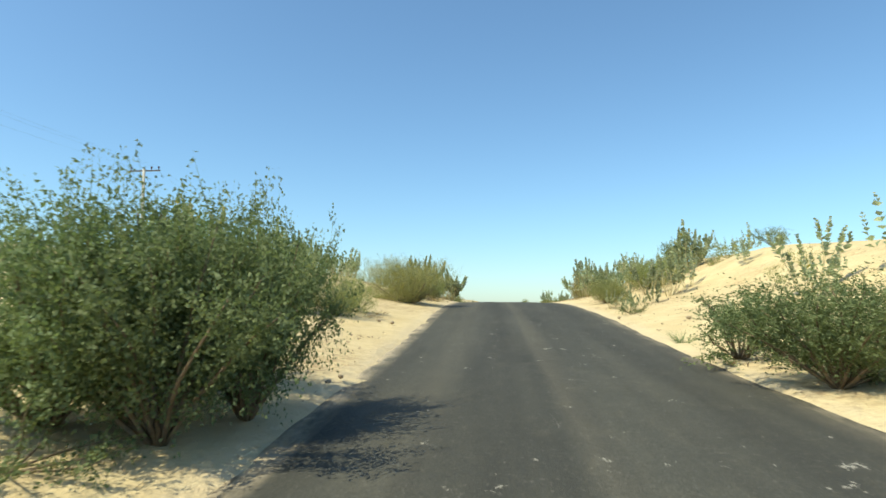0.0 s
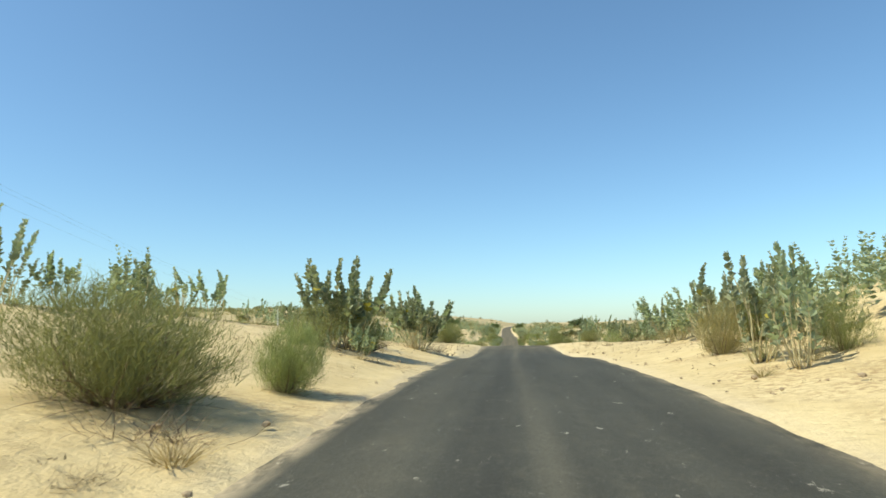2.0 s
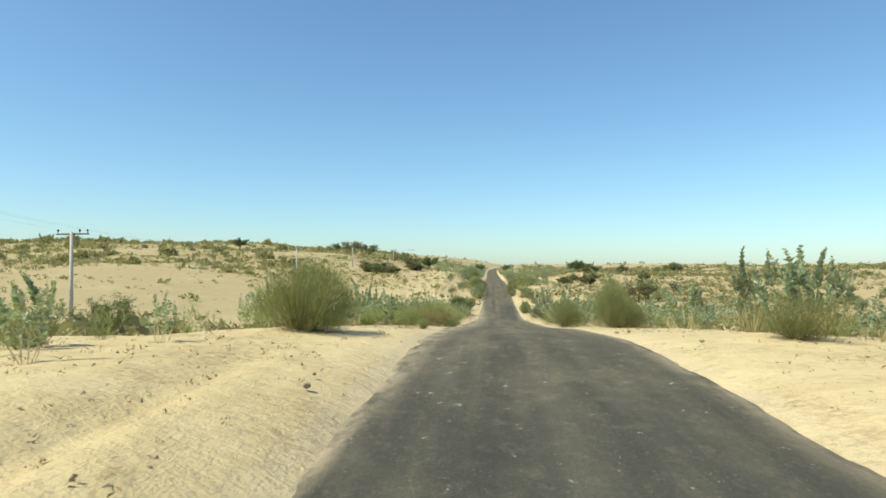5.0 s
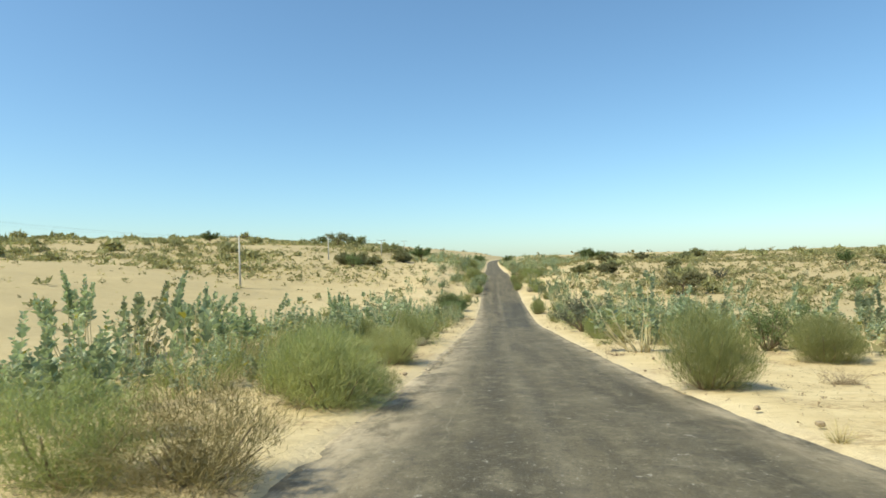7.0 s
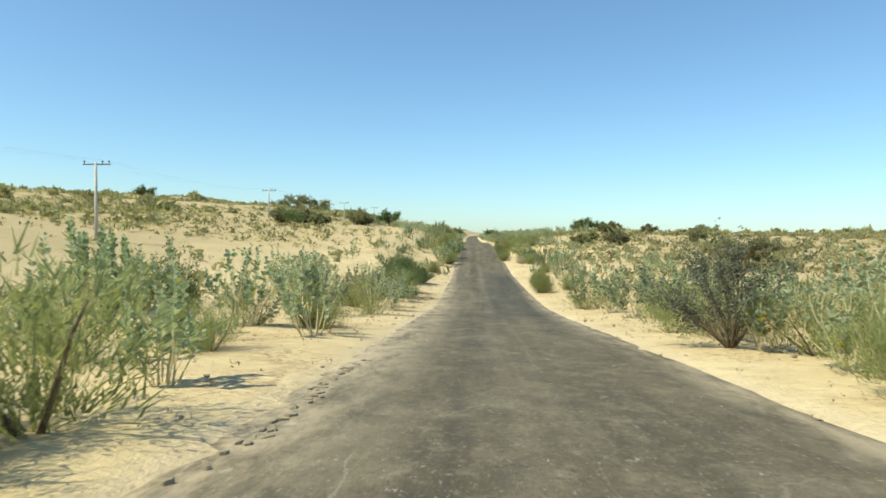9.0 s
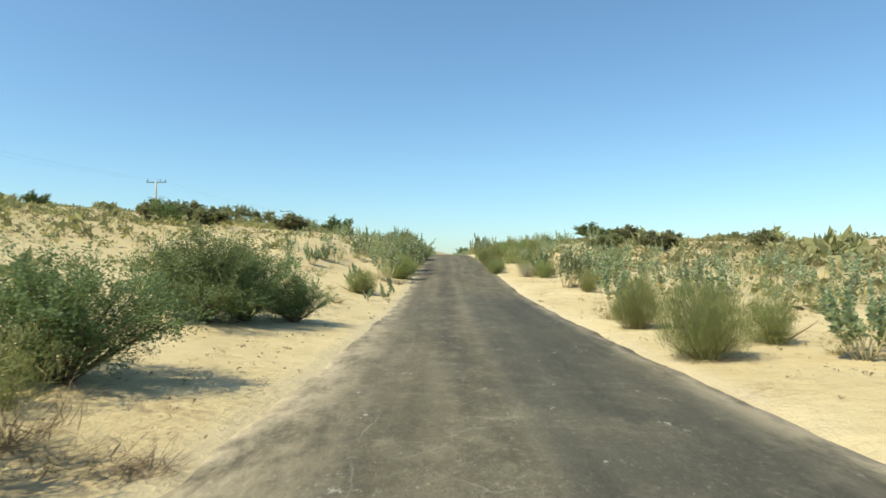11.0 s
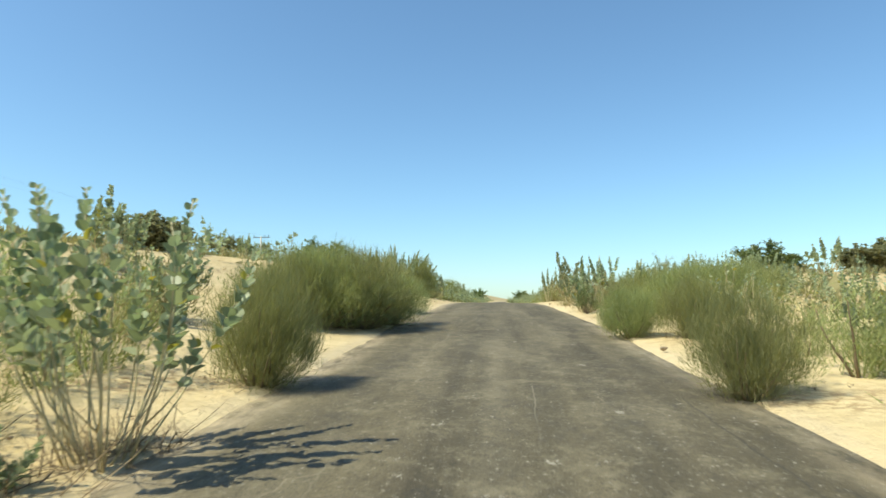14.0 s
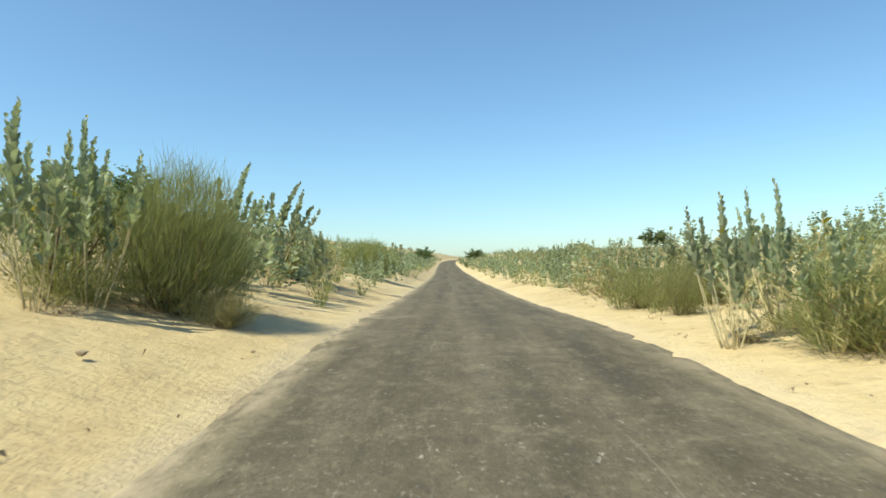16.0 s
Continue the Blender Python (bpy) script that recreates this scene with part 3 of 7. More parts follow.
# ---- ground: one sheet to the horizon ----
def graded(spans):
    out = []
    for a, b, step in spans:
        out += list(np.arange(a, b - 1e-6, step))
    return np.array(out + [spans[-1][1]])


GX = graded([(-2600, -900, 340), (-900, -300, 75), (-300, -120, 18), (-120, -50, 5), (-50, -20, 2), (-20, -9, 0.8), (-9, -1.2, 0.26), (-1.2, 2.4, 0.9), (2.4, 10, 0.26), (10, 20, 0.8), (20, 50, 2), (50, 120, 5), (120, 300, 18), (300, 900, 75), (900, 2600, 340)])
GY = graded([(-900, -200, 140), (-200, -40, 20), (-40, -4, 3), (-4, 228, 0.42), (228, 300, 1.5), (300, 420, 5), (420, 700, 18), (700, 1500, 80), (1500, 3200, 340)])
gx, gy = np.meshgrid(GX, GY)
gx = gx + road_x(gy.ravel()).reshape(gx.shape) * (np.abs(gx) < 60)
gz = ground_z(gx, gy)
gu = gx - road_x(gy.ravel()).reshape(gx.shape)
edge_d = np.maximum(ROAD_LEFT - gu, gu - ROAD_RIGHT)
# sand lies low under the road, and laps over its edge unevenly
lap = 0.06 * ripple(gx, gy, 0.9, 5.0) + 0.02 * ripple(gx, gy, 3.7, 6.0) + 0.06 * ripple(gx, gy, 0.35, 7.0)
sink = np.clip((0.02 - edge_d + lap) / 0.16, 0, 1)
gz = gz - 0.022 - 0.12 * sink * sink * (3 - 2 * sink)
# a wheel rut in the soft sand beside the road, and low wind ripples
rut = np.exp(-((gu + 2.7 + 0.085 * (gy - 50) + 0.08 * np.sin(gy * 0.35)) / 0.26) ** 2) * np.clip((gy - 47) / 3, 0, 1) * np.clip((66 - gy) / 4, 0, 1)
berm = np.exp(-((gu + 2.25 + 0.085 * (gy - 50) + 0.08 * np.sin(gy * 0.35)) / 0.20) ** 2) * np.clip((gy - 47) / 3, 0, 1) * np.clip((66 - gy) / 4, 0, 1)
gz = gz - 0.17 * rut + 0.08 * berm
ny, nx = gx.shape
idx = np.arange(ny * nx).reshape(ny, nx)
quads = np.stack([idx[:-1, :-1], idx[:-1, 1:], idx[1:, 1:], idx[1:, :-1]], -1).reshape(-1, 4)
me = bpy.data.meshes.new("ground")
me.from_pydata(np.stack([gx, gy, gz], -1).reshape(-1, 3).tolist(), [], quads.tolist())
me.polygons.foreach_set("use_smooth", [True] * len(me.polygons))
me.materials.append(SAND)
at = me.attributes.new("verge", "FLOAT", "POINT")
at.data.foreach_set("value", 0.7 * np.clip(1 - np.abs(edge_d - 0.1) / 0.4, 0, 1).ravel().astype(np.float32))
at = me.attributes.new("scrub", "FLOAT", "POINT")
at.data.foreach_set("value", np.maximum(np.clip((edge_d - 6) / 16, 0, 1), np.clip((gy - 260) / 60, 0, 1) * np.clip((edge_d - 0.6) / 1.5, 0, 1)).ravel().astype(np.float32))
ground = tagged(new("ground", me), "pale wind-blown desert sand with low dunes", "ground", kind="structure")

# ---- road: a thin raised bed of asphalt with a slight crown and broken edges ----
RY = graded([(-40, -4, 3), (-4, 228, 0.3), (228, 420, 2), (420, 700, 10)])
RU = np.array([-2.05, -1.95, -1.8, -1.6, -1.35, -1.1, -0.85, -0.6, -0.4, -0.2, 0.0, 0.15, 0.3, 0.42, 0.55, 0.7, 0.9, 1.2, 1.5, 1.75, 2.0, 2.3, 2.6, 2.85, 3.05, 3.2])
ry, ru = np.meshgrid(RY, RU, indexing="ij")
fray = np.where(np.abs(ru - 0.6) > 2.3, 1.0, 0.0) * (0.06 * ripple(ry * 0.4, ry, 0.8, 8.0 + np.sign(ru)) + 0.06 * ripple(ry * 0.2, ry, 3.1, 9.0 + np.sign(ru)))
rz = road_z(ry.ravel()).reshape(ry.shape) - 0.035 + 0.035 * (1 - ((ru - 0.6) / 2.5) ** 2) + 0.012 * ripple(ru, ry, 1.1, 2.5)
rz[:, 0] -= 0.22
rz[:, -1] -= 0.22
rx = ru + fray + road_x(ry.ravel()).reshape(ry.shape)
m_y, m_x = rx.shape
idx = np.arange(m_y * m_x).reshape(m_y, m_x)
quads = np.stack([idx[:-1, :-1], idx[:-1, 1:], idx[1:, 1:], idx[1:, :-1]], -1).reshape(-1, 4)
me = bpy.data.meshes.new("road")
me.from_pydata(np.stack([rx, ry, rz], -1).reshape(-1, 3).tolist(), [], quads.tolist())
me.polygons.foreach_set("use_smooth", [True] * len(me.polygons))
me.materials.append(ASPHALT)
at = me.attributes.new("worn", "FLOAT", "POINT")
relaid = np.clip((ru - 0.5) / 0.12, 0, 1) * np.clip((ry - 118) / 3, 0, 1) * np.clip((153 - ry) / 5, 0, 1)
at.data.foreach_set("value", (np.clip((ry - 55) / 22, 0, 1) * (1 - 0.6 * relaid)).ravel().astype(np.float32))
at = me.attributes.new("dust", "FLOAT", "POINT")
reach = 0.34 + np.where(ru < 0.6, 0.95, 0.40) * np.clip((ry - 60) / 25, 0, 1) * (1 - 0.75 * np.clip((ry - 125) / 20, 0, 1))
at.data.foreach_set("value", np.clip(1 - np.minimum(ru + 1.95, 3.15 - ru) / reach, 0, 1).ravel().astype(np.float32))
sway = 0.12 * np.sin(ry * 0.11) + 0.08 * np.sin(ry * 0.037 + 1)
lane = 0.5 - 0.5 * np.exp(-((ru + 0.1 - sway) / 0.26) ** 2) - 0.3 * np.exp(-((ru - 1.9 - sway) / 0.3) ** 2) + 0.4 * np.exp(-((ru - 0.42 - sway) / 0.14) ** 2) + 0.2 * np.exp(-((ru + 1.0 - sway) / 0.25) ** 2)
at = me.attributes.new("track", "FLOAT", "POINT")
at.data.foreach_set("value", np.clip(lane * np.clip(0.6 + 0.5 * ripple(ry * 0.3, ry, 9.0, 3.3), 0.3, 1) + 0.5 * (1 - np.clip(0.6 + 0.5 * ripple(ry * 0.3, ry, 9.0, 3.3), 0.3, 1)), 0, 1).ravel().astype(np.float32))
road = tagged(new("road", me), "narrow worn grey asphalt road with dusty broken edges", "road", kind="structure")

# broken edge of the asphalt: small slabs that have come loose beside an open crevice
rnd = random.Random(77)
slabs = []
for k in range(6):
    ring = [(math.cos(i * math.pi / 3 + rnd.uniform(-0.35, 0.35)) * rnd.uniform(0.34, 0.56), math.sin(i * math.pi / 3 + rnd.uniform(-0.35, 0.35)) * rnd.uniform(0.34, 0.56)) for i in range(6)]
    verts = [(a, c, -0.5) for a, c in ring] + [(a * 0.96, c * 0.96, 0.4) for a, c in ring] + [(a * 0.86, c * 0.86, 0.5) for a, c in ring]
    faces = [(r + i, r + (i + 1) % 6, r + 6 + (i + 1) % 6, r + 6 + i) for r in (0, 6) for i in range(6)] + [tuple(range(12, 18))]
    slab = bpy.data.meshes.new("asphalt_fragment")
    slab.from_pydata(verts, [], faces)
    slab.materials.append(DUSTY)
    slabs.append(slab)
y = 91.0
while y < 108.0:
    for _ in range(rnd.choice((0, 1, 1, 2))):
        x = -1.75 + 0.05 * math.sin(y * 1.7) + 0.04 * math.sin(y * 4.1) + rnd.gauss(0, 0.05)
        piece = new("asphalt_fragment", rnd.choice(slabs))
        piece.parent = road
        piece.matrix_basis = pose(x, y + rnd.uniform(-0.05, 0.05), float(road_z(y)) - 0.024 + rnd.uniform(-0.012, 0.0), rnd.gauss(0, 7), rnd.gauss(0, 7), rnd.uniform(0, 360)) @ Matrix.Diagonal((rnd.uniform(0.05, 0.17), rnd.uniform(0.03, 0.08), 0.04, 1))
    y += rnd.uniform(0.05, 0.22)

# ---- plants beside the road: kind, x, y, height, width ----
PLANTS_4_TO_23 = [("K", -2.6, 4.5, 1.85, 1.7), ("K", -3.5, 4.6, 1.75, 1.7), ("K", -2.3, 5.4, 1.9, 1.2), ("K", -3.4, 6.2, 1.8, 1.8), ("A", -3.1, 3.7, 0.55, 1.3), ("K", 3.6, 7.3, 1.25, 1.9), ("A", 3.9, 8.7, 0.72, 1.4), ("D", 3.5, 9.8, 1.1, 1.6), ("G", -4.3, 11.8, 0.45, 0.5), ("H", 3.3, 12, 0.26, 0.5), ("B", -4.99, 14.5, 1.65, 1.5), ("B", -3.97, 15, 0.88, 1.2), ("W", -3.1, 15.7, 0.16, 0.8), ("B", -3.86, 16.4, 0.97, 1), ("G", -3.2, 16.6, 0.12, 0.3), ("L", -8.1, 16.6, 2.1, 2), ("A", 3.8, 18.2, 0.5, 0.9), ("M", 3.8, 19, 0.63, 0.9), ("S", 4, 19.6, 0.48, 0.7), ("S", 5, 20.5, 0.68, 0.9), ("M", 3.7, 20.8, 0.63, 0.9), ("M", 6, 22.2, 1.6, 1.1), ("P", -3.13, 22.9, 1.65, 2.1), ("B", 4.17, 23.7, 0.83, 1.2)]
PLANTS_24_TO_34 = [("M", 5.8, 24.4, 1.3, 1.2), ("M", -11.2, 25.4, 0.88, 0.8), ("L", -9.3, 25.6, 1.8, 2.3), ("W", -2.8, 26.5, 0.16, 0.8), ("B", 6.6, 26.9, 1.2, 1.6), ("M", 5.1, 27.2, 1.1, 0.9), ("G", -2.5, 27.3, 0.32, 0.6), ("M", -6.6, 27.3, 1.5, 1.5), ("W", -3, 27.8, 0.35, 1.5), ("M", 10.9, 28.2, 0.62, 1.2), ("B", -3.92, 28.7, 1.24, 2), ("M", 5.1, 28.5, 1.5, 1.4), ("M", -8.3, 28.5, 1.1, 1), ("M", 8.7, 28.7, 2.2, 1.7), ("M", -9.8, 30, 1.8, 1.5), ("B", -2.95, 31.1, 1, 0.75), ("G", 4.3, 33.1, 0.23, 0.5), ("M", 4.9, 33.1, 2, 1.1), ("M", -9.6, 33.4, 2, 0.9), ("B", 6.1, 34.2, 1, 0.8), ("M", -9, 34.5, 1.2, 1), ("M", 4.9, 34.7, 2, 1.3)]
PLANTS_35_TO_57 = [("M", -8, 35.4, 1.4, 1.4), ("B", -4.63, 38.2, 1.08, 2.2), ("B", -3.79, 39.6, 0.98, 1.5), ("M", -3.3, 37.1, 0.86, 0.57), ("D", 10.3, 36.1, 1.4, 1.6), ("Y", 5.1, 37.6, 1.3, 0.9), ("M", 5.3, 38.8, 2.2, 1.1), ("L", -4.2, 39, 2.4, 1.7), ("B", 6.7, 39.4, 1.4, 1.4), ("W", -4.1, 39.5, 0.5, 1.4), ("M", -10.1, 41, 1.5, 1.4), ("W", -3.9, 41.2, 0.35, 2.2), ("M", -3.9, 41.9, 0.9, 0.6), ("M", -9.5, 42.5, 1.7, 1.5), ("M", -8.8, 44.2, 0.91, 1.5), ("M", 6.7, 44.4, 1.9, 1.1), ("M", 9.5, 44.8, 1.7, 2.1), ("L", -3, 45.2, 2.3, 2.0), ("M", -3.4, 46.6, 2.2, 1.5), ("M", 6.2, 46.7, 1.9, 1.9), ("M", -8.2, 46.8, 1.2, 1.5), ("W", -2.8, 48.5, 0.35, 1.2), ("W", 5.3, 55.5, 0.22, 1), ("M", -10, 57.4, 1.2, 1.1)]
PLANTS_57_TO_80 = [("D", -9.7, 57.7, 1.1, 1.9), ("M", -9.4, 57.9, 1.1, 1.1), ("D", -9.1, 58.3, 1.2, 1.1), ("G", 4.6, 59, 0.24, 0.6), ("M", 9.9, 62.7, 2.8, 0.9), ("M", 11.1, 62.8, 2.2, 1.9), ("M", 7.6, 64.8, 1.4, 1.5), ("A", 8.2, 65.4, 2.2, 2.4), ("M", -7.9, 65.7, 1.3, 1.9), ("B", 5.89, 68.5, 0.89, 1.5), ("M", 10.4, 68.4, 2.5, 3), ("B", -4.3, 69.2, 1.54, 1.7), ("M", 6, 71, 2, 0.8), ("M", 7.9, 71.5, 2.1, 1.1), ("W", -2.9, 74.8, 0.21, 0.9), ("B", -2.35, 75.5, 0.36, 0.45), ("M", -4.7, 76.4, 1.5, 0.8), ("W", -2.3, 78.9, 0.26, 0.5), ("B", -5.02, 79.4, 0.78, 2), ("G", -3.2, 79.1, 0.19, 0.4), ("B", 4.37, 79.4, 1.85, 1.1), ("Y", -2.5, 80.9, 0.82, 1.5), ("B", -3.5, 80.8, 0.8, 1.2)]
PLANTS_82_TO_97 = [("M", -4.8, 82.6, 1.3, 1), ("G", 3.2, 82.8, 0.23, 0.3), ("B", 5.68, 84, 1.34, 1.4), ("P", -2.8, 85.6, 1.12, 1.4), ("B", -3.17, 85.8, 1.24, 1.2), ("B", -2.2, 86.9, 0.45, 0.5), ("B", 3.48, 87.5, 1.39, 1.25), ("M", -6.5, 88.6, 2.4, 1.1), ("W", 6.3, 88.7, 0.35, 0.7), ("G", 4.1, 90.4, 0.23, 0.3), ("W", -3.3, 91.7, 0.35, 1.5), ("W", -3.9, 91.9, 0.35, 1.4), ("P", -2.98, 92.8, 0.98, 1.3), ("M", 4.7, 93, 1.9, 1.8), ("B", 8.5, 93.6, 1.2, 1.5), ("M", -7.7, 94, 2.1, 2.3), ("M", -5.3, 95, 1.7, 1.6), ("W", 3.3, 95.1, 0.35, 0.8), ("B", -4.66, 96.5, 1.24, 1), ("M", 4.3, 96.2, 2.4, 1.5), ("G", -3.8, 97.1, 0.13, 0.3)]
PLANTS_97_TO_134 = [("D", 8.5, 97.3, 1.6, 1.8), ("M", -15.5, 98, 3.4, 1.8), ("N", -4.5, 98.4, 2.05, 1.9), ("N", -5.6, 99.6, 1.8, 1.8), ("M", -8, 98.6, 2.2, 1.4), ("M", -13.6, 99.2, 3, 2.8), ("G", 3.5, 99.6, 0.12, 0.3), ("M", 11, 99.8, 2.2, 2.2), ("Q", -3.1, 100.3, 0.36, 0.6), ("B", -3.9, 101.6, 1.34, 1.6), ("Y", 4.66, 101.9, 0.74, 1), ("M", 14.1, 101.7, 2.2, 2.4), ("B", 4.59, 104.9, 1.34, 1.5), ("M", -15, 107.4, 2.4, 2.2), ("B", -4.17, 107.9, 0.85, 1.1), ("T", 4.31, 109.8, 1.96, 1.8), ("B", 7.8, 110.6, 1.1, 1.6), ("B", -3.8, 112.6, 0.92, 1.6), ("M", -9.5, 114.1, 2.2, 2.5), ("W", -2.2, 129.5, 0.2, 1.3), ("W", -2.7, 129.3, 0.28, 1.5), ("W", -3.2, 129.7, 0.35, 1.2), ("K", -4.11, 131.8, 1.39, 1.8), ("M", 21.2, 134.1, 2.5, 3.6)]
PLANTS_134_TO_152 = [("M", 5.7, 134.2, 1.2, 0.8), ("B", 3.76, 134.9, 1.18, 1), ("B", 5.57, 136.4, 0.89, 1.1), ("K", -4.8, 137.5, 1.75, 2.1), ("K", -4.3, 138.3, 1.55, 1.9), ("B", 4.05, 139.2, 1.13, 0.9), ("K", -3.4, 138.9, 1.0, 1.15), ("M", 4.1, 141.3, 1.5, 0.8), ("M", 6.5, 142.2, 1.7, 0.6), ("G", -3.5, 144.6, 0.33, 0.8), ("M", -4.3, 144.9, 0.6, 0.7), ("G", -4.3, 146.9, 0.23, 0.3), ("S", -2.9, 147.1, 0.46, 1.4), ("S", -2.3, 148.1, 0.81, 0.5), ("G", -4.5, 148.8, 0.23, 0.4), ("B", -3.55, 149.3, 0.88, 0.9), ("Y", -3.2, 149.8, 0.95, 0.7), ("M", -7.9, 150.1, 0.85, 1.6), ("M", -6.3, 150.2, 1.1, 1.6), ("M", 6.5, 150.5, 1.9, 1.6), ("M", -3.6, 150.5, 0.92, 0.7), ("M", 8.3, 151.8, 1.5, 1), ("B", 5.9, 152.3, 0.96, 0.7)]
PLANTS_153_TO_166 = [("S", -4.2, 153.3, 0.88, 1), ("M", 22.8, 153.6, 2.1, 3.6), ("M", 5.4, 154.9, 2, 1.3), ("W", -2.5, 156.2, 0.3, 0.6), ("W", -3.2, 156.7, 0.35, 1.4), ("M", -3.2, 157, 2, 1.3), ("M", -9.3, 157.2, 0.68, 1), ("M", -7.2, 158.3, 1.1, 1.8), ("M", -8.5, 158.6, 0.74, 1.2), ("B", -2.59, 159.7, 1.29, 1.5), ("Q", 4.46, 161.6, 0.8, 0.95), ("B", 5.37, 161.2, 1.03, 1.2), ("L", -7.2, 161.4, 0.88, 1.5), ("B", 5.37, 162.4, 0.63, 1.1), ("B", -2.65, 162.6, 0.89, 0.9), ("M", 7.4, 162.5, 1.5, 1.6), ("M", 5.4, 162.8, 1.8, 1.4), ("B", 5.07, 163.6, 0.92, 1.2), ("M", -2.4, 163.7, 2.45, 1.65), ("B", 2.95, 164.6, 0.93, 0.8), ("K", -2.6, 166.3, 2.05, 1.5), ("B", 2.95, 166.2, 0.99, 0.9), ("M", -5.6, 166.6, 2.4, 0.9), ("B", 5, 166.8, 0.98, 0.7)]
PLANTS_167_TO_188 = [("B", 2.96, 167.8, 0.96, 1), ("M", -2.3, 169.1, 1.75, 1.2), ("Y", -2.9, 168.3, 0.5, 1), ("S", -2.5, 168.4, 0.5, 0.7), ("W", -2.5, 168.6, 0.4, 1.4), ("W", -2.3, 169.4, 0.35, 0.8), ("B", 2.85, 171.9, 1.13, 0.9), ("B", -2.36, 172, 1.34, 1), ("M", 5.2, 174.1, 1.1, 0.5), ("D", -22.6, 175.4, 2.0, 3.6), ("B", 3.86, 177.3, 1.13, 1), ("B", -3.76, 177.4, 1.44, 1), ("B", 2.9, 178, 1, 1), ("B", -3.52, 178.3, 1.54, 2), ("B", -2.82, 179, 1.75, 2), ("M", -8.6, 178.6, 1.8, 1.7), ("B", -3.61, 179.5, 1.65, 1.8), ("B", 2.8, 179.8, 0.51, 0.4), ("B", -2.49, 180.5, 1.24, 1.5), ("P", -3.9, 185.3, 1.54, 1.6), ("P", -3.81, 185.8, 1.75, 1.8), ("D", 3.05, 185.9, 0.82, 0.8), ("M", 3.1, 186.5, 1.85, 0.8), ("B", 4.97, 186.6, 0.9, 1.1), ("B", -4.19, 187.4, 1.24, 1.5), ("M", 3.8, 188.2, 1.9, 0.8)]
PLANTS_189_TO_203 = [("D", 3.3, 189.2, 0.9, 0.75), ("L", -5.1, 190.4, 1.5, 1.4), ("M", 10.3, 190.5, 1.5, 1.5), ("M", 3.1, 192.9, 1.55, 0.65), ("M", -6.6, 192.8, 1.7, 1.2), ("B", -5.19, 193.5, 1.24, 1.5), ("M", -5.8, 194.6, 2.1, 0.6), ("M", -14.9, 194.8, 1.2, 1.5), ("M", -12.6, 195.4, 1.2, 1.6), ("M", -5.8, 195.5, 2.1, 0.6), ("M", 3.6, 195.6, 2.3, 1.5), ("L", -5.1, 195.7, 1.5, 1.3), ("M", -18.5, 196, 1.3, 1.5), ("M", -5.4, 196.1, 1.6, 1.1), ("B", -5.45, 198.5, 1.24, 0.9), ("M", 17.3, 199.8, 2.1, 3.6), ("B", 4.17, 201.8, 1.13, 1.1), ("M", 3.8, 201.8, 1.5, 0.7), ("M", 3, 202.7, 2, 0.7), ("M", -6.1, 202.8, 2.7, 0.9), ("M", 3.8, 203.1, 2.1, 0.3)]
PLANTS_203_TO_254 = [("M", -5.8, 203.7, 2.4, 0.9), ("B", -5.11, 204.8, 2.42, 1.9), ("Y", -4.05, 204.4, 0.64, 0.8), ("M", -6.7, 204.6, 2.9, 0.5), ("B", 3.75, 206.5, 0.97, 0.9), ("B", 3.78, 208.9, 0.9, 1.4), ("M", -6.3, 210.6, 3.2, 1.2), ("M", -4.4, 213.1, 2.3, 1.4), ("M", -6.7, 216.1, 3.4, 1.5), ("B", -6.5, 218.7, 1.7, 2.4), ("M", 7, 222.7, 1.3, 2.3), ("M", 5, 226.9, 2, 2.6), ("B", -5.68, 232.9, 2.06, 3), ("M", -5.7, 254, 2.7, 3.6)]
THICKET_14_TO_20 = [("m", 7.2, 14.5, 1, 1.3), ("b", 7.4, 14.6, 0.6, 0.5), ("m", 8.9, 14.7, 1.9, 2.5), ("m", 7.3, 15.4, 1.8, 1.6), ("d", -7.2, 17.2, 1.5, 2.1), ("m", -7.4, 17.3, 1.4, 1.6), ("b", -12.3, 17.4, 1, 1), ("m", -9.4, 17.7, 1.6, 1.4), ("m", -10.7, 17.9, 1.6, 2.3), ("b", -13.6, 17.9, 1.4, 1.7), ("b", 7.7, 17.9, 0.8, 1.2), ("m", -8.7, 18.5, 1.1, 1.1), ("m", -10.3, 18.9, 1.9, 2), ("b", 8.9, 19.1, 0.9, 1.1)]
THICKET_20_TO_26 = [("m", 8.7, 22.8, 1, 1.4), ("b", -12.8, 22.9, 1, 1.4), ("m", 6.9, 23.3, 1.4, 1.4), ("m", -11.7, 23.4, 1.4, 1.4), ("m", 8.8, 23.4, 1.6, 1.5), ("m", 8.9, 23.7, 1.1, 1), ("m", -13.1, 24.2, 1, 1.2), ("b", -9.1, 24.5, 1.1, 1.5), ("m", -9.4, 24.9, 1.1, 1.2)]
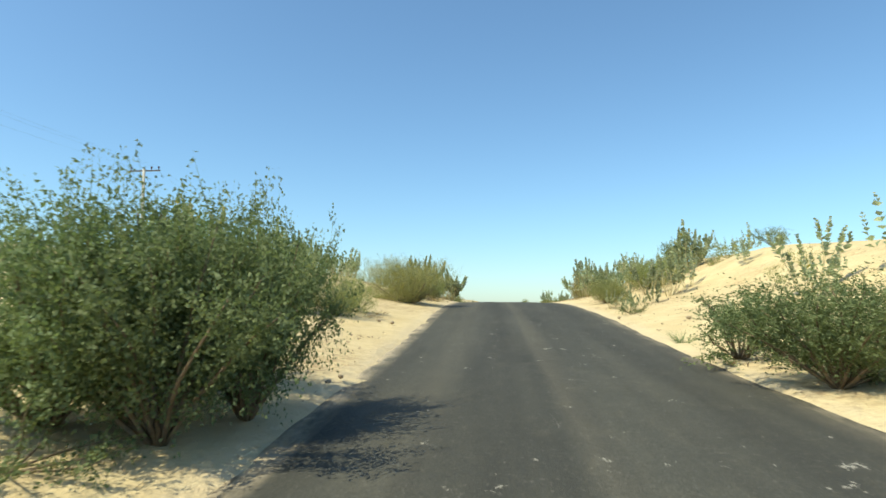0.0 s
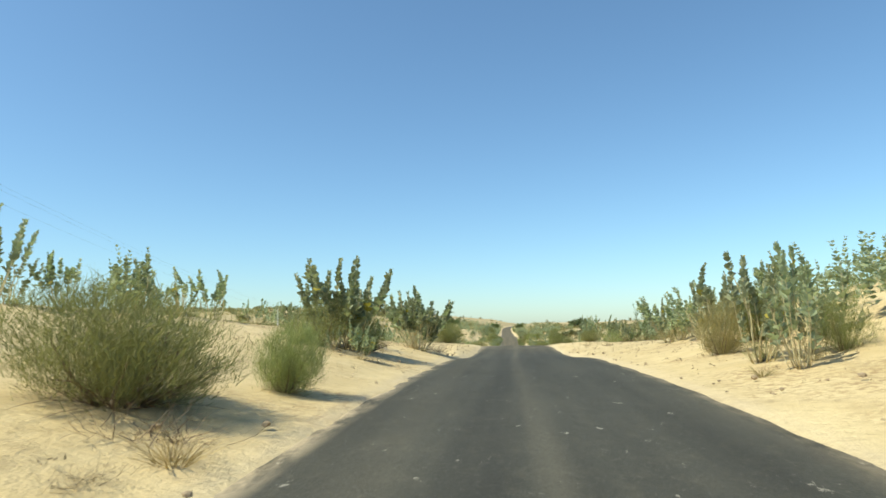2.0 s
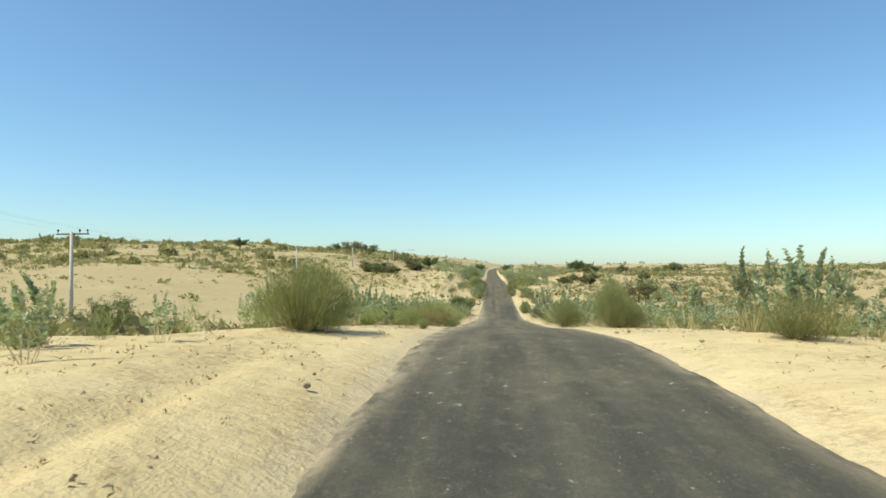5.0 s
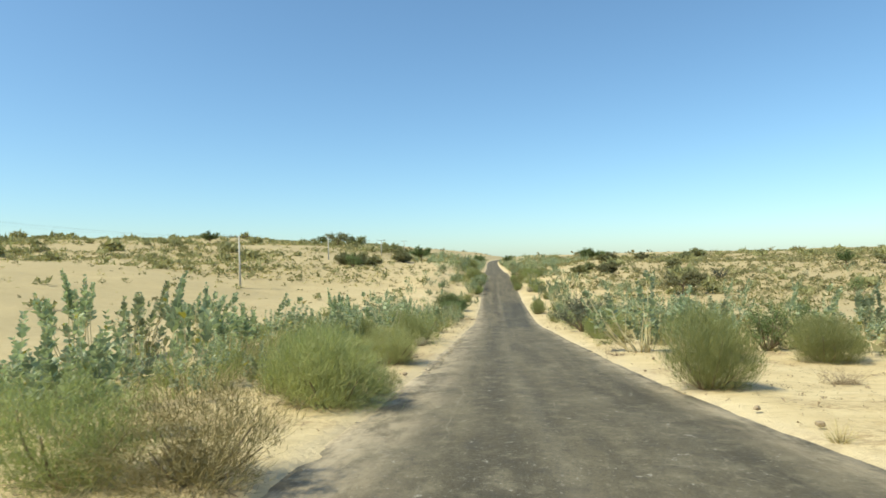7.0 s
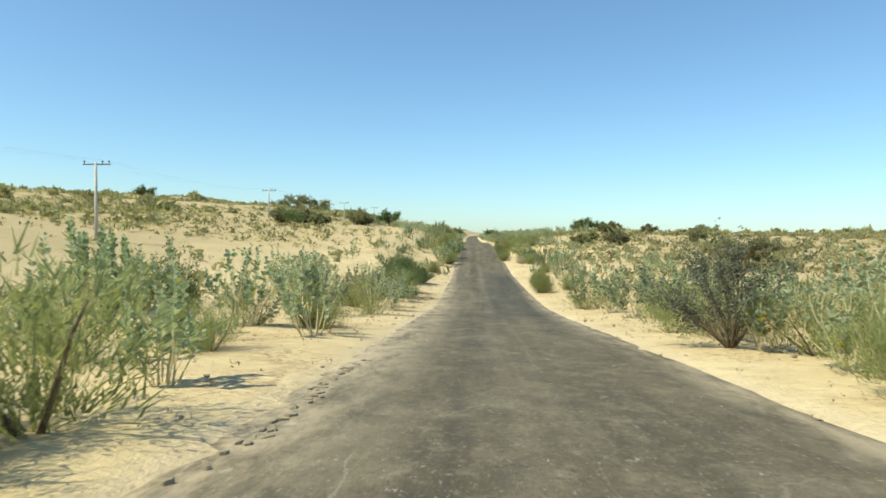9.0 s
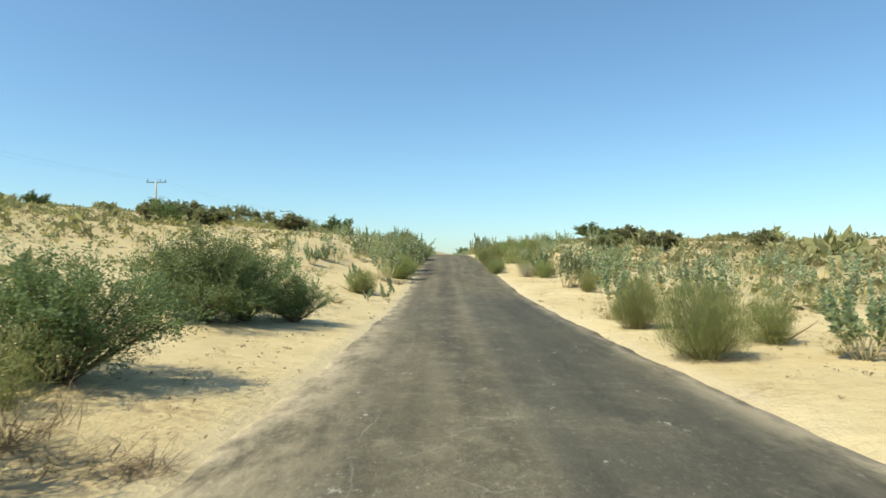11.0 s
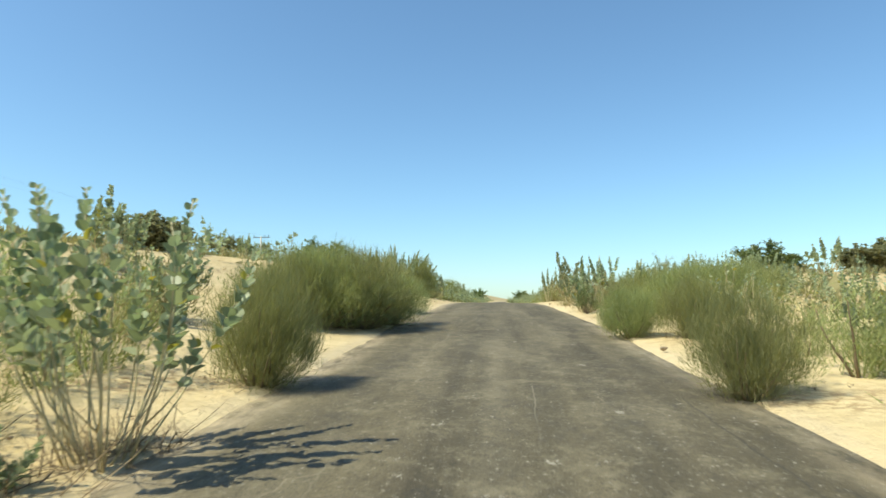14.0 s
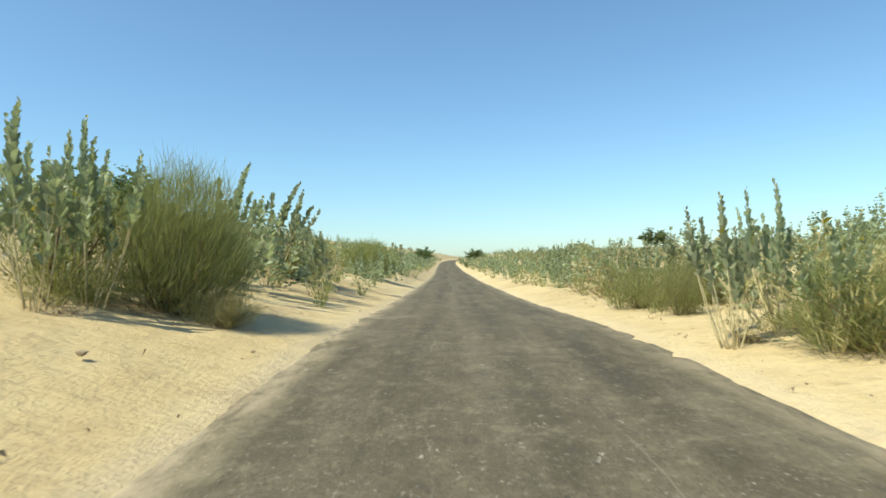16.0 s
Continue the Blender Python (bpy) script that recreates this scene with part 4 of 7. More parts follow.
THICKET_26_TO_31 = [("b", 11.6, 26.2, 0.7, 0.8), ("b", 11.3, 26.3, 1.2, 1.6), ("b", 7.3, 26.5, 1.3, 1.6), ("b", -6.9, 26.8, 0.9, 0.8), ("b", 9.3, 27.2, 0.7, 1), ("b", 9.8, 27.2, 1, 1.4), ("b", 9.1, 27.2, 1.1, 1), ("d", 11.8, 27.4, 0.9, 1.3), ("m", 8, 27.7, 1.1, 1.4), ("m", -7.4, 27.9, 1.5, 2.3), ("b", 6.5, 28.3, 0.9, 1), ("m", 8.4, 28.8, 1.9, 2.9), ("m", 11.7, 28.9, 0.9, 0.8), ("b", 6.4, 29, 0.8, 0.8), ("b", 9, 29.2, 1.4, 1.6), ("b", -9.8, 29.5, 1.4, 1.5), ("m", -7.5, 29.7, 1.2, 1.3), ("b", 11.1, 30.3, 0.6, 0.6), ("m", 6.6, 31.5, 1.7, 1.4), ("b", -9.4, 31.6, 0.7, 0.7), ("m", 10.6, 31.6, 1.3, 1.9), ("b", 11.1, 31.8, 0.8, 0.9)]
THICKET_32_TO_37 = [("m", -12.9, 32.1, 1, 0.8), ("m", 11.4, 32.5, 1.1, 1.2), ("b", 10.4, 32.9, 1.4, 1.4), ("m", 7.2, 33.5, 1.6, 2.3), ("m", 7.2, 33.6, 1.6, 2.3), ("b", 8.6, 33.7, 0.9, 0.8), ("m", -7.6, 34, 1.7, 2.1), ("m", -13.6, 34.4, 1.3, 1.9), ("m", 9, 34.5, 1.3, 1.2), ("b", 9.5, 35.2, 1.1, 1.4), ("m", -13.7, 35.3, 1.1, 1.3), ("m", 8.9, 35.6, 1, 1.3), ("m", 8, 35.7, 1.9, 2.5), ("m", 7.9, 35.9, 1.6, 2), ("b", 9.9, 35.9, 1.2, 1.6), ("m", 10.2, 36, 1.5, 1.2), ("m", 6.9, 36.4, 1.6, 1.9), ("m", 11.4, 36.5, 1.3, 1.1), ("b", 7.1, 37.2, 1.3, 1.7), ("b", 9.6, 37.5, 0.9, 1.2), ("m", -14.1, 37.7, 1.7, 1.4), ("b", -13.7, 37.7, 0.8, 0.7)]
THICKET_37_TO_42 = [("m", 8, 37.7, 1.4, 1.8), ("m", 7, 39, 1, 1.3), ("b", 9, 39.3, 0.9, 0.9), ("m", 8.1, 39.4, 1.6, 1.3), ("m", 6.7, 39.4, 1.9, 1.8), ("b", -12.3, 39.9, 0.8, 0.8), ("m", 11.4, 39.9, 1.7, 1.8), ("b", 10.2, 40, 1.3, 1.2), ("m", -14.7, 40.1, 1.1, 1.5), ("m", 11.2, 40.3, 1.2, 1), ("m", 8.8, 40.5, 2, 1.8), ("m", 11.6, 40.9, 1.1, 1.2), ("b", 9.9, 41.4, 0.9, 0.9), ("m", 8.4, 41.5, 1.4, 1.7), ("m", 7.6, 41.7, 1.3, 1.9), ("m", -7.2, 41.9, 1, 1.2), ("m", 12, 42, 1.6, 1.9), ("m", 7.8, 42.3, 1, 1.1), ("m", -14.9, 42.6, 1, 1), ("m", 12.1, 42.8, 1.9, 1.6), ("m", -12.9, 42.9, 1, 1.3), ("m", -9.9, 42.9, 1.1, 1.3)]
THICKET_42_TO_49 = [("b", 11.8, 42.9, 1.2, 1.5), ("b", -15.5, 43.4, 1.3, 1.3), ("m", -12.1, 43.6, 1.6, 1.5), ("m", -8, 43.7, 1, 1.1), ("m", 11.6, 43.8, 2, 1.9), ("m", 7.3, 44.2, 1.4, 1.9), ("b", 7.3, 44.6, 0.8, 1.1), ("m", 11.8, 44.9, 1.2, 1.6), ("b", 11.6, 44.9, 0.7, 0.6), ("b", 8.5, 45, 0.7, 0.7), ("m", 11.9, 45.2, 1, 1.3), ("m", -13.1, 45.6, 1, 1.2), ("m", 6.4, 46, 1.5, 1.6), ("b", 6.2, 46.4, 0.7, 0.7), ("b", 8.3, 46.5, 1.4, 2), ("m", 9.2, 46.8, 1.2, 1.2), ("m", 7.2, 46.9, 1.5, 1.9), ("b", 7.4, 46.9, 1.3, 1.3), ("m", 7.1, 47.1, 1, 0.9), ("m", 8, 47.1, 1.4, 1.6), ("b", -15.5, 49, 1.2, 1.4), ("m", -6.5, 49.1, 2, 2.3)]
THICKET_61_TO_65 = [("m", 12, 61.2, 1, 1), ("b", 6.4, 61.6, 0.8, 1.1), ("m", 12.5, 61.7, 1.5, 1.5), ("m", 11.6, 61.7, 1.1, 1.3), ("m", 13.8, 61.9, 1.9, 1.9), ("d", -14.2, 62.5, 1.5, 1.3), ("m", -11.6, 62.8, 1.5, 1.9), ("m", -12.4, 62.8, 1.1, 1.5), ("m", 11.2, 62.8, 1.5, 1.6), ("b", 10.7, 62.9, 1.2, 1.2), ("m", -6.2, 63.2, 1, 1.2), ("m", 12.8, 63.2, 1.2, 1), ("m", -7.6, 63.7, 1.1, 1.6), ("m", 9.1, 63.8, 1.5, 1.4), ("b", 10.6, 63.8, 1.1, 1.1), ("m", 14.8, 63.9, 1.2, 1.1), ("b", 7.4, 64.4, 1, 1.4), ("b", 9.7, 64.4, 1, 1.4), ("m", 13.3, 64.8, 1.7, 2.2), ("m", 10.7, 65, 1.9, 2.9), ("m", 16.4, 65.3, 1.4, 1.6), ("d", 15.9, 65.5, 1.7, 1.6)]
THICKET_65_TO_71 = [("b", -8.1, 65.6, 1.2, 1.3), ("b", 9.4, 65.6, 1, 0.8), ("m", -11.4, 65.7, 1.5, 2), ("m", -13.8, 65.7, 1.9, 2.7), ("b", 11.8, 66, 1, 1), ("m", -6, 66.2, 0.9, 1.2), ("b", 10.9, 66.5, 1.3, 1.9), ("b", -7.8, 67.4, 1.1, 1.2), ("b", 15.7, 68.6, 1, 1.4), ("d", 12, 68.6, 1.1, 1.1), ("m", 13, 68.7, 1.6, 1.7), ("m", -12.9, 69, 1.3, 1.8), ("m", 17, 69, 1.5, 1.5), ("m", 6.4, 69.6, 1.9, 2.7), ("b", -12.2, 69.7, 1.2, 1), ("b", 13.7, 70, 1.4, 1.9), ("m", -13.6, 70.1, 0.9, 1), ("b", 10.5, 70.1, 1.4, 1.4), ("m", 15.5, 70.5, 1.5, 2.2), ("b", -5.9, 70.8, 1.4, 1.5), ("b", 13.7, 71.3, 1.4, 1.5), ("b", -8, 71.4, 1.3, 1.5)]
THICKET_71_TO_75 = [("m", 11.8, 71.4, 1.6, 2.3), ("m", 9.7, 71.4, 1.6, 2.4), ("b", 6.4, 71.8, 0.9, 1.3), ("b", 10.9, 71.9, 0.7, 0.6), ("b", 7.6, 72, 0.9, 0.9), ("m", 16.3, 72.1, 1.7, 2.1), ("b", 6.5, 72.3, 0.8, 1.1), ("b", 9, 72.7, 0.6, 0.6), ("m", 16.5, 73.2, 1.7, 2.5), ("b", 7, 73.2, 0.9, 0.8), ("m", 13.1, 73.3, 1.1, 1.5), ("m", -6.1, 73.5, 1.1, 1), ("b", -7.1, 73.5, 1.2, 1.5), ("m", -15.2, 73.7, 1.8, 1.8), ("b", 12.9, 73.7, 1.1, 1.4), ("m", 16.3, 73.8, 1, 1.1), ("m", 16, 74, 1.6, 1.6), ("b", 11.2, 74.2, 1, 1), ("b", 16.1, 74.9, 1.4, 1.9), ("m", -5.8, 75, 1.2, 1), ("m", 14.3, 75.3, 1.5, 1.9), ("m", 12.1, 75.7, 1.7, 1.9)]
THICKET_75_TO_78 = [("b", 16.5, 75.8, 1.1, 1.1), ("d", 14.7, 75.8, 1.3, 1.6), ("b", 15.6, 75.9, 1, 1.4), ("b", -15.4, 76.1, 0.7, 0.7), ("b", -6.9, 76.4, 1.2, 1.5), ("d", -13.6, 76.4, 1.5, 1.7), ("b", 15.8, 76.5, 0.7, 0.6), ("m", 9.2, 76.9, 1.6, 1.4), ("m", -6.9, 77.1, 1.4, 1.7), ("b", -5.6, 77.3, 1.2, 1.6), ("m", 16.7, 77.5, 1.8, 2), ("m", -6.5, 77.5, 1.4, 1.9), ("b", 9.3, 77.7, 0.7, 0.6), ("m", 13.1, 77.8, 1, 1.4), ("b", -7.5, 77.8, 1.3, 1.8), ("b", 11.6, 77.9, 1.3, 1.7), ("b", 8.7, 77.9, 1, 1.3), ("b", 14.7, 78.1, 0.9, 0.8), ("b", 16.8, 78.2, 0.8, 0.7), ("m", -7.2, 78.4, 1.3, 1.6), ("m", -8.5, 78.5, 1.5, 1.6), ("m", 12.9, 78.7, 1.7, 1.8)]
THICKET_78_TO_82 = [("b", 14.3, 78.8, 0.6, 0.7), ("m", -8.5, 78.8, 1.9, 2.7), ("m", -9.3, 79.1, 1.7, 2.5), ("m", -7.4, 79.6, 1.8, 1.8), ("m", 13.3, 79.7, 1, 1.4), ("m", 7, 79.8, 1.9, 2), ("m", -7.7, 80.1, 1.8, 2.6), ("m", 15.3, 80.3, 1.6, 1.9), ("b", 14.1, 80.4, 1.2, 1.5), ("b", 7.2, 80.4, 1.1, 1.4), ("b", -8.9, 80.6, 0.7, 0.9), ("m", 6.8, 80.7, 0.9, 0.8), ("m", 8, 80.7, 1, 1.1), ("m", -7.3, 81.4, 1.1, 0.9), ("b", -6.6, 81.6, 0.7, 1), ("m", 17.5, 81.8, 0.9, 1.4), ("b", 10.9, 82, 1.4, 1.5), ("m", -7.1, 82.2, 1.4, 1.8), ("b", -6.3, 82.2, 0.7, 0.6), ("m", -10.2, 82.3, 1.2, 1.6), ("m", -8, 82.4, 1.2, 1.2), ("m", -8.1, 82.4, 1.1, 1.1)]
THICKET_82_TO_84 = [("m", -9.7, 82.6, 1.3, 1.9), ("m", -10.5, 82.6, 1.2, 1.5), ("b", -5.5, 82.7, 0.8, 1.2), ("b", 12.8, 82.8, 0.7, 0.6), ("m", -9.6, 82.9, 1, 0.8), ("m", -8.4, 82.9, 1.5, 2.2), ("m", 10.7, 83, 1.4, 1.6), ("m", -4.9, 83.1, 1, 1.1), ("m", -6, 83.3, 0.9, 0.8), ("b", -7.4, 83.3, 1.1, 1), ("m", 11.1, 83.4, 1.8, 2.6), ("m", -8.6, 83.6, 1, 1.4), ("b", -9.5, 83.6, 1.3, 1.3), ("b", -6.5, 83.7, 0.9, 1.1), ("b", -6.7, 83.7, 0.8, 1.2), ("m", -9.3, 84.2, 1.7, 1.4), ("m", -6.6, 84.2, 1.6, 1.9), ("b", -9.1, 84.2, 1.1, 1.5), ("m", 10.1, 84.2, 1.1, 1.1), ("b", -10.8, 84.3, 1, 0.9), ("b", 7.4, 84.4, 1.1, 1.1), ("m", -7.2, 84.9, 0.9, 0.8)]
THICKET_85_TO_87 = [("m", -7.1, 85, 1.2, 1.3), ("m", -6, 85.3, 1.6, 2.1), ("b", -7.2, 85.4, 0.9, 0.9), ("m", 7, 85.6, 1.1, 1.3), ("m", 10.8, 85.6, 1.6, 2.5), ("m", -6.9, 85.8, 1.9, 1.9), ("m", -7.6, 86, 0.9, 0.8), ("m", -5.1, 86.1, 1, 1.5), ("b", 9.7, 86.3, 1.2, 1.1), ("b", -6.3, 86.5, 0.9, 0.8), ("b", -6.9, 86.5, 0.7, 0.9), ("m", 8.7, 86.7, 0.9, 0.8), ("m", -10.2, 86.8, 1.4, 1.2), ("m", 10.9, 86.8, 1.3, 1.8), ("b", -10.7, 87, 0.8, 0.9), ("b", -5.9, 87, 1.1, 1.5), ("m", -4.3, 87.1, 1, 0.9), ("b", -6.5, 87.3, 0.9, 0.8), ("m", -5.8, 87.8, 1, 1.4), ("b", -7.8, 87.8, 1, 0.9), ("m", 7.1, 87.8, 1.1, 1), ("b", 8.2, 87.8, 1.3, 1.4)]
THICKET_87_TO_90 = [("m", 7.6, 87.9, 1.5, 1.4), ("b", 12.5, 87.9, 0.9, 0.9), ("b", -7.6, 88.1, 1, 1.4), ("b", -3.9, 88.2, 1.2, 1.1), ("b", -4.6, 88.3, 1.2, 1), ("b", -5.8, 88.4, 1.3, 1.5), ("b", -10.6, 88.4, 0.7, 0.9), ("b", -5.6, 88.5, 0.6, 0.7), ("b", -10.7, 88.6, 0.9, 1.4), ("b", -7.6, 89.1, 0.7, 0.8), ("m", 8.6, 89.1, 1.9, 2.5), ("b", -6.9, 89.3, 1.2, 1.7), ("m", -8.8, 89.3, 1.8, 2.3), ("b", -6.5, 89.5, 0.8, 0.7), ("b", -4.7, 89.6, 0.6, 0.5), ("m", -7.8, 89.6, 1, 1.3), ("b", -5.2, 89.8, 1, 1), ("b", -7.6, 89.9, 0.7, 1.1), ("m", 9.9, 89.9, 1.2, 1.5), ("b", -6.1, 90, 1, 1.4), ("b", -5.3, 90.1, 0.9, 0.9), ("m", -10.8, 90.3, 1, 1)]
THICKET_90_TO_93 = [("b", -7.8, 90.4, 1.1, 1), ("b", -5.4, 90.5, 1, 1.2), ("b", -7.8, 90.5, 1.2, 1.3), ("b", -8, 90.5, 0.8, 1.1), ("b", -6.5, 90.6, 1.2, 0.9), ("b", -6.1, 90.7, 1, 1), ("b", -6.5, 90.8, 0.7, 0.8), ("b", 9.4, 90.8, 0.8, 1), ("b", 15, 91.2, 0.9, 1.1), ("m", 9.9, 91.3, 1.8, 2.5), ("m", -7.2, 91.4, 1.3, 1.6), ("m", 11.2, 91.4, 1.4, 1.1), ("b", -4.4, 91.6, 1.3, 1.5), ("m", -7.1, 91.7, 0.9, 1.3), ("m", -7.1, 91.9, 1.2, 1.2), ("b", -8.3, 92.1, 0.7, 0.8), ("m", -4.7, 92.2, 1.2, 1.7), ("b", 11.3, 92.2, 0.8, 0.7), ("m", -9.9, 92.4, 1.2, 1), ("m", 12.1, 92.4, 1.4, 2), ("b", 9.9, 93, 0.7, 1), ("m", 16.3, 93.4, 1.6, 1.5)]
THICKET_93_TO_96 = [("b", -7.8, 93.6, 0.7, 1), ("b", -7.6, 94.1, 1.3, 1.7), ("m", 6, 94.4, 1.8, 1.6), ("m", 9.8, 94.6, 1.5, 2.2), ("b", -8.6, 94.7, 1.3, 1.1), ("b", 17.3, 94.7, 1.1, 1), ("b", -3.5, 94.8, 1, 1.2), ("b", -5.1, 95, 0.9, 1.2), ("b", 6.3, 95.2, 0.6, 0.6), ("m", -8.4, 95.3, 1.1, 1.2), ("m", -5, 95.5, 1.5, 2.3), ("m", 11.9, 95.5, 1.3, 1), ("b", 12.6, 95.7, 1, 1.3), ("m", -10.2, 96, 1.4, 2.1), ("m", -7.4, 96.4, 0.9, 1.2), ("m", 16, 96.4, 1.4, 1.9), ("b", 13.5, 96.4, 0.8, 0.7), ("m", -8.6, 96.5, 1, 1.4), ("m", -4.9, 96.6, 1.4, 1.5), ("m", 14.3, 96.6, 2, 1.8), ("m", 13.1, 96.6, 1.6, 1.5), ("b", 11.9, 96.6, 0.6, 0.7)]
THICKET_97_TO_99 = [("b", -6.8, 97.4, 0.7, 0.9), ("b", -5.7, 97.5, 0.8, 0.7), ("b", -6.5, 97.5, 0.8, 0.7), ("m", -9.5, 97.7, 1.6, 1.7), ("b", -5.5, 97.7, 1, 0.8), ("b", -5.8, 97.8, 1.4, 1.7), ("m", 13.2, 98, 1.1, 1.3), ("d", 9.5, 98, 1.2, 1.7), ("b", -8.3, 98.1, 0.8, 1), ("b", -5.6, 98.3, 0.8, 0.8), ("b", -6.7, 98.3, 1, 1.3), ("m", 12.8, 98.5, 1.5, 1.4), ("m", -6.2, 98.6, 1.1, 1.6), ("b", 10.6, 98.7, 0.8, 0.8), ("b", -7.4, 99, 1.2, 1.7), ("m", -9, 99, 1.2, 1.4), ("m", 6.8, 99.2, 1.7, 2.1), ("b", -9.1, 99.4, 0.8, 1.1), ("m", 17, 99.4, 1.1, 1.2), ("b", 6.9, 99.6, 1.1, 1.3), ("m", -7.7, 99.7, 1, 1.1), ("m", 14.8, 99.7, 1.8, 1.8)]
THICKET_99_TO_101 = [("b", 6.1, 99.8, 1.2, 1.1), ("m", -6.7, 99.9, 1, 0.9), ("b", -5.3, 100, 1.1, 1.3), ("m", -5.9, 100.2, 1.5, 1.9), ("m", -8.3, 100.2, 1.8, 2.6), ("b", 4, 100.3, 0.8, 1.1), ("b", 5.5, 100.4, 0.7, 0.8), ("m", 6.1, 100.4, 1.2, 1), ("b", 7.8, 100.5, 0.6, 0.8), ("b", -8.5, 100.6, 1.2, 1.1), ("m", -8.5, 100.7, 1.4, 1.3), ("m", 6, 100.7, 0.9, 1.3), ("b", 7.2, 100.7, 0.9, 1), ("m", 7.8, 100.9, 2, 2.8), ("b", -3.2, 101, 1.2, 1.3), ("b", 8.6, 101, 1.1, 1.3), ("m", 13.9, 101.1, 1.8, 1.5), ("m", -4.8, 101.2, 1.6, 1.5), ("m", -7.7, 101.2, 1, 1.2), ("m", -6.9, 101.3, 1, 1.2), ("b", -7.7, 101.3, 0.9, 1), ("b", -9.4, 101.4, 0.7, 0.6)]
THICKET_101_TO_103 = [("m", 6.2, 101.4, 1.9, 2.2), ("m", -6.6, 101.7, 1.2, 1.2), ("m", -10, 102, 1.8, 2.1), ("m", -10.8, 102.1, 1.5, 1.4), ("m", -8.1, 102.2, 1.4, 1.9), ("m", -8.2, 102.4, 1.7, 2), ("b", 6.8, 102.4, 0.8, 1.1), ("m", -10.3, 102.6, 1.2, 1.4), ("m", -4.8, 102.7, 1.4, 1.2), ("m", -6.8, 102.8, 1.8, 2.6), ("m", -8.9, 102.8, 1.2, 1.6), ("m", -9, 102.9, 1, 1.5), ("b", -3.3, 102.9, 1.4, 1.7), ("m", -6.8, 103, 1.6, 1.4), ("b", -6.9, 103.1, 1.1, 1.1), ("m", -9.5, 103.1, 1.6, 2.1), ("b", -7.9, 103.3, 1.4, 1.1), ("m", -9.7, 103.4, 1.7, 1.5), ("m", 8.7, 103.4, 1.2, 1.4), ("m", 4.3, 103.8, 1.1, 1), ("b", -7.8, 103.9, 1.1, 1.5), ("b", 8, 103.9, 0.7, 0.7)]
THICKET_104_TO_106 = [("m", -9.7, 104, 1.2, 1.4), ("b", 4.1, 104, 0.7, 0.9), ("m", -5.1, 104.1, 1.1, 1.2), ("m", -9.3, 104.1, 1, 1), ("m", 8.9, 104.1, 1.1, 1.1), ("b", 11.3, 104.1, 1.4, 1.8), ("m", -8.2, 104.3, 1.7, 2), ("b", -6.2, 104.3, 0.8, 0.8), ("m", 8.3, 104.5, 1.3, 1.7), ("b", -5.5, 104.6, 1.3, 1.1), ("b", 17.3, 104.6, 1, 1), ("m", -3.3, 104.8, 1.2, 1.4), ("b", -6.2, 104.8, 0.8, 1.1), ("m", 8, 105, 1.6, 2.3), ("b", -10.1, 105.2, 1.4, 1.4), ("b", 7.5, 105.2, 0.8, 0.9), ("b", -6.5, 105.3, 1, 1), ("b", 6.8, 105.4, 0.9, 1), ("b", 8.6, 105.6, 0.7, 0.6), ("b", -5.2, 105.9, 1.2, 1.2), ("b", -8.6, 105.9, 0.7, 0.9), ("m", 11.8, 106, 1.7, 1.5)]
THICKET_106_TO_108 = [("m", -10.4, 106.2, 1.5, 2.1), ("b", 16.5, 106.2, 1.3, 1.2), ("m", -5.1, 106.3, 1.2, 1.2), ("m", 7.7, 106.3, 1, 1), ("b", 5, 106.4, 1.2, 1.7), ("b", 16.2, 106.4, 0.7, 1), ("d", 13.9, 106.4, 1.5, 1.6), ("b", -5.6, 106.6, 1.1, 1.2), ("b", -5.9, 106.8, 1, 0.9), ("m", -6.7, 107, 1.9, 2), ("m", 14.6, 107, 1, 1), ("m", -10.8, 107.2, 1.5, 2.1), ("m", 4.9, 107.2, 1.4, 1.3), ("m", 11.3, 107.2, 2, 2.6), ("b", 11.1, 107.3, 1.1, 0.9), ("b", -6.4, 107.4, 0.8, 1.1), ("m", 6.6, 107.6, 1, 1.4), ("b", 15.1, 107.7, 0.6, 0.9), ("m", -7.1, 108.1, 1.1, 1.6), ("b", -7.8, 108.3, 1.4, 1.4), ("b", 11.3, 108.6, 0.7, 0.9), ("m", -8.5, 108.7, 1.2, 1.4)]
THICKET_108_TO_111 = [("b", 14.9, 108.7, 0.8, 0.8), ("b", 5.4, 108.9, 1.2, 1.8), ("m", 10.3, 109, 1.5, 1.8), ("m", 8.3, 109.2, 1.9, 2.5), ("m", 4.7, 109.3, 1.4, 1.8), ("b", 8.5, 109.3, 0.8, 0.7), ("m", 7.5, 109.4, 1.9, 2), ("b", 7.5, 109.5, 1, 0.8), ("m", 16.8, 109.5, 2, 2.2), ("b", 16.9, 109.5, 0.9, 0.9), ("m", 6.7, 109.8, 1.1, 1.4), ("b", 7.1, 109.9, 1.2, 1.4), ("m", -6.2, 110.3, 1.8, 1.5), ("b", 7.2, 110.4, 1.2, 1.4), ("m", -3.3, 110.6, 1.5, 1.8), ("m", 9.2, 110.6, 1.8, 2), ("b", 6.5, 110.7, 0.8, 1), ("m", -7.7, 111.1, 0.9, 1.3), ("b", 4.9, 111.2, 0.8, 0.8), ("b", 10.1, 111.2, 0.7, 0.9), ("b", 13.3, 111.6, 0.6, 0.7), ("b", 4.9, 111.7, 1.3, 1.6)]
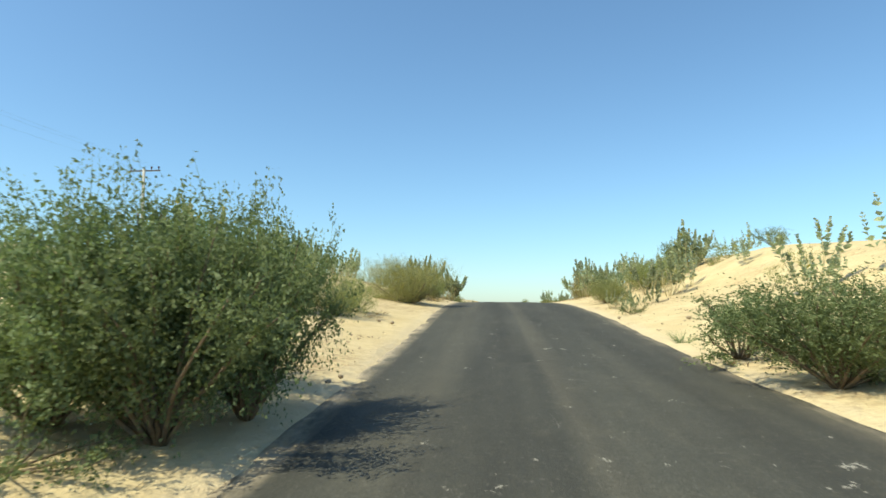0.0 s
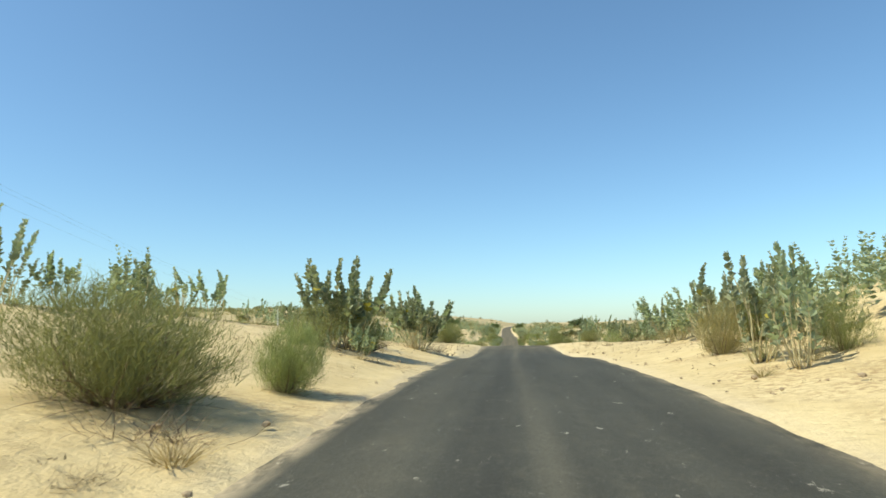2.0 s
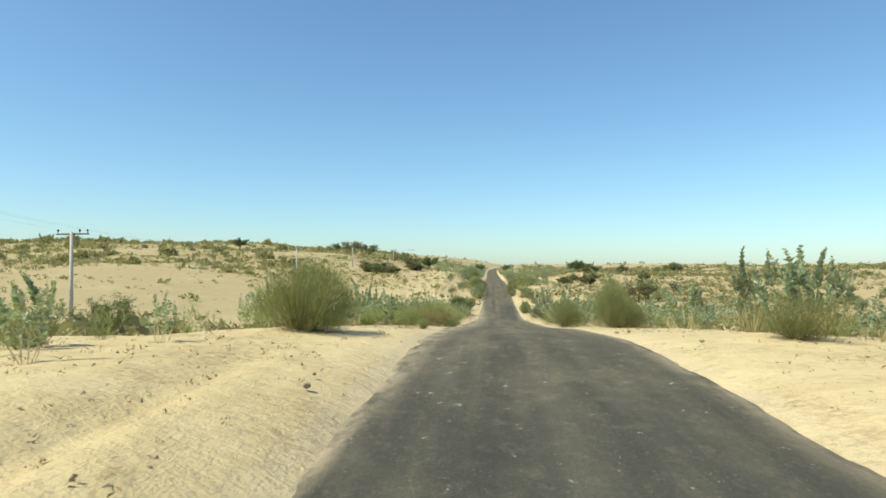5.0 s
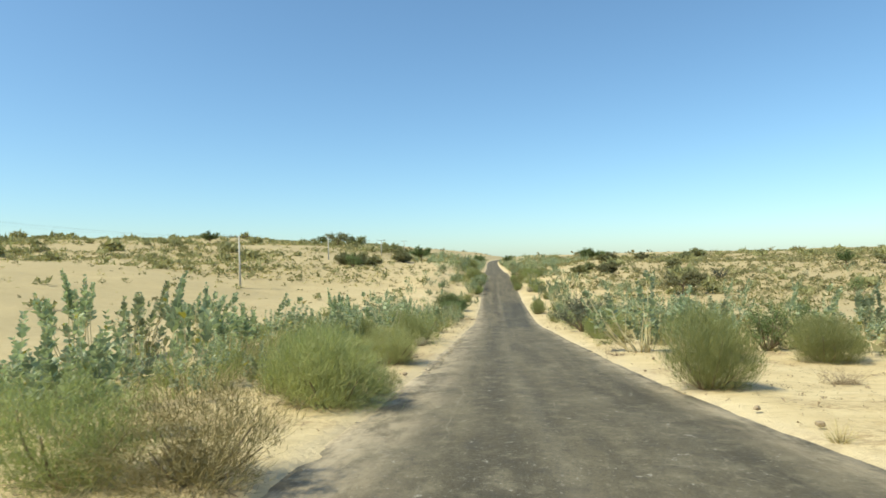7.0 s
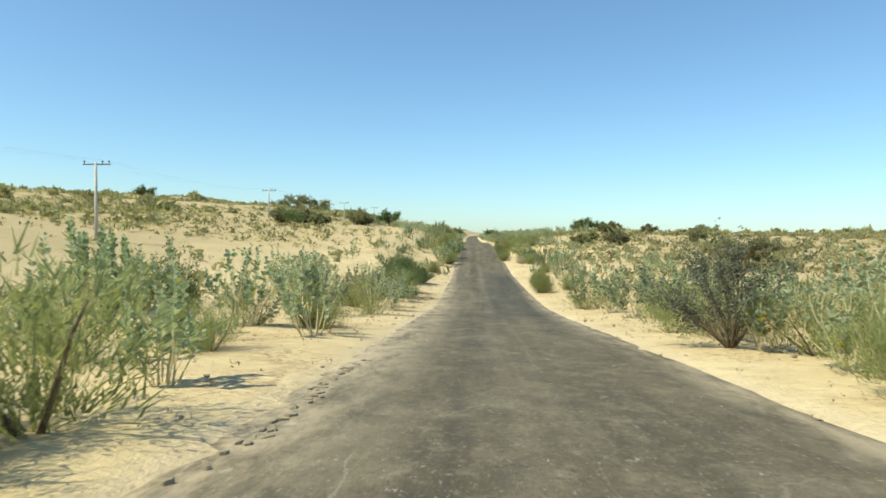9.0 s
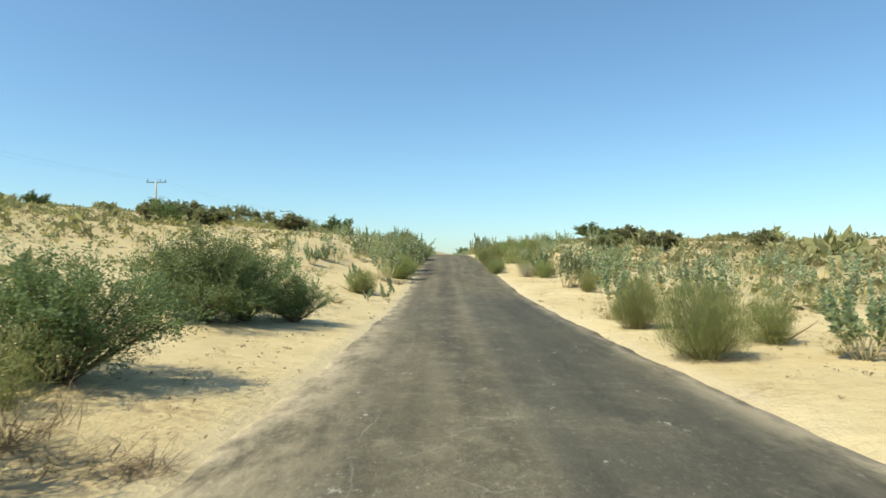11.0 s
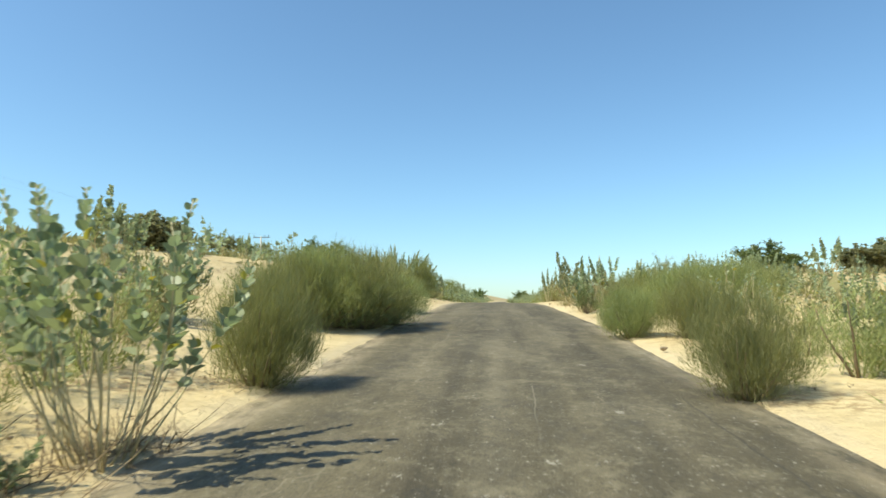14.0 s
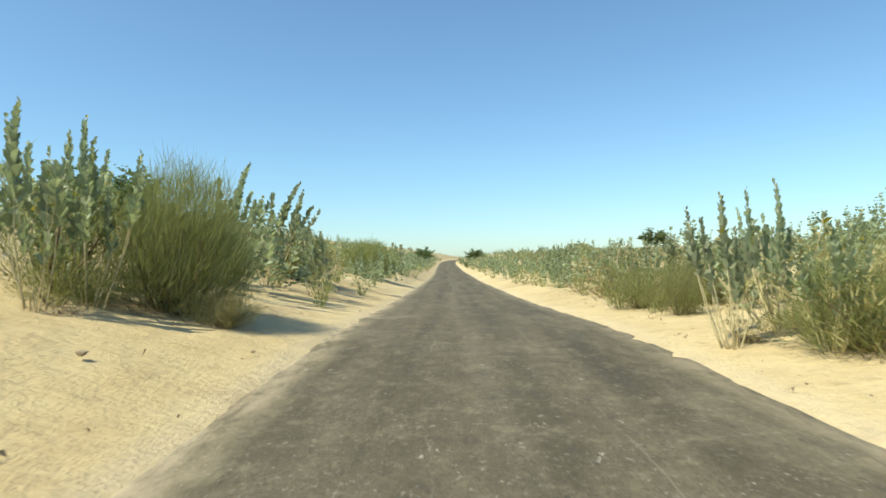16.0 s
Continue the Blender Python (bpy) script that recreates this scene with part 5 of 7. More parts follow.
THICKET_111_TO_113 = [("d", -6.4, 111.8, 1.6, 1.4), ("m", -5.3, 111.9, 1.7, 2.4), ("m", -5.1, 112, 1.7, 1.5), ("b", 8.5, 112, 0.9, 1.1), ("m", -9.5, 112.1, 0.9, 0.7), ("b", -3.4, 112.1, 0.9, 1.2), ("b", 5.8, 112.1, 0.7, 0.9), ("b", -9.8, 112.2, 0.8, 0.9), ("b", 10.8, 112.2, 1, 0.9), ("b", 6.3, 112.4, 0.8, 1), ("b", -5, 112.5, 0.7, 0.8), ("b", 7.1, 112.5, 0.8, 0.7), ("m", 7.1, 112.5, 1.3, 1.4), ("m", 10.6, 112.8, 1.7, 2.2), ("b", 12, 113, 1, 1.3), ("b", 4.3, 113.1, 1.2, 1.1), ("m", 15.9, 113.1, 1.4, 1.4), ("b", -8.5, 113.2, 0.8, 1.1), ("m", 4.8, 113.3, 1.3, 1.6), ("m", 7.1, 113.7, 1.2, 1.3), ("b", 6.1, 113.7, 0.7, 0.7), ("d", 16.8, 113.7, 1.5, 1.2)]
THICKET_114_TO_118 = [("b", 7.7, 114.2, 0.7, 0.6), ("b", 6, 114.3, 1.1, 1), ("m", 12.6, 114.3, 0.9, 0.9), ("m", 13.5, 114.4, 1.4, 1.2), ("m", 7.6, 114.5, 1.4, 1.7), ("b", 9.8, 114.5, 1, 1.4), ("m", 5.3, 114.8, 1, 1.1), ("b", 6.3, 114.8, 1.4, 1.6), ("m", -6.5, 115.4, 1.1, 1), ("m", -9.4, 116.2, 1.4, 1.6), ("m", -4.3, 116.3, 1.2, 1), ("m", -4.8, 116.7, 1.8, 1.8), ("m", 9, 117.1, 1.3, 1.3), ("b", 5.3, 117.2, 0.9, 0.9), ("m", -5.1, 117.3, 1.6, 2), ("b", 9.5, 117.5, 1.1, 1.6), ("m", 6.6, 117.6, 1.7, 1.7), ("m", 13.7, 117.7, 1, 0.8), ("m", 8.8, 117.8, 1.5, 1.5), ("b", 7.5, 117.8, 1.3, 1.6), ("b", -3.5, 118, 1.2, 0.9), ("m", -3.2, 118.4, 1.5, 1.5)]
THICKET_118_TO_120 = [("m", -9.8, 118.4, 1.4, 1.6), ("m", 4.8, 118.5, 1.7, 2.4), ("m", 5.6, 118.7, 1.8, 2.2), ("b", -8.4, 119, 0.9, 0.8), ("m", -5.4, 119.1, 1.9, 2.2), ("m", 7.3, 119.1, 1.9, 2.6), ("b", 9.2, 119.1, 1.4, 1.9), ("b", 9.9, 119.6, 0.7, 0.8), ("b", 11.5, 119.6, 1.3, 1.2), ("b", 5.9, 119.7, 1.1, 1.3), ("m", 10.9, 119.7, 1.3, 1.2), ("m", -5.8, 119.8, 1.1, 1.5), ("m", 12.2, 119.8, 2, 2.3), ("b", -5.6, 120, 0.6, 0.9), ("b", 9.2, 120.2, 0.6, 0.9), ("m", 14.6, 120.3, 1.9, 2.8), ("m", -3.8, 120.5, 0.9, 1.4), ("b", 6, 120.6, 0.7, 0.8), ("b", 7.7, 120.7, 1.1, 0.9), ("b", 9.2, 120.7, 1.3, 1.9), ("b", 14.2, 120.8, 1.3, 1.6), ("b", -6.9, 120.9, 1.2, 1.5)]
THICKET_121_TO_123 = [("m", -5.8, 121, 0.9, 1.3), ("b", 6.6, 121, 1.4, 1.9), ("m", -6, 121.2, 1.5, 1.4), ("b", -4.5, 121.2, 0.9, 1.2), ("b", 17.8, 121.2, 1.4, 1.6), ("m", -3.2, 121.3, 1.5, 1.6), ("m", -5.4, 121.3, 1.1, 1.4), ("b", -4.5, 121.4, 1.1, 1), ("m", 4.7, 121.5, 1.8, 2.6), ("b", 14.4, 121.7, 0.8, 1.2), ("b", -7.7, 121.8, 0.8, 0.9), ("b", -4.6, 121.9, 1.1, 1.3), ("b", -8.7, 122, 0.7, 0.6), ("b", 17.7, 122.2, 0.8, 0.8), ("b", -6.9, 122.5, 0.8, 1), ("m", -4.3, 122.8, 1.6, 1.7), ("m", 9.8, 122.9, 1.2, 1.8), ("m", -7.1, 123.3, 1.7, 2.3), ("m", -3.2, 123.4, 1.2, 1.4), ("b", -7.3, 123.4, 1, 0.9), ("b", -5.5, 123.5, 0.7, 1), ("m", -6.6, 123.6, 2, 2.1)]
THICKET_123_TO_126 = [("b", -5, 123.6, 1, 1), ("m", 12.4, 123.6, 1, 1), ("m", 17.1, 123.6, 1.7, 2.4), ("b", 9.7, 123.6, 1.1, 1), ("b", -9.1, 123.7, 1, 1), ("b", 4.3, 123.7, 0.7, 0.7), ("b", 7.9, 123.7, 0.8, 1.1), ("m", 8.5, 124.1, 1.8, 2), ("m", -6.8, 124.2, 1.1, 1.6), ("m", -8.2, 124.2, 1.5, 1.7), ("b", 16.2, 124.2, 1.4, 1.2), ("b", -6.3, 124.5, 0.7, 0.8), ("b", 4.9, 124.5, 0.8, 1.1), ("b", 4.3, 124.5, 1.3, 1.3), ("m", 4.1, 124.6, 1.1, 1), ("m", 7.7, 124.9, 0.9, 0.9), ("m", 11.9, 124.9, 1.3, 1.3), ("m", -5.2, 125, 1.4, 1.4), ("m", 7.4, 125.6, 1.4, 1.4), ("b", 5.9, 125.6, 0.6, 0.5), ("m", -7.9, 125.9, 1.9, 2), ("m", 16.3, 126.2, 1.6, 2.1)]
THICKET_126_TO_128 = [("m", 13.7, 126.2, 1.6, 2.2), ("b", 12.6, 126.2, 1.3, 2), ("m", -3.6, 126.3, 1.5, 1.3), ("m", 8.1, 126.5, 1.6, 2.4), ("m", 14.7, 126.6, 1.6, 2), ("m", -3, 126.8, 0.9, 1), ("m", -8.6, 126.9, 1.5, 1.3), ("b", -5.2, 126.9, 1.1, 1.6), ("b", -8.3, 126.9, 1.3, 1.8), ("m", 9.4, 126.9, 1.9, 2.3), ("m", -8.1, 127.3, 1.8, 2.6), ("m", 12.4, 127.6, 1.5, 2.1), ("m", -9.4, 127.7, 1.9, 1.5), ("b", -7.9, 127.7, 1.2, 1.8), ("m", 6, 127.8, 1.1, 1.4), ("b", 15.8, 127.9, 0.8, 0.6), ("m", 16.1, 128, 1.6, 1.9), ("b", 6, 128, 1.3, 1.2), ("m", -7.5, 128.3, 1.6, 1.3), ("b", -3.5, 128.3, 1.1, 1.2), ("b", -3.4, 128.4, 0.6, 0.9), ("b", -3.5, 128.5, 1.3, 1.4)]
THICKET_128_TO_131 = [("b", -3.8, 128.5, 1.4, 1.2), ("m", -5.2, 128.7, 1.1, 1.6), ("m", 9.9, 128.7, 1.1, 1.2), ("b", 7.8, 128.7, 1.3, 1.5), ("b", -6.2, 128.8, 1.2, 1.4), ("b", 6.6, 128.8, 0.7, 0.6), ("m", 14.5, 128.9, 1.1, 0.9), ("m", -7.8, 129, 1.9, 1.8), ("b", -4.3, 129, 1, 1), ("b", 8.2, 129, 1.3, 1.6), ("b", -7.7, 129.2, 1.2, 1), ("b", -4.1, 129.5, 0.9, 1.1), ("m", -8.7, 129.5, 1.3, 1.7), ("m", 7.9, 129.5, 1.7, 1.9), ("m", 9.8, 129.8, 1.3, 1.1), ("b", 15, 129.8, 1, 1.1), ("m", 10.3, 130, 1.1, 1.5), ("m", 9, 130.1, 1, 1.1), ("b", 8.8, 130.4, 1, 1), ("b", -3.9, 130.6, 0.8, 0.8), ("m", 17, 130.7, 1.3, 1.2), ("m", 10.6, 131, 1.1, 1.5)]
THICKET_131_TO_138 = [("m", -5.6, 131.7, 1.2, 1), ("m", 12.2, 131.8, 1.6, 2), ("b", 7.7, 131.9, 0.7, 0.9), ("m", 13.2, 132.3, 1.1, 1.2), ("b", 12.2, 132.6, 0.6, 0.9), ("m", 12.3, 133.1, 2, 2.6), ("b", 13.9, 133.1, 0.9, 1.3), ("b", 14.4, 133.4, 0.7, 1), ("m", -11.1, 134.3, 1.9, 2.2), ("m", 16.3, 134.5, 1.9, 1.6), ("m", 15.6, 134.6, 1.5, 1.9), ("b", 7.9, 134.6, 0.6, 0.8), ("m", 6.2, 135.1, 1.2, 1.2), ("m", 16.2, 135.2, 1.9, 2.1), ("m", -10.1, 135.4, 1.3, 1.2), ("m", 12.4, 135.5, 1.7, 2.5), ("b", 9.3, 135.9, 1.2, 1.2), ("m", -10.2, 136, 1.9, 2.8), ("b", 9.1, 136, 0.9, 0.9), ("m", -8.9, 136.1, 1.4, 1.6), ("m", 12.2, 137.8, 1.9, 2.3), ("m", 15.2, 138, 1.5, 2.1)]
THICKET_138_TO_146 = [("m", -10.7, 138.5, 1.4, 1.8), ("m", 10.2, 138.6, 1.4, 1.6), ("m", 14.5, 139.8, 1.3, 1.5), ("b", 7.6, 140.4, 0.6, 0.7), ("b", 12, 140.9, 0.9, 1.1), ("m", 15.9, 141.9, 1.5, 2.2), ("b", 9.5, 141.9, 0.6, 0.7), ("m", -7.5, 142.1, 1, 1.2), ("b", 6.7, 142.1, 0.6, 0.6), ("b", 9.9, 142.2, 1.4, 1.8), ("b", 11.8, 142.3, 1.1, 1.5), ("b", -7.9, 142.4, 0.8, 1.2), ("m", 7.5, 142.5, 1.9, 2.1), ("m", 7.1, 142.7, 1.4, 1.3), ("m", 7.8, 143.1, 1.3, 1.5), ("b", 9.5, 143.5, 1.1, 1.2), ("m", 9.6, 143.9, 1, 1.4), ("m", 6.4, 144.3, 2, 2.6), ("b", 12.5, 144.6, 0.8, 0.9), ("b", 14.6, 144.9, 0.7, 0.6), ("b", 15.4, 146, 1.2, 1.2), ("m", 13.7, 146.1, 1.9, 1.8)]
THICKET_146_TO_152 = [("b", 11.7, 146.3, 0.9, 1), ("m", 11, 146.9, 1.2, 1.3), ("b", -10.9, 147.2, 1.2, 1.7), ("m", -9.7, 147.3, 1.6, 2.4), ("b", 6.8, 147.3, 1.1, 1.1), ("b", 15.6, 147.7, 0.6, 0.8), ("m", 14.2, 148.1, 2, 2.4), ("m", 6.4, 148.2, 1, 1.2), ("b", 11.4, 148.4, 1.1, 1.1), ("m", 10.4, 148.7, 1.5, 2), ("b", 16.7, 149.2, 1.1, 1.6), ("b", 11.4, 149.3, 0.8, 1), ("m", 13.5, 149.4, 1.1, 1.1), ("b", 15.4, 149.8, 1, 1.5), ("m", 8.2, 150, 1.8, 1.6), ("b", 11.2, 150.1, 0.8, 0.7), ("m", 13.9, 150.5, 1.3, 1.7), ("m", 16.2, 151, 1.8, 1.5), ("b", 14.5, 151, 0.7, 0.9), ("b", 10.1, 151.6, 0.6, 0.9), ("b", 10, 151.7, 0.9, 1.4), ("m", 14.3, 152.2, 1.9, 1.7)]
THICKET_152_TO_158 = [("b", 13.6, 152.4, 1.3, 1.9), ("m", 15.9, 153.4, 1.3, 1.3), ("m", 8.5, 153.5, 0.9, 1.2), ("b", -5.9, 154, 0.7, 1), ("m", 16.3, 154.4, 1, 0.9), ("m", 6.3, 154.4, 1.5, 1.2), ("b", 9.6, 155.5, 0.6, 0.8), ("m", 7.1, 155.8, 1.9, 1.9), ("m", 10.7, 155.9, 1.1, 1.5), ("m", -11.1, 156.2, 0.9, 1.3), ("m", 15.5, 156.4, 1.9, 2.5), ("m", 6.7, 156.8, 1.2, 1.4), ("b", 14.5, 156.8, 1.3, 1.6), ("m", 7.6, 156.9, 1.3, 1.8), ("b", 16.8, 157.3, 0.9, 0.9), ("m", -11.6, 157.7, 1.5, 1.4), ("m", 14.1, 157.9, 1.4, 1.3), ("m", 16.7, 157.9, 1.4, 1.6), ("b", 8.5, 157.9, 1.2, 1.7), ("b", 7.1, 158, 0.6, 0.7), ("d", 16.5, 158.2, 1.2, 1.1), ("b", 15.6, 158.3, 1.2, 1.2)]
THICKET_159_TO_165 = [("m", 13.3, 159.3, 1.4, 1.4), ("m", 7.7, 159.3, 1.1, 1.2), ("m", 14.3, 159.7, 1.7, 2), ("m", 14.7, 159.8, 0.9, 1.3), ("m", 8.3, 161, 1.7, 1.9), ("m", 9.3, 161, 1.4, 1.2), ("m", -8.4, 161.1, 1, 0.8), ("m", -6.6, 162, 1.9, 2.2), ("b", 8.8, 162, 1.1, 1.1), ("m", -9.2, 162.3, 1, 1.1), ("m", 8.6, 162.4, 2, 2.4), ("b", 10.6, 162.4, 0.8, 0.9), ("b", 4.9, 162.8, 0.6, 0.8), ("b", 5.6, 163, 1.3, 1.9), ("b", -9.8, 163.5, 1, 1.4), ("b", -12, 163.7, 0.6, 0.7), ("b", 6.2, 163.8, 1, 1.5), ("b", -6.7, 163.9, 1.2, 1.5), ("b", 5.3, 164.5, 0.9, 1), ("b", 5.6, 165.2, 1.1, 1.5), ("m", 12.7, 165.3, 0.9, 1.1), ("m", 10.7, 165.3, 1.9, 1.7)]
THICKET_165_TO_169 = [("b", 14.7, 165.4, 1.4, 1.7), ("b", 4.8, 165.7, 1.1, 0.8), ("b", 12.9, 165.8, 0.8, 1.1), ("m", 14.6, 165.9, 1.1, 1.6), ("b", 11.4, 166, 1.1, 1.6), ("b", 5.2, 166.1, 1.3, 1.7), ("m", 4.9, 166.2, 1.2, 1.7), ("m", 8.3, 166.2, 1, 0.8), ("b", 13, 166.6, 1.2, 1.7), ("b", 6.4, 166.9, 1, 1.4), ("b", 6.5, 167.4, 1.4, 1.4), ("m", 14.1, 167.7, 1.6, 1.6), ("b", 8.7, 167.7, 1.2, 1.2), ("b", -6.3, 167.7, 0.9, 1.2), ("b", -3.4, 167.8, 0.9, 1.3), ("m", -6.2, 168.1, 1.6, 1.7), ("b", -11.7, 168.1, 1.1, 1.5), ("m", -10.2, 168.2, 1.2, 1.6), ("b", -4, 168.2, 1.2, 1.6), ("b", 9.7, 168.7, 1, 1), ("m", -8.4, 169, 1.3, 1.7), ("b", -3.7, 169.4, 0.7, 1)]
THICKET_170_TO_174 = [("b", 8.3, 170, 0.8, 0.8), ("b", 11.4, 170, 0.7, 1), ("b", -3.8, 170.5, 0.9, 0.8), ("b", 10.9, 170.6, 0.9, 0.8), ("m", 11.8, 170.7, 1, 1), ("m", 11.9, 170.8, 1, 0.9), ("m", -8.8, 170.9, 1.2, 2), ("b", -5.6, 171.3, 1.4, 2.1), ("b", -3.9, 171.3, 1.4, 1.1), ("b", -5.7, 171.3, 0.7, 0.6), ("b", 5.9, 171.8, 1, 1.1), ("b", -6.2, 172.2, 1.3, 1.9), ("b", 6.8, 172.5, 0.9, 1.3), ("b", 13.5, 172.5, 1.4, 1.2), ("b", 8.6, 172.5, 0.6, 0.6), ("b", 4.9, 172.8, 0.9, 1), ("b", 4.5, 172.9, 1.2, 1.1), ("b", -4.6, 172.9, 0.8, 1.2), ("b", -6.3, 173.1, 1.2, 1.6), ("b", -5, 173.6, 0.7, 0.7), ("m", 9.7, 174, 1.5, 1.2), ("b", 3.9, 174.1, 0.6, 0.8)]
THICKET_174_TO_180 = [("b", 12.9, 174.4, 0.8, 1), ("b", -3.5, 174.5, 0.9, 0.9), ("b", 4.7, 174.7, 0.9, 0.9), ("m", -5.5, 174.7, 1.2, 1.8), ("m", -5.6, 175.3, 1.4, 1.7), ("b", -5.5, 175.5, 1.3, 1.6), ("b", -6.3, 175.6, 0.9, 0.8), ("b", -5.5, 175.7, 1.2, 1.3), ("m", 11.9, 176.1, 1.1, 1.1), ("b", 13.8, 176.4, 1.2, 1.5), ("b", 6.7, 176.7, 0.9, 1.2), ("b", 12.2, 176.8, 1.3, 1.9), ("m", 8.2, 177, 1.8, 2.5), ("b", 5.9, 177.4, 0.9, 1.2), ("m", 6.2, 177.5, 1, 1.3), ("m", 9.7, 178.2, 1.9, 1.8), ("m", 11.2, 178.7, 1.1, 1.4), ("b", -5.2, 179, 1, 1.2), ("b", -3.4, 179.1, 0.9, 0.8), ("m", -4.7, 179.7, 1.8, 1.9), ("m", 11.3, 180.1, 1.3, 1.8), ("m", 7.9, 180.2, 1.2, 1.2)]
THICKET_180_TO_187 = [("b", 8.2, 180.6, 0.9, 1.1), ("m", 8.6, 180.8, 1.1, 1.4), ("m", 6.4, 180.9, 1.1, 1.3), ("m", 5.6, 180.9, 1.4, 1.2), ("b", 7, 181.3, 1.2, 1), ("b", 9.4, 181.4, 0.8, 0.8), ("m", 8.3, 181.6, 0.9, 0.8), ("m", 10, 182.2, 1.3, 1.8), ("m", 9.2, 182.3, 1.4, 1.1), ("m", 7.7, 182.9, 1.2, 1.3), ("b", 11.2, 183.3, 1, 1.2), ("b", 7.6, 183.8, 0.8, 0.8), ("b", 9.4, 184.2, 1.3, 1.7), ("b", 8.1, 184.5, 1, 1), ("m", 8.7, 184.9, 1.5, 1.9), ("b", 5.4, 185.1, 1, 0.8), ("b", 5.3, 185.6, 0.7, 1), ("m", 9.5, 186.1, 1, 1.4), ("m", 10.5, 186.5, 1.1, 1.6), ("m", -10.3, 187, 1.7, 1.9), ("B", 5.5, 184.1, 1.4, 2.1), ("B", 6.5, 183.2, 1.4, 2.1), ("B", 5.5, 188.5, 1.3, 2), ("B", 7.6, 184.9, 1.4, 2.4)]
THICKET_187_TO_193 = [("b", -6.8, 187.2, 1.1, 1.3), ("b", 11, 187.6, 0.9, 1.2), ("m", 10.3, 188.5, 1.1, 1.4), ("m", -7.4, 188.5, 1.1, 1), ("b", 10.3, 188.8, 1.1, 1), ("b", 4.9, 189.1, 1.2, 1.5), ("m", -6.5, 189.4, 1.4, 1.2), ("m", -6.3, 189.6, 1.3, 1.7), ("b", 8.2, 189.7, 0.9, 1.1), ("m", -8.5, 190, 0.9, 1), ("b", 4.6, 190.3, 0.9, 1.1), ("d", 6.9, 190.5, 1.7, 1.8), ("m", 5, 191, 1.9, 1.6), ("m", -8.1, 191.2, 1.6, 2.1), ("b", 10.8, 191.4, 0.8, 1), ("m", 5.1, 191.9, 1, 0.9), ("b", 10.8, 192.2, 0.9, 1.3), ("m", 8.7, 192.3, 1.3, 1.7), ("b", 5.4, 192.5, 0.8, 0.9), ("m", 8.5, 192.7, 1.7, 2.2), ("m", -9.3, 192.8, 1.4, 1.2), ("m", 6.9, 193.3, 1.3, 1.3)]
THICKET_193_TO_198 = [("m", -6.6, 193.4, 1.4, 1.1), ("b", 5.2, 194.2, 0.8, 1), ("b", 10.4, 194.4, 0.9, 0.7), ("b", -10.6, 194.4, 0.8, 0.7), ("m", -5.6, 194.8, 1.5, 1.6), ("m", 6.8, 195.4, 1.7, 1.7), ("m", -9.2, 195.4, 1, 1.2), ("m", 5.1, 195.8, 1.4, 2), ("b", -7.6, 195.8, 1.1, 0.9), ("m", 7.7, 196.3, 1.2, 1.6), ("m", -5.7, 196.5, 1.5, 1.4), ("m", -8.3, 197.2, 1, 1), ("b", 5.9, 197.5, 1.2, 1.3), ("m", 7.9, 197.6, 1.7, 2.2), ("b", -5.8, 198, 0.8, 0.9), ("b", 11, 198.1, 1.4, 1.3), ("b", 4.4, 198.2, 0.8, 1.1), ("m", 5.1, 198.2, 1.3, 2), ("m", 8.9, 198.3, 1.1, 1.5), ("m", -8.4, 198.6, 1.5, 1.9), ("b", -10.6, 198.6, 1, 0.9), ("b", 14.5, 198.6, 0.7, 0.6)]
THICKET_198_TO_201 = [("m", -12.1, 198.7, 1.2, 1.6), ("b", 12.8, 198.7, 0.7, 0.9), ("m", 10.2, 198.8, 1.9, 2.1), ("b", 7.9, 198.9, 1, 0.8), ("b", 8.9, 199.1, 0.9, 0.7), ("m", 8.8, 199.3, 1.7, 1.6), ("m", 11.2, 199.4, 1.3, 1.7), ("m", 10.6, 199.5, 1.8, 1.5), ("m", 11, 199.7, 1.6, 1.8), ("b", 12.2, 199.9, 1.4, 1.3), ("m", 11.9, 200.2, 1.8, 2.6), ("b", 6.8, 200.3, 1.2, 1.7), ("b", 14.2, 200.6, 0.9, 1.1), ("m", -12.1, 200.7, 1.6, 1.4), ("m", 7.2, 200.7, 1.5, 1.3), ("m", -7.6, 200.8, 1.7, 1.6), ("m", 10, 201.2, 1.9, 2), ("b", -6.6, 201.3, 1.3, 1.1), ("m", 13.6, 201.4, 1.9, 1.7), ("b", 4.2, 201.5, 1.4, 1.8), ("b", 9.3, 201.5, 1, 0.9), ("b", 9.4, 201.5, 0.9, 0.8)]
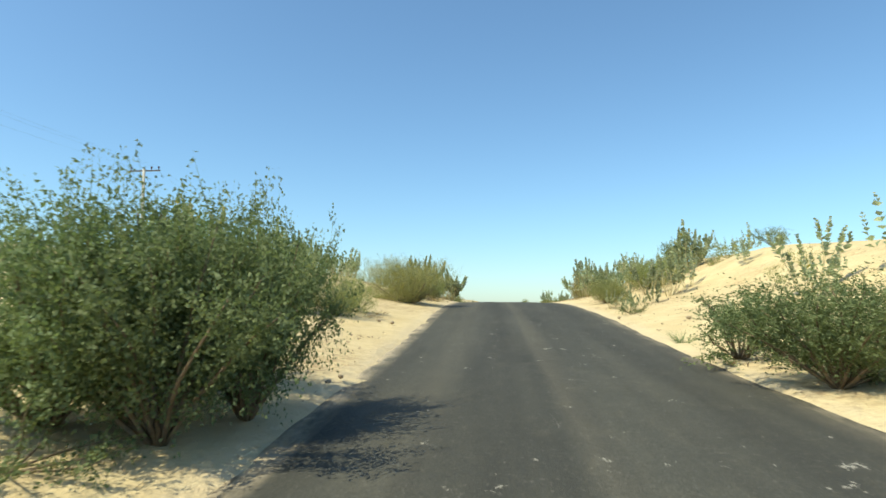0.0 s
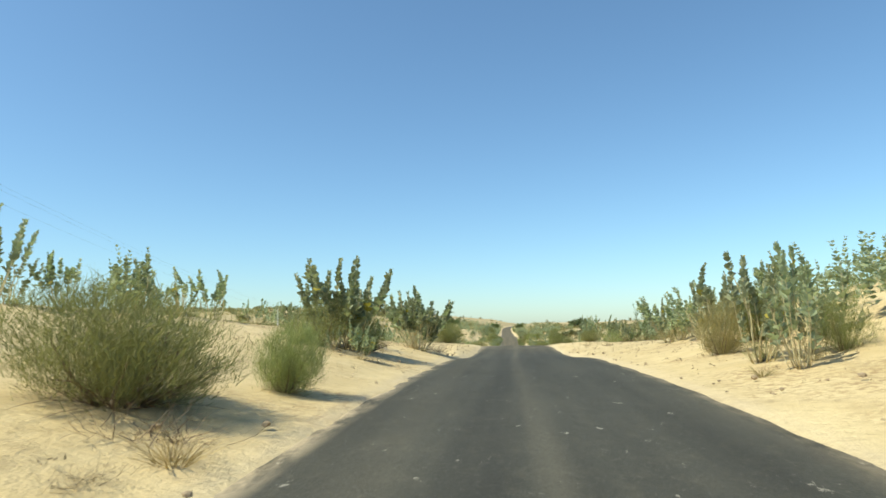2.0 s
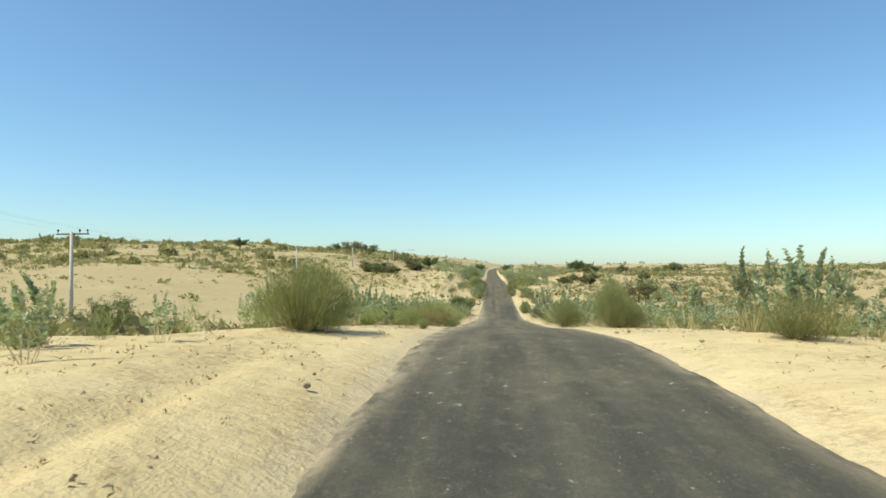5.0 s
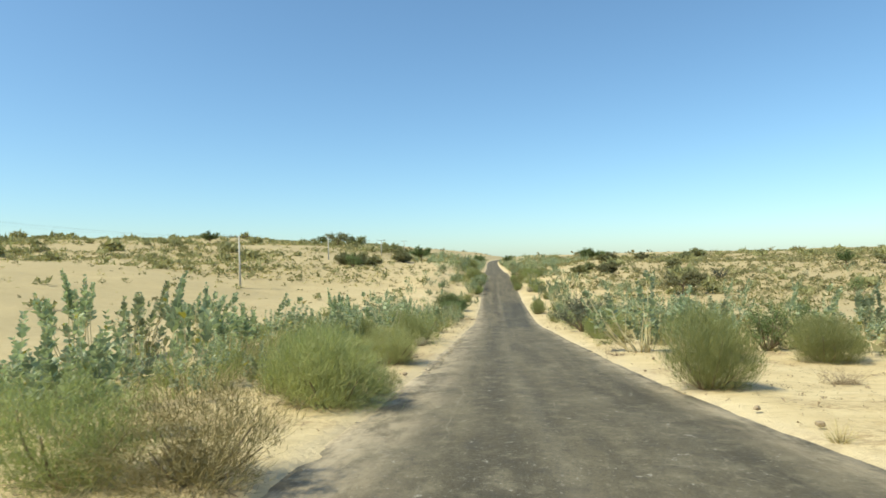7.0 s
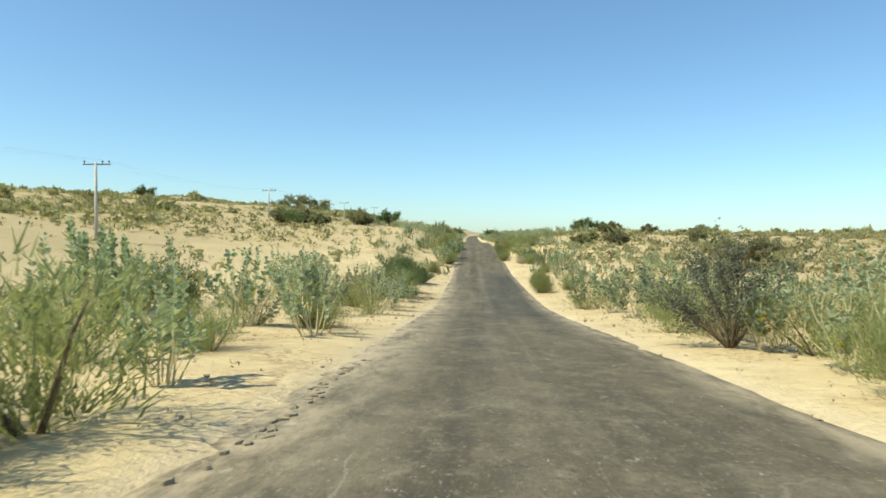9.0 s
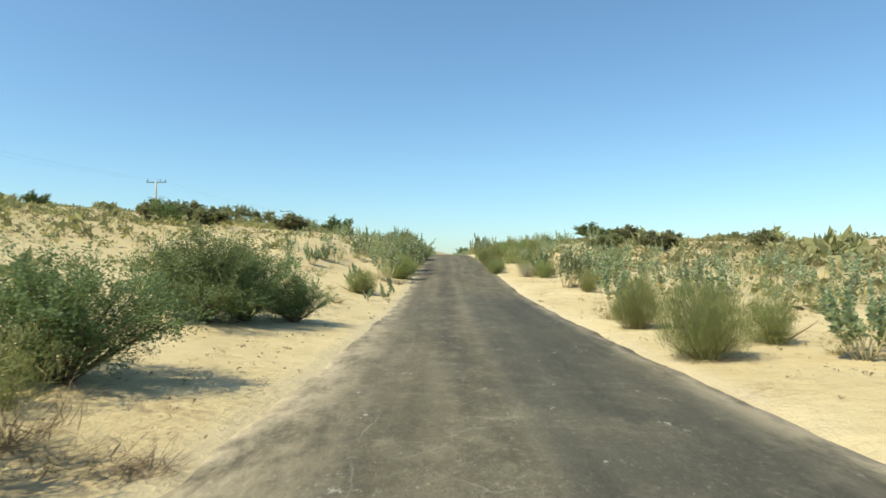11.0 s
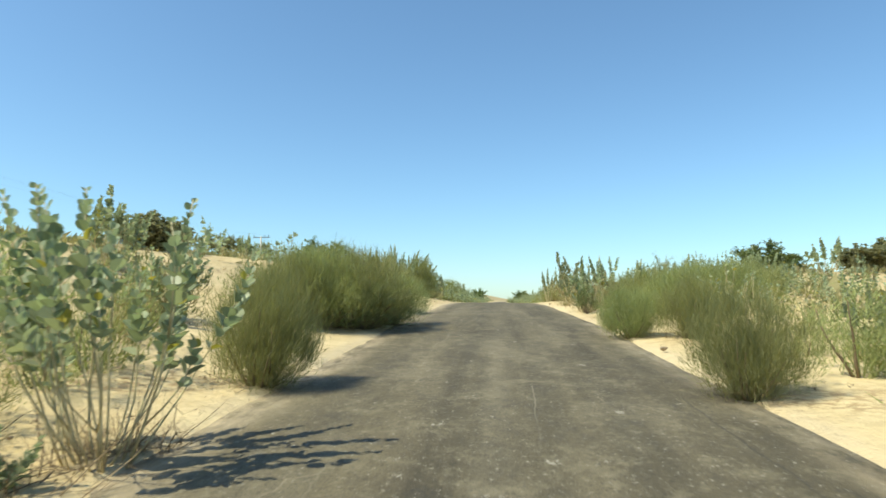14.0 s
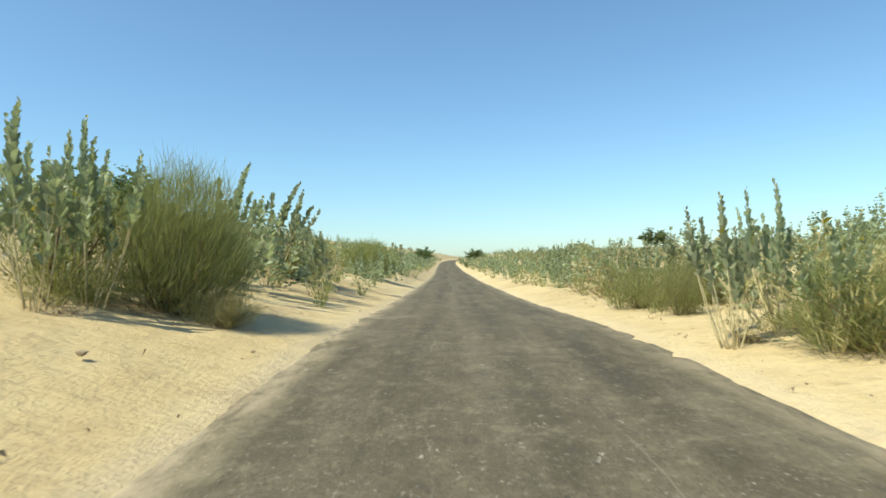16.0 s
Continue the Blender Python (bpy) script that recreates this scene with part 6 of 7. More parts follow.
THICKET_201_TO_205 = [("b", 11.1, 201.5, 0.7, 0.9), ("b", -9.1, 201.9, 0.6, 0.6), ("b", 9.7, 202.2, 0.7, 1.1), ("b", 5.6, 202.3, 1.1, 1.5), ("b", 7.8, 202.4, 1, 1.2), ("b", 5.8, 202.6, 0.7, 0.7), ("b", -8.9, 202.7, 0.8, 0.9), ("m", 13.8, 202.7, 2, 2.5), ("m", -11.5, 202.8, 1.8, 2.1), ("b", 7.6, 203.2, 0.9, 0.8), ("b", 13.3, 203.2, 0.8, 1.2), ("m", 8, 203.3, 1.6, 1.5), ("b", 10, 203.3, 0.7, 0.5), ("m", 14.3, 203.5, 1.3, 1.4), ("m", 12.2, 203.6, 1.9, 2.6), ("b", 6, 203.6, 0.9, 1.1), ("m", -12.1, 203.7, 1.4, 1.9), ("b", -6.2, 204.1, 1.1, 1.3), ("m", -9.2, 204.6, 1.6, 1.4), ("b", -6.5, 204.9, 0.7, 1), ("b", 11.1, 205, 1.1, 1.5), ("m", 12.8, 205.1, 1.5, 2.1)]
THICKET_205_TO_208 = [("m", 6.8, 205.7, 1.5, 1.7), ("m", 4.9, 205.9, 1.3, 1.1), ("m", 14.5, 205.9, 1.4, 1.4), ("m", 11.8, 206.1, 1.7, 1.4), ("m", -5.8, 206.2, 1.3, 1.6), ("m", 4.8, 206.2, 1.3, 1.2), ("m", 14.3, 206.5, 1.6, 2.2), ("m", 12.5, 206.7, 1.1, 1.6), ("b", 5.1, 206.7, 1.3, 1.5), ("m", 12.6, 206.8, 1.2, 1.2), ("m", -9.6, 207.2, 1.3, 1.4), ("b", 9.8, 207.3, 0.8, 0.7), ("b", 8.1, 207.3, 1.4, 1.7), ("b", 8.9, 207.4, 0.7, 0.9), ("m", 9, 207.9, 0.9, 1.2), ("b", 5, 207.9, 0.8, 1), ("b", 10.5, 207.9, 1.2, 1.7), ("m", 7.4, 208.1, 1.1, 0.9), ("b", 5.6, 208.1, 1.3, 1.3), ("b", 4.9, 208.2, 1.1, 1.2), ("m", 12, 208.3, 1.9, 2.4), ("b", 4.4, 208.6, 1, 1.3)]
THICKET_209_TO_213 = [("b", 10.3, 209, 1.2, 1.2), ("m", 10.1, 209.5, 1.9, 2.6), ("m", 7.7, 209.6, 1.2, 1.1), ("b", 11.6, 209.7, 1.1, 1.6), ("b", 9.9, 209.8, 1.3, 2), ("m", 5.8, 210.2, 1.4, 1.6), ("b", 5.7, 210.3, 1.2, 1.2), ("m", 12.8, 210.4, 0.9, 1), ("m", 12.7, 210.5, 1.9, 2.4), ("m", 13.3, 210.5, 1.1, 1), ("m", -6.4, 210.9, 1.2, 1.6), ("b", 7.6, 211.2, 0.6, 0.7), ("b", 5.7, 211.2, 1.3, 1.2), ("b", 9.6, 211.6, 1, 1.4), ("m", 4.6, 211.7, 1.3, 1.2), ("b", 12.7, 211.8, 0.6, 0.8), ("b", -6.7, 212.3, 0.8, 0.7), ("m", 9.5, 212.4, 1.5, 2), ("b", 6.5, 212.7, 1.1, 1.3), ("m", 10.4, 212.8, 1, 1.3), ("m", 5.6, 212.9, 1.7, 2), ("m", 13.2, 213, 1.3, 1.9)]
THICKET_213_TO_215 = [("m", -6, 213.1, 1.4, 1.5), ("b", -8, 213.2, 0.8, 0.8), ("m", 11.5, 213.2, 0.9, 1.4), ("m", 4.4, 213.2, 1.1, 1.2), ("b", 13, 213.3, 0.7, 1), ("m", -8.6, 213.4, 1.2, 1.5), ("m", 12.1, 213.4, 1.4, 1.4), ("b", 4.2, 213.8, 1.3, 1.7), ("m", 4.8, 213.9, 1.7, 1.8), ("m", 12.3, 214.1, 1.6, 1.4), ("m", 12.2, 214.2, 1.8, 2.4), ("m", 6.1, 214.2, 1.9, 1.8), ("m", 11.4, 214.4, 1.9, 2.6), ("b", 4.3, 214.6, 1.3, 1.1), ("m", -9.4, 214.7, 1.2, 1), ("m", 8.7, 215.1, 1.5, 1.2), ("m", 12.5, 215.1, 1.7, 1.4), ("m", 5.5, 215.2, 1.1, 1.5), ("b", 6.9, 215.2, 1.1, 1.5), ("d", 5.7, 215.2, 1.1, 1.1), ("m", 13.9, 215.5, 1.1, 1)]
STRETCHES = [PLANTS_4_TO_23, PLANTS_24_TO_34, PLANTS_35_TO_57, PLANTS_57_TO_80, PLANTS_82_TO_97, PLANTS_97_TO_134, PLANTS_134_TO_152, PLANTS_153_TO_166, PLANTS_167_TO_188, PLANTS_189_TO_203, PLANTS_203_TO_254, THICKET_14_TO_20, THICKET_20_TO_26, THICKET_26_TO_31, THICKET_32_TO_37, THICKET_37_TO_42, THICKET_42_TO_49, THICKET_61_TO_65, THICKET_65_TO_71, THICKET_71_TO_75, THICKET_75_TO_78, THICKET_78_TO_82, THICKET_82_TO_84, THICKET_85_TO_87, THICKET_87_TO_90, THICKET_90_TO_93, THICKET_93_TO_96, THICKET_97_TO_99, THICKET_99_TO_101, THICKET_101_TO_103, THICKET_104_TO_106, THICKET_106_TO_108, THICKET_108_TO_111, THICKET_111_TO_113, THICKET_114_TO_118, THICKET_118_TO_120, THICKET_121_TO_123, THICKET_123_TO_126, THICKET_126_TO_128, THICKET_128_TO_131, THICKET_131_TO_138, THICKET_138_TO_146, THICKET_146_TO_152, THICKET_152_TO_158, THICKET_159_TO_165, THICKET_165_TO_169, THICKET_170_TO_174, THICKET_174_TO_180, THICKET_180_TO_187, THICKET_187_TO_193, THICKET_193_TO_198, THICKET_198_TO_201, THICKET_201_TO_205, THICKET_205_TO_208, THICKET_209_TO_213, THICKET_213_TO_215]


# ---- planting ----
def extent(form):
    """The height and the usual width of a form as built."""
    v = np.concatenate([np.array([tuple(o.matrix_basis @ p.co) for p in o.data.vertices]) for o in (form, *form.children_recursive) if o.data])
    return float(np.percentile(v[:, 2], 99.5)), float(np.percentile(v[:, 0], 96) - np.percentile(v[:, 0], 4))


SIZE_OF = {}


def planted(form, x, y, high, wide, rnd, lean=7, moved=False):
    if form.name not in SIZE_OF:
        SIZE_OF[form.name] = extent(form)
    tall, broad = SIZE_OF[form.name]
    z = float(ground_z(x, y)[0])
    s = high / tall
    w = min(max(wide / broad, 0.55 * s), 1.4 * s)
    spot = (pose(x, y, z - 0.02, rnd.gauss(0, lean), rnd.gauss(0, lean), rnd.uniform(0, 360)) @ Matrix.Diagonal((w, w, s, 1)))
    if moved:
        form.matrix_basis = spot
        return form
    return copy_thing(form, spot)


FORMS = {
    "M": [tagged(milkweed(11, 12, 0.66, 0.56, 0.140, step=0.052, fork=0.35), "grey-green milkweed shrub with pale upright stems", "shrub", "milkweed along the road"),
          tagged(milkweed(12, 14, 0.80, 0.62, 0.140, step=0.052, fork=0.45), "dense leafy milkweed shrub on sand", "shrub", "milkweed along the road"),
          tagged(milkweed(13, 10, 0.50, 0.50, 0.148, step=0.050, fork=0.25), "tall spiky milkweed shrub with bare pale lower stems", "shrub", "milkweed along the road"),
          tagged(milkweed(14, 13, 0.85, 0.58, 0.138, step=0.052, fork=0.4), "spreading milkweed shrub with round grey-green leaves", "shrub", "milkweed along the road"),
          tagged(milkweed(15, 12, 0.80, 0.52, 0.130, True, fork=0.35), "half-bare milkweed shrub with dry pale stems", "shrub", "milkweed along the road")],
    "B": [tagged(broom(21, 300, 1.0, None, "broom_bush", 25, 0.80, 6, 60), "feathery olive-green broom bush on sand", "bush", "broom bushes"),
          tagged(broom(22, 310, 1.25, None, "broom_bush", 25, 0.80, 6, 60), "wide fine-stemmed green broom bush", "bush", "broom bushes"),
          tagged(broom(23, 270, 0.8, None, "broom_bush", 25, 0.80, 6, 40), "upright yellow-green broom bush with fine shoots", "bush", "broom bushes"),
          tagged(broom(25, 560, 1.05, None, "broom_bush", 30, 0.60, 10, 110), "tall dense olive-green broom bush", "bush", "broom bushes")],
    "P": [tagged(broom(27, 520, 1.1, BROOM_PALE, "broom_bush", 30, 0.62, 9, 130), "pale olive broom bush with dry twigs at its foot", "bush", "broom bushes")],
    "Y": [tagged(broom(24, 380, 1.1, BROOM_DRY, "broom_bush", 26, 0.8, 6, 90), "half-dry yellow-brown broom bush", "bush", "broom bushes")],
    "L": [tagged(milkweed(17, 18, 0.95, 0.80, 0.135, step=0.05, fork=0.6), "round dense milkweed shrub with broad grey-green leaves", "shrub", "milkweed along the road"),
          tagged(milkweed(18, 17, 0.80, 0.76, 0.14, step=0.05, fork=0.6), "full leafy milkweed shrub with pale stems at its foot", "shrub", "milkweed along the road")],
    "D": [tagged(thorn_bush(31, 14, 1.0, None, 0.042, leaves=24), "dark green leafy thorn bush", "bush", "thorn bushes"),
          tagged(thorn_bush(32, 14, 0.8, GREY_LEAF, 0.042, leaves=24), "dull grey-green thorn bush", "bush", "thorn bushes"),
          tagged(thorn_bush(33, 15, 1.1, None, 0.042, leaves=24), "rounded dense green thorn bush", "bush", "thorn bushes")],
    "A": [tagged(thorn_bush(41, 9, 0.35), "low sprawling green thorn bush at the roadside", "bush", "thorn bushes")],
    "W": [tagged(dead_brush(51), "brown heap of dead brushwood on sand", "brushwood", "dead brushwood"), tagged(dead_brush(52, 110), "dry brown leafless brush on sand", "brushwood", "dead brushwood")],
    "G": [tagged(tuft(61), "tuft of dry straw-coloured grass", "grass", "grass tufts"), tagged(tuft(62, 80, BROOM_DRY), "tuft of dull green-brown grass", "grass", "grass tufts")],
    "H": [tagged(tuft(71, 90, ACACIA, "roadside_herb", 0.4), "small dark green herb beside the road", "herb", "herbs")],
    "S": [tagged(milkweed(81, 7, 1.1, 0.75, 0.16, False, "milkweed_seedling"), "low young milkweed with large round leaves", "shrub", "young milkweed")],
}
FILL = {"M": [tagged(milkweed(101 + k, 8 + k, 0.5 + 0.08 * k, 0.64, 0.135, k == 3, "milkweed_shrub", True, 0.07, fork=0.4), "grey-green milkweed shrub in a thicket", "shrub", "milkweed along the road") for k in range(4)],
        "B": [tagged(broom(111, 90, 1.0, None, "broom_bush", 15, 1.8, 2), "olive-green broom bush in a thicket", "bush", "broom bushes"),
              tagged(broom(112, 94, 1.2, None, "broom_bush", 15, 1.8, 2), "spreading yellow-green broom bush in a thicket", "bush", "broom bushes"),
              tagged(broom(113, 82, 1.1, BROOM_DRY, "broom_bush", 14, 1.8, 2), "yellow-brown dry broom bush in a thicket", "bush", "broom bushes")],
        "D": FORMS["D"] + FORMS["A"]}
HERO = tagged(thorn_bush(120, 32, 0.9, MESQUITE, 0.030, "thorn_bush", 30, 30, low=0.2, reach=(1.2, 1.45)), "large dense green thorn bush overhanging the road edge", "bush", "thorn bushes")
FORMS["K"] = [HERO]
FORMS["T"] = [tagged(thorn_bush(34, 17, 1.0, ASH_LEAF, 0.042, leaves=26), "dark ash-grey thorn bush at the roadside", "bush", "thorn bushes")]
FORMS["N"] = [tagged(milkweed(19, 22, 1.05, 0.42, 0.120, True, step=0.045, fork=0.5, thick=0.008), "half-bare milkweed shrub with many thin pale stems", "shrub", "milkweed along the road")]
FORMS["Q"] = [tagged(broom(28, 260, 0.9, HUSK, "dry_shrub", 26, 0.7, 6, 60), "small pale grey dried-up shrub on sand", "shrub", "dried shrubs")]
FARTHER = {"M": [[], []], "B": [[], []]}


def joined_copy(form, m, heap):
    """Adds the form's crown, moved by m, to a heap of vertices and faces."""
    me = max((o.data for o in form.children if o.data), key=lambda d: len(d.vertices))
    v = np.array([tuple(p.co) for p in me.vertices])
    k = sum(len(a) for a in heap[0])
    heap[0].append(v @ np.array(m.to_3x3()).T + np.array(m.translation))
    heap[1] += [tuple(k + i for i in p.vertices) for p in me.polygons]


FAR_M = [milkweed(201 + k, 8, 0.6, 0.72, 0.17, False, "milkweed_shrub", True, 0.11, True, fork=0.3) for k in range(2)]
FAR_B = [broom(211 + k, 44, 1.1, None, "broom_bush", 11, 2.9, 0) for k in range(2)]


def join_plant(kind, x, y, high):
    s, w = high / (1.8 if kind == "M" else 1.15), high * rnd.uniform(0.8, 1.3) / 1.4
    m = pose(x, y, float(ground_z(x, y)[0]) - 0.03, 0, 0, rnd.uniform(0, 360)) @ Matrix.Diagonal((w, w, s, 1))
    joined_copy(rnd.choice(FAR_M if kind == "M" else FAR_B), m, FARTHER[kind])


# the shrubs that stand nearest the road have leaves that can be told apart
single = Soup()
single.leaf(Vector((0, 0, 0)), Vector((1, 0, 0)), Vector((0, 0, 1)), 1.0, 0.95, False, True)
LEAF = single.make("leaf", MILK_LEAF)
LEAF_MESH = LEAF.data
bpy.data.objects.remove(LEAF)
NEAREST = [(-4.2, 39.0), (-3.0, 45.2), (-3.2, 157.0), (-2.4, 163.7), (-2.3, 169.1)]
rnd = random.Random(5)
for stretch in STRETCHES:
    for kind, x, y, high, wide in stretch:
        off = max(ROAD_LEFT - (x - float(road_x(y))), x - float(road_x(y)) - ROAD_RIGHT)
        if kind in "mb" and off > (3.6 if kind == "b" else 4.8):
            join_plant(kind.upper(), x, y, high)
            continue
        if kind.islower():
            planted(rnd.choice(FILL[kind.upper()]), x, y, high, wide, rnd)
            continue
        if kind in "ML" and any(abs(x - a) + abs(y - b) < 0.3 for a, b in NEAREST):
            full = kind == "L"
            if full:
                shrub = milkweed(int(y * 10), 19, 0.95, 0.62, 0.125, step=0.040, loose=LEAF_MESH, fork=0.45, thick=0.010, least=0.55)
            else:
                shrub = milkweed(int(y * 10), 20, 0.9, 0.52, 0.106, step=0.058, loose=LEAF_MESH, fork=0.3, thick=0.0085, least=0.68)
            planted(tagged(shrub, "tall roadside milkweed shrub with broad grey-green leaves", "shrub", "milkweed along the road"), x, y, high, wide, rnd, 3, True)
            continue
        n = rnd.randrange(len(FORMS[kind]))
        if kind == "M" and wide < 0.55 * high:
            n = 2
        if kind == "B":
            n = 3 if high > 1.15 or (off < 1.3 and high > 0.7) else rnd.randrange(3)
        planted(FORMS[kind][n], x, y, high, wide, rnd)
        # a smaller neighbour of the same thicket, farther from the road
        if kind in "MLBPD" and rnd.random() < 0.75:
            away = -1 if x < road_x(y) else 1
            nx, ny, nh = x + away * rnd.uniform(0.2, 0.9), y + rnd.uniform(0.5, 1.5), high * rnd.uniform(0.5, 0.85)
            other = rnd.choice("MMB" if kind in "ML" else "BBM")
            planted(rnd.choice(FILL[other]), nx, ny, nh, nh * rnd.uniform(0.9, 1.4), rnd)
        if kind == "M" and high > 0.9 and rnd.random() < 0.7:
            planted(rnd.choice(FILL["B"]), x + rnd.uniform(-0.1, 0.5) * (-1 if x < road_x(y) else 1), y + rnd.uniform(0.0, 0.6), high * rnd.uniform(0.18, 0.36), high * rnd.uniform(0.7, 1.2), rnd)
        if kind in "ML" and rnd.random() < 0.75:
            planted(rnd.choice(FORMS["W"]), x + rnd.uniform(0.0, 0.4), y + rnd.uniform(0.0, 0.4), rnd.uniform(0.08, 0.2), high * rnd.uniform(0.5, 0.9), rnd)

# thickets farther on: side, from y, to y, from and to metres off the road, milkweed, broom, thorn
THICKETS_BEYOND = [(-1, 206, 300, 0.9, 4.5, 60, 30, 1), (1, 206, 300, 0.9, 4.5, 55, 34, 1), (-1, 208, 330, 3, 18, 75, 60, 2), (1, 208, 330, 3, 18, 70, 60, 2), (-1, 300, 420, 0.8, 7, 45, 45, 3), (1, 300, 420, 0.8, 7, 45, 45, 3), (-1, 330, 420, 4, 24, 30, 40, 1), (1, 330, 420, 4, 24, 30, 40, 1)]
for side, y0, y1, d0, d1, milk, brooms, thorns in THICKETS_BEYOND:
    for kind in "M" * milk + "B" * brooms + "D" * thorns:
        y, d = rnd.uniform(y0, y1), rnd.uniform(d0, d1)
        x = float(road_x(y)) + (ROAD_LEFT - d if side < 0 else ROAD_RIGHT + d)
        high = {"M": rnd.uniform(1.2, 2.6 if side < 0 else 2.2), "B": rnd.uniform(0.8, 1.7), "D": rnd.uniform(0.9, 1.8)}[kind]
        if kind == "D":
            planted(rnd.choice(FILL[kind]), x, y, high, high * rnd.uniform(0.8, 1.5), rnd)
        else:
            join_plant(kind, x, y, high)
for kind, name, mat, label in (("M", "milkweed_thicket", MILK_LEAF, "distant thicket of grey-green milkweed"), ("B", "broom_thicket", BROOM, "distant thicket of olive-green broom")):
    tagged(mesh_object(name, np.concatenate(FARTHER[kind][0]).tolist(), FARTHER[kind][1], mat), label, "thicket", kind="stuff")
for form in FAR_M + FAR_B:
    for o in (*form.children_recursive, form):
        bpy.data.objects.remove(o)

# trees and large bushes that stand out on the dunes
TREE = tagged(thorn_bush(91, 18, 0.75, None, 0.085, "thorn_tree", 22, 22, True), "dark green bushy desert tree on a dune", "tree", "desert trees")
UMBRELLA = tagged(thorn_bush(92, 16, 0.28, GREY_LEAF, 0.085, "umbrella_tree", 20, 18, True), "flat-topped grey-green thorn tree on a dune", "tree", "desert trees")
BIGBUSH = tagged(thorn_bush(93, 22, 0.9, GREY_LEAF, 0.125, "large_bush", 26, 24), "large dense grey-green bush on a dune", "bush", "large bushes")
for form, x, y, high, wide in [
        (TREE, -17.5, 226, 3.5, 4.6), (TREE, 19.6, 214.0, 2.7, 3.2), (TREE, 23.5, 219.0, 2.1, 3.4), (TREE, -78, 244, 3.3, 6.0), (TREE, -62, 300, 3, 6), (TREE, -6.6, 341, 3.4, 3.6), (TREE, 5.6, 343, 3.0, 4.0),
        (UMBRELLA, 20.5, 147.9, 2.76, 4.35), (UMBRELLA, -49, 271, 4.2, 6.5), (UMBRELLA, -44, 275, 3.6, 6.0), (UMBRELLA, -30, 258, 3.6, 5.0), (BIGBUSH, -24.7, 244, 2.4, 4.4), (TREE, 30.8, 291, 3.4, 4.2), (BIGBUSH, 17.6, 179, 1.5, 2.4), (BIGBUSH, 13.6, 181.5, 1.3, 2.0),
        (BIGBUSH, -24.8, 178.5, 1.75, 3.8), (BIGBUSH, -22.4, 179.2, 1.85, 4.0), (BIGBUSH, -20.1, 178.0, 1.5, 3.4),
        (BIGBUSH, 16.0, 187.0, 1.3, 2.4), (BIGBUSH, 20.5, 190.0, 1.1, 2.2), (BIGBUSH, 40, 213, 1.7, 4.0), (BIGBUSH, 55, 255, 2.6, 6.0), (BIGBUSH, -17.5, 196, 1.8, 3.0), (BIGBUSH, 31, 214, 1.8, 2), (BIGBUSH, 22, 204, 1.8, 3.0)]:
    planted(form, x, y, high, wide, rnd, 3)

# the first-built forms stand among the others, out on the open ground
spot = 0
for forms in [*FORMS.values(), FILL["M"], FILL["B"], [TREE, UMBRELLA, BIGBUSH]]:
    for form in forms:
        x, y = 30 + 5.5 * (spot % 6), 120 + 11 * (spot // 6)
        form.matrix_basis = pose(x, y, float(ground_z(x, y)[0]), 0, 0, 37 * spot)
        spot += 1


# ---- far scrub on the dunes: too many to count ----
def scatter(name, count, seed, mat, box, clear, size, label, thin=0.19, n=16):
    g = np.random.default_rng(seed)
    x, y = g.uniform(box[0], box[1], count * 3), g.uniform(box[2], box[3], count * 3)
    u = x - road_x(y)
    d = np.maximum(ROAD_LEFT - u, u - ROAD_RIGHT)
    thick = ripple(x, y, 14.0, 11.0) + 0.8 * ripple(x, y, 45.0, 12.0)
    open_field = (u < -14) & (y > 95) & (y < 152) & (u > -58)
    keep = np.nonzero((d > clear) & (thick + g.uniform(-0.7, 0.7, len(x)) > 0.0) & ~(open_field & (g.random(len(x)) < 0.9)))[0][:count]
    x, y = x[keep], y[keep]
    z = ground_z(x, y)
    r = size[0] + (size[1] - size[0]) * g.random(len(x)) ** 2.2
    dirs = g.normal(size=(len(x), n, 3))
    dirs /= np.linalg.norm(dirs, axis=-1, keepdims=True)
    rad = g.random((len(x), n, 1)) ** 0.4
    c = dirs * rad * r[:, None, None]
    c[..., 2] = np.abs(c[..., 2]) * 0.75
    c += np.stack([x, y, z], -1)[:, None]
    a = g.normal(size=c.shape) * r[:, None, None] * 0.25
    b = g.normal(size=c.shape) * r[:, None, None] * thin
    a[..., 2] = np.abs(a[..., 2]) + 0.1 * r[:, None]
    v = np.stack([c - b, c + a, c + b], 2).reshape(-1, 3)
    me = bpy.data.meshes.new(name)
    me.vertices.add(len(v))
    me.vertices.foreach_set("co", v.ravel())
    me.loops.add(len(v))
    me.loops.foreach_set("vertex_index", np.arange(len(v)))
    me.polygons.add(len(v) // 3)
    me.polygons.foreach_set("loop_start", np.arange(0, len(v), 3))
    me.materials.append(mat)
    me.update(calc_edges=True)
    return tagged(new(name, me), label, "scrub", kind="stuff")


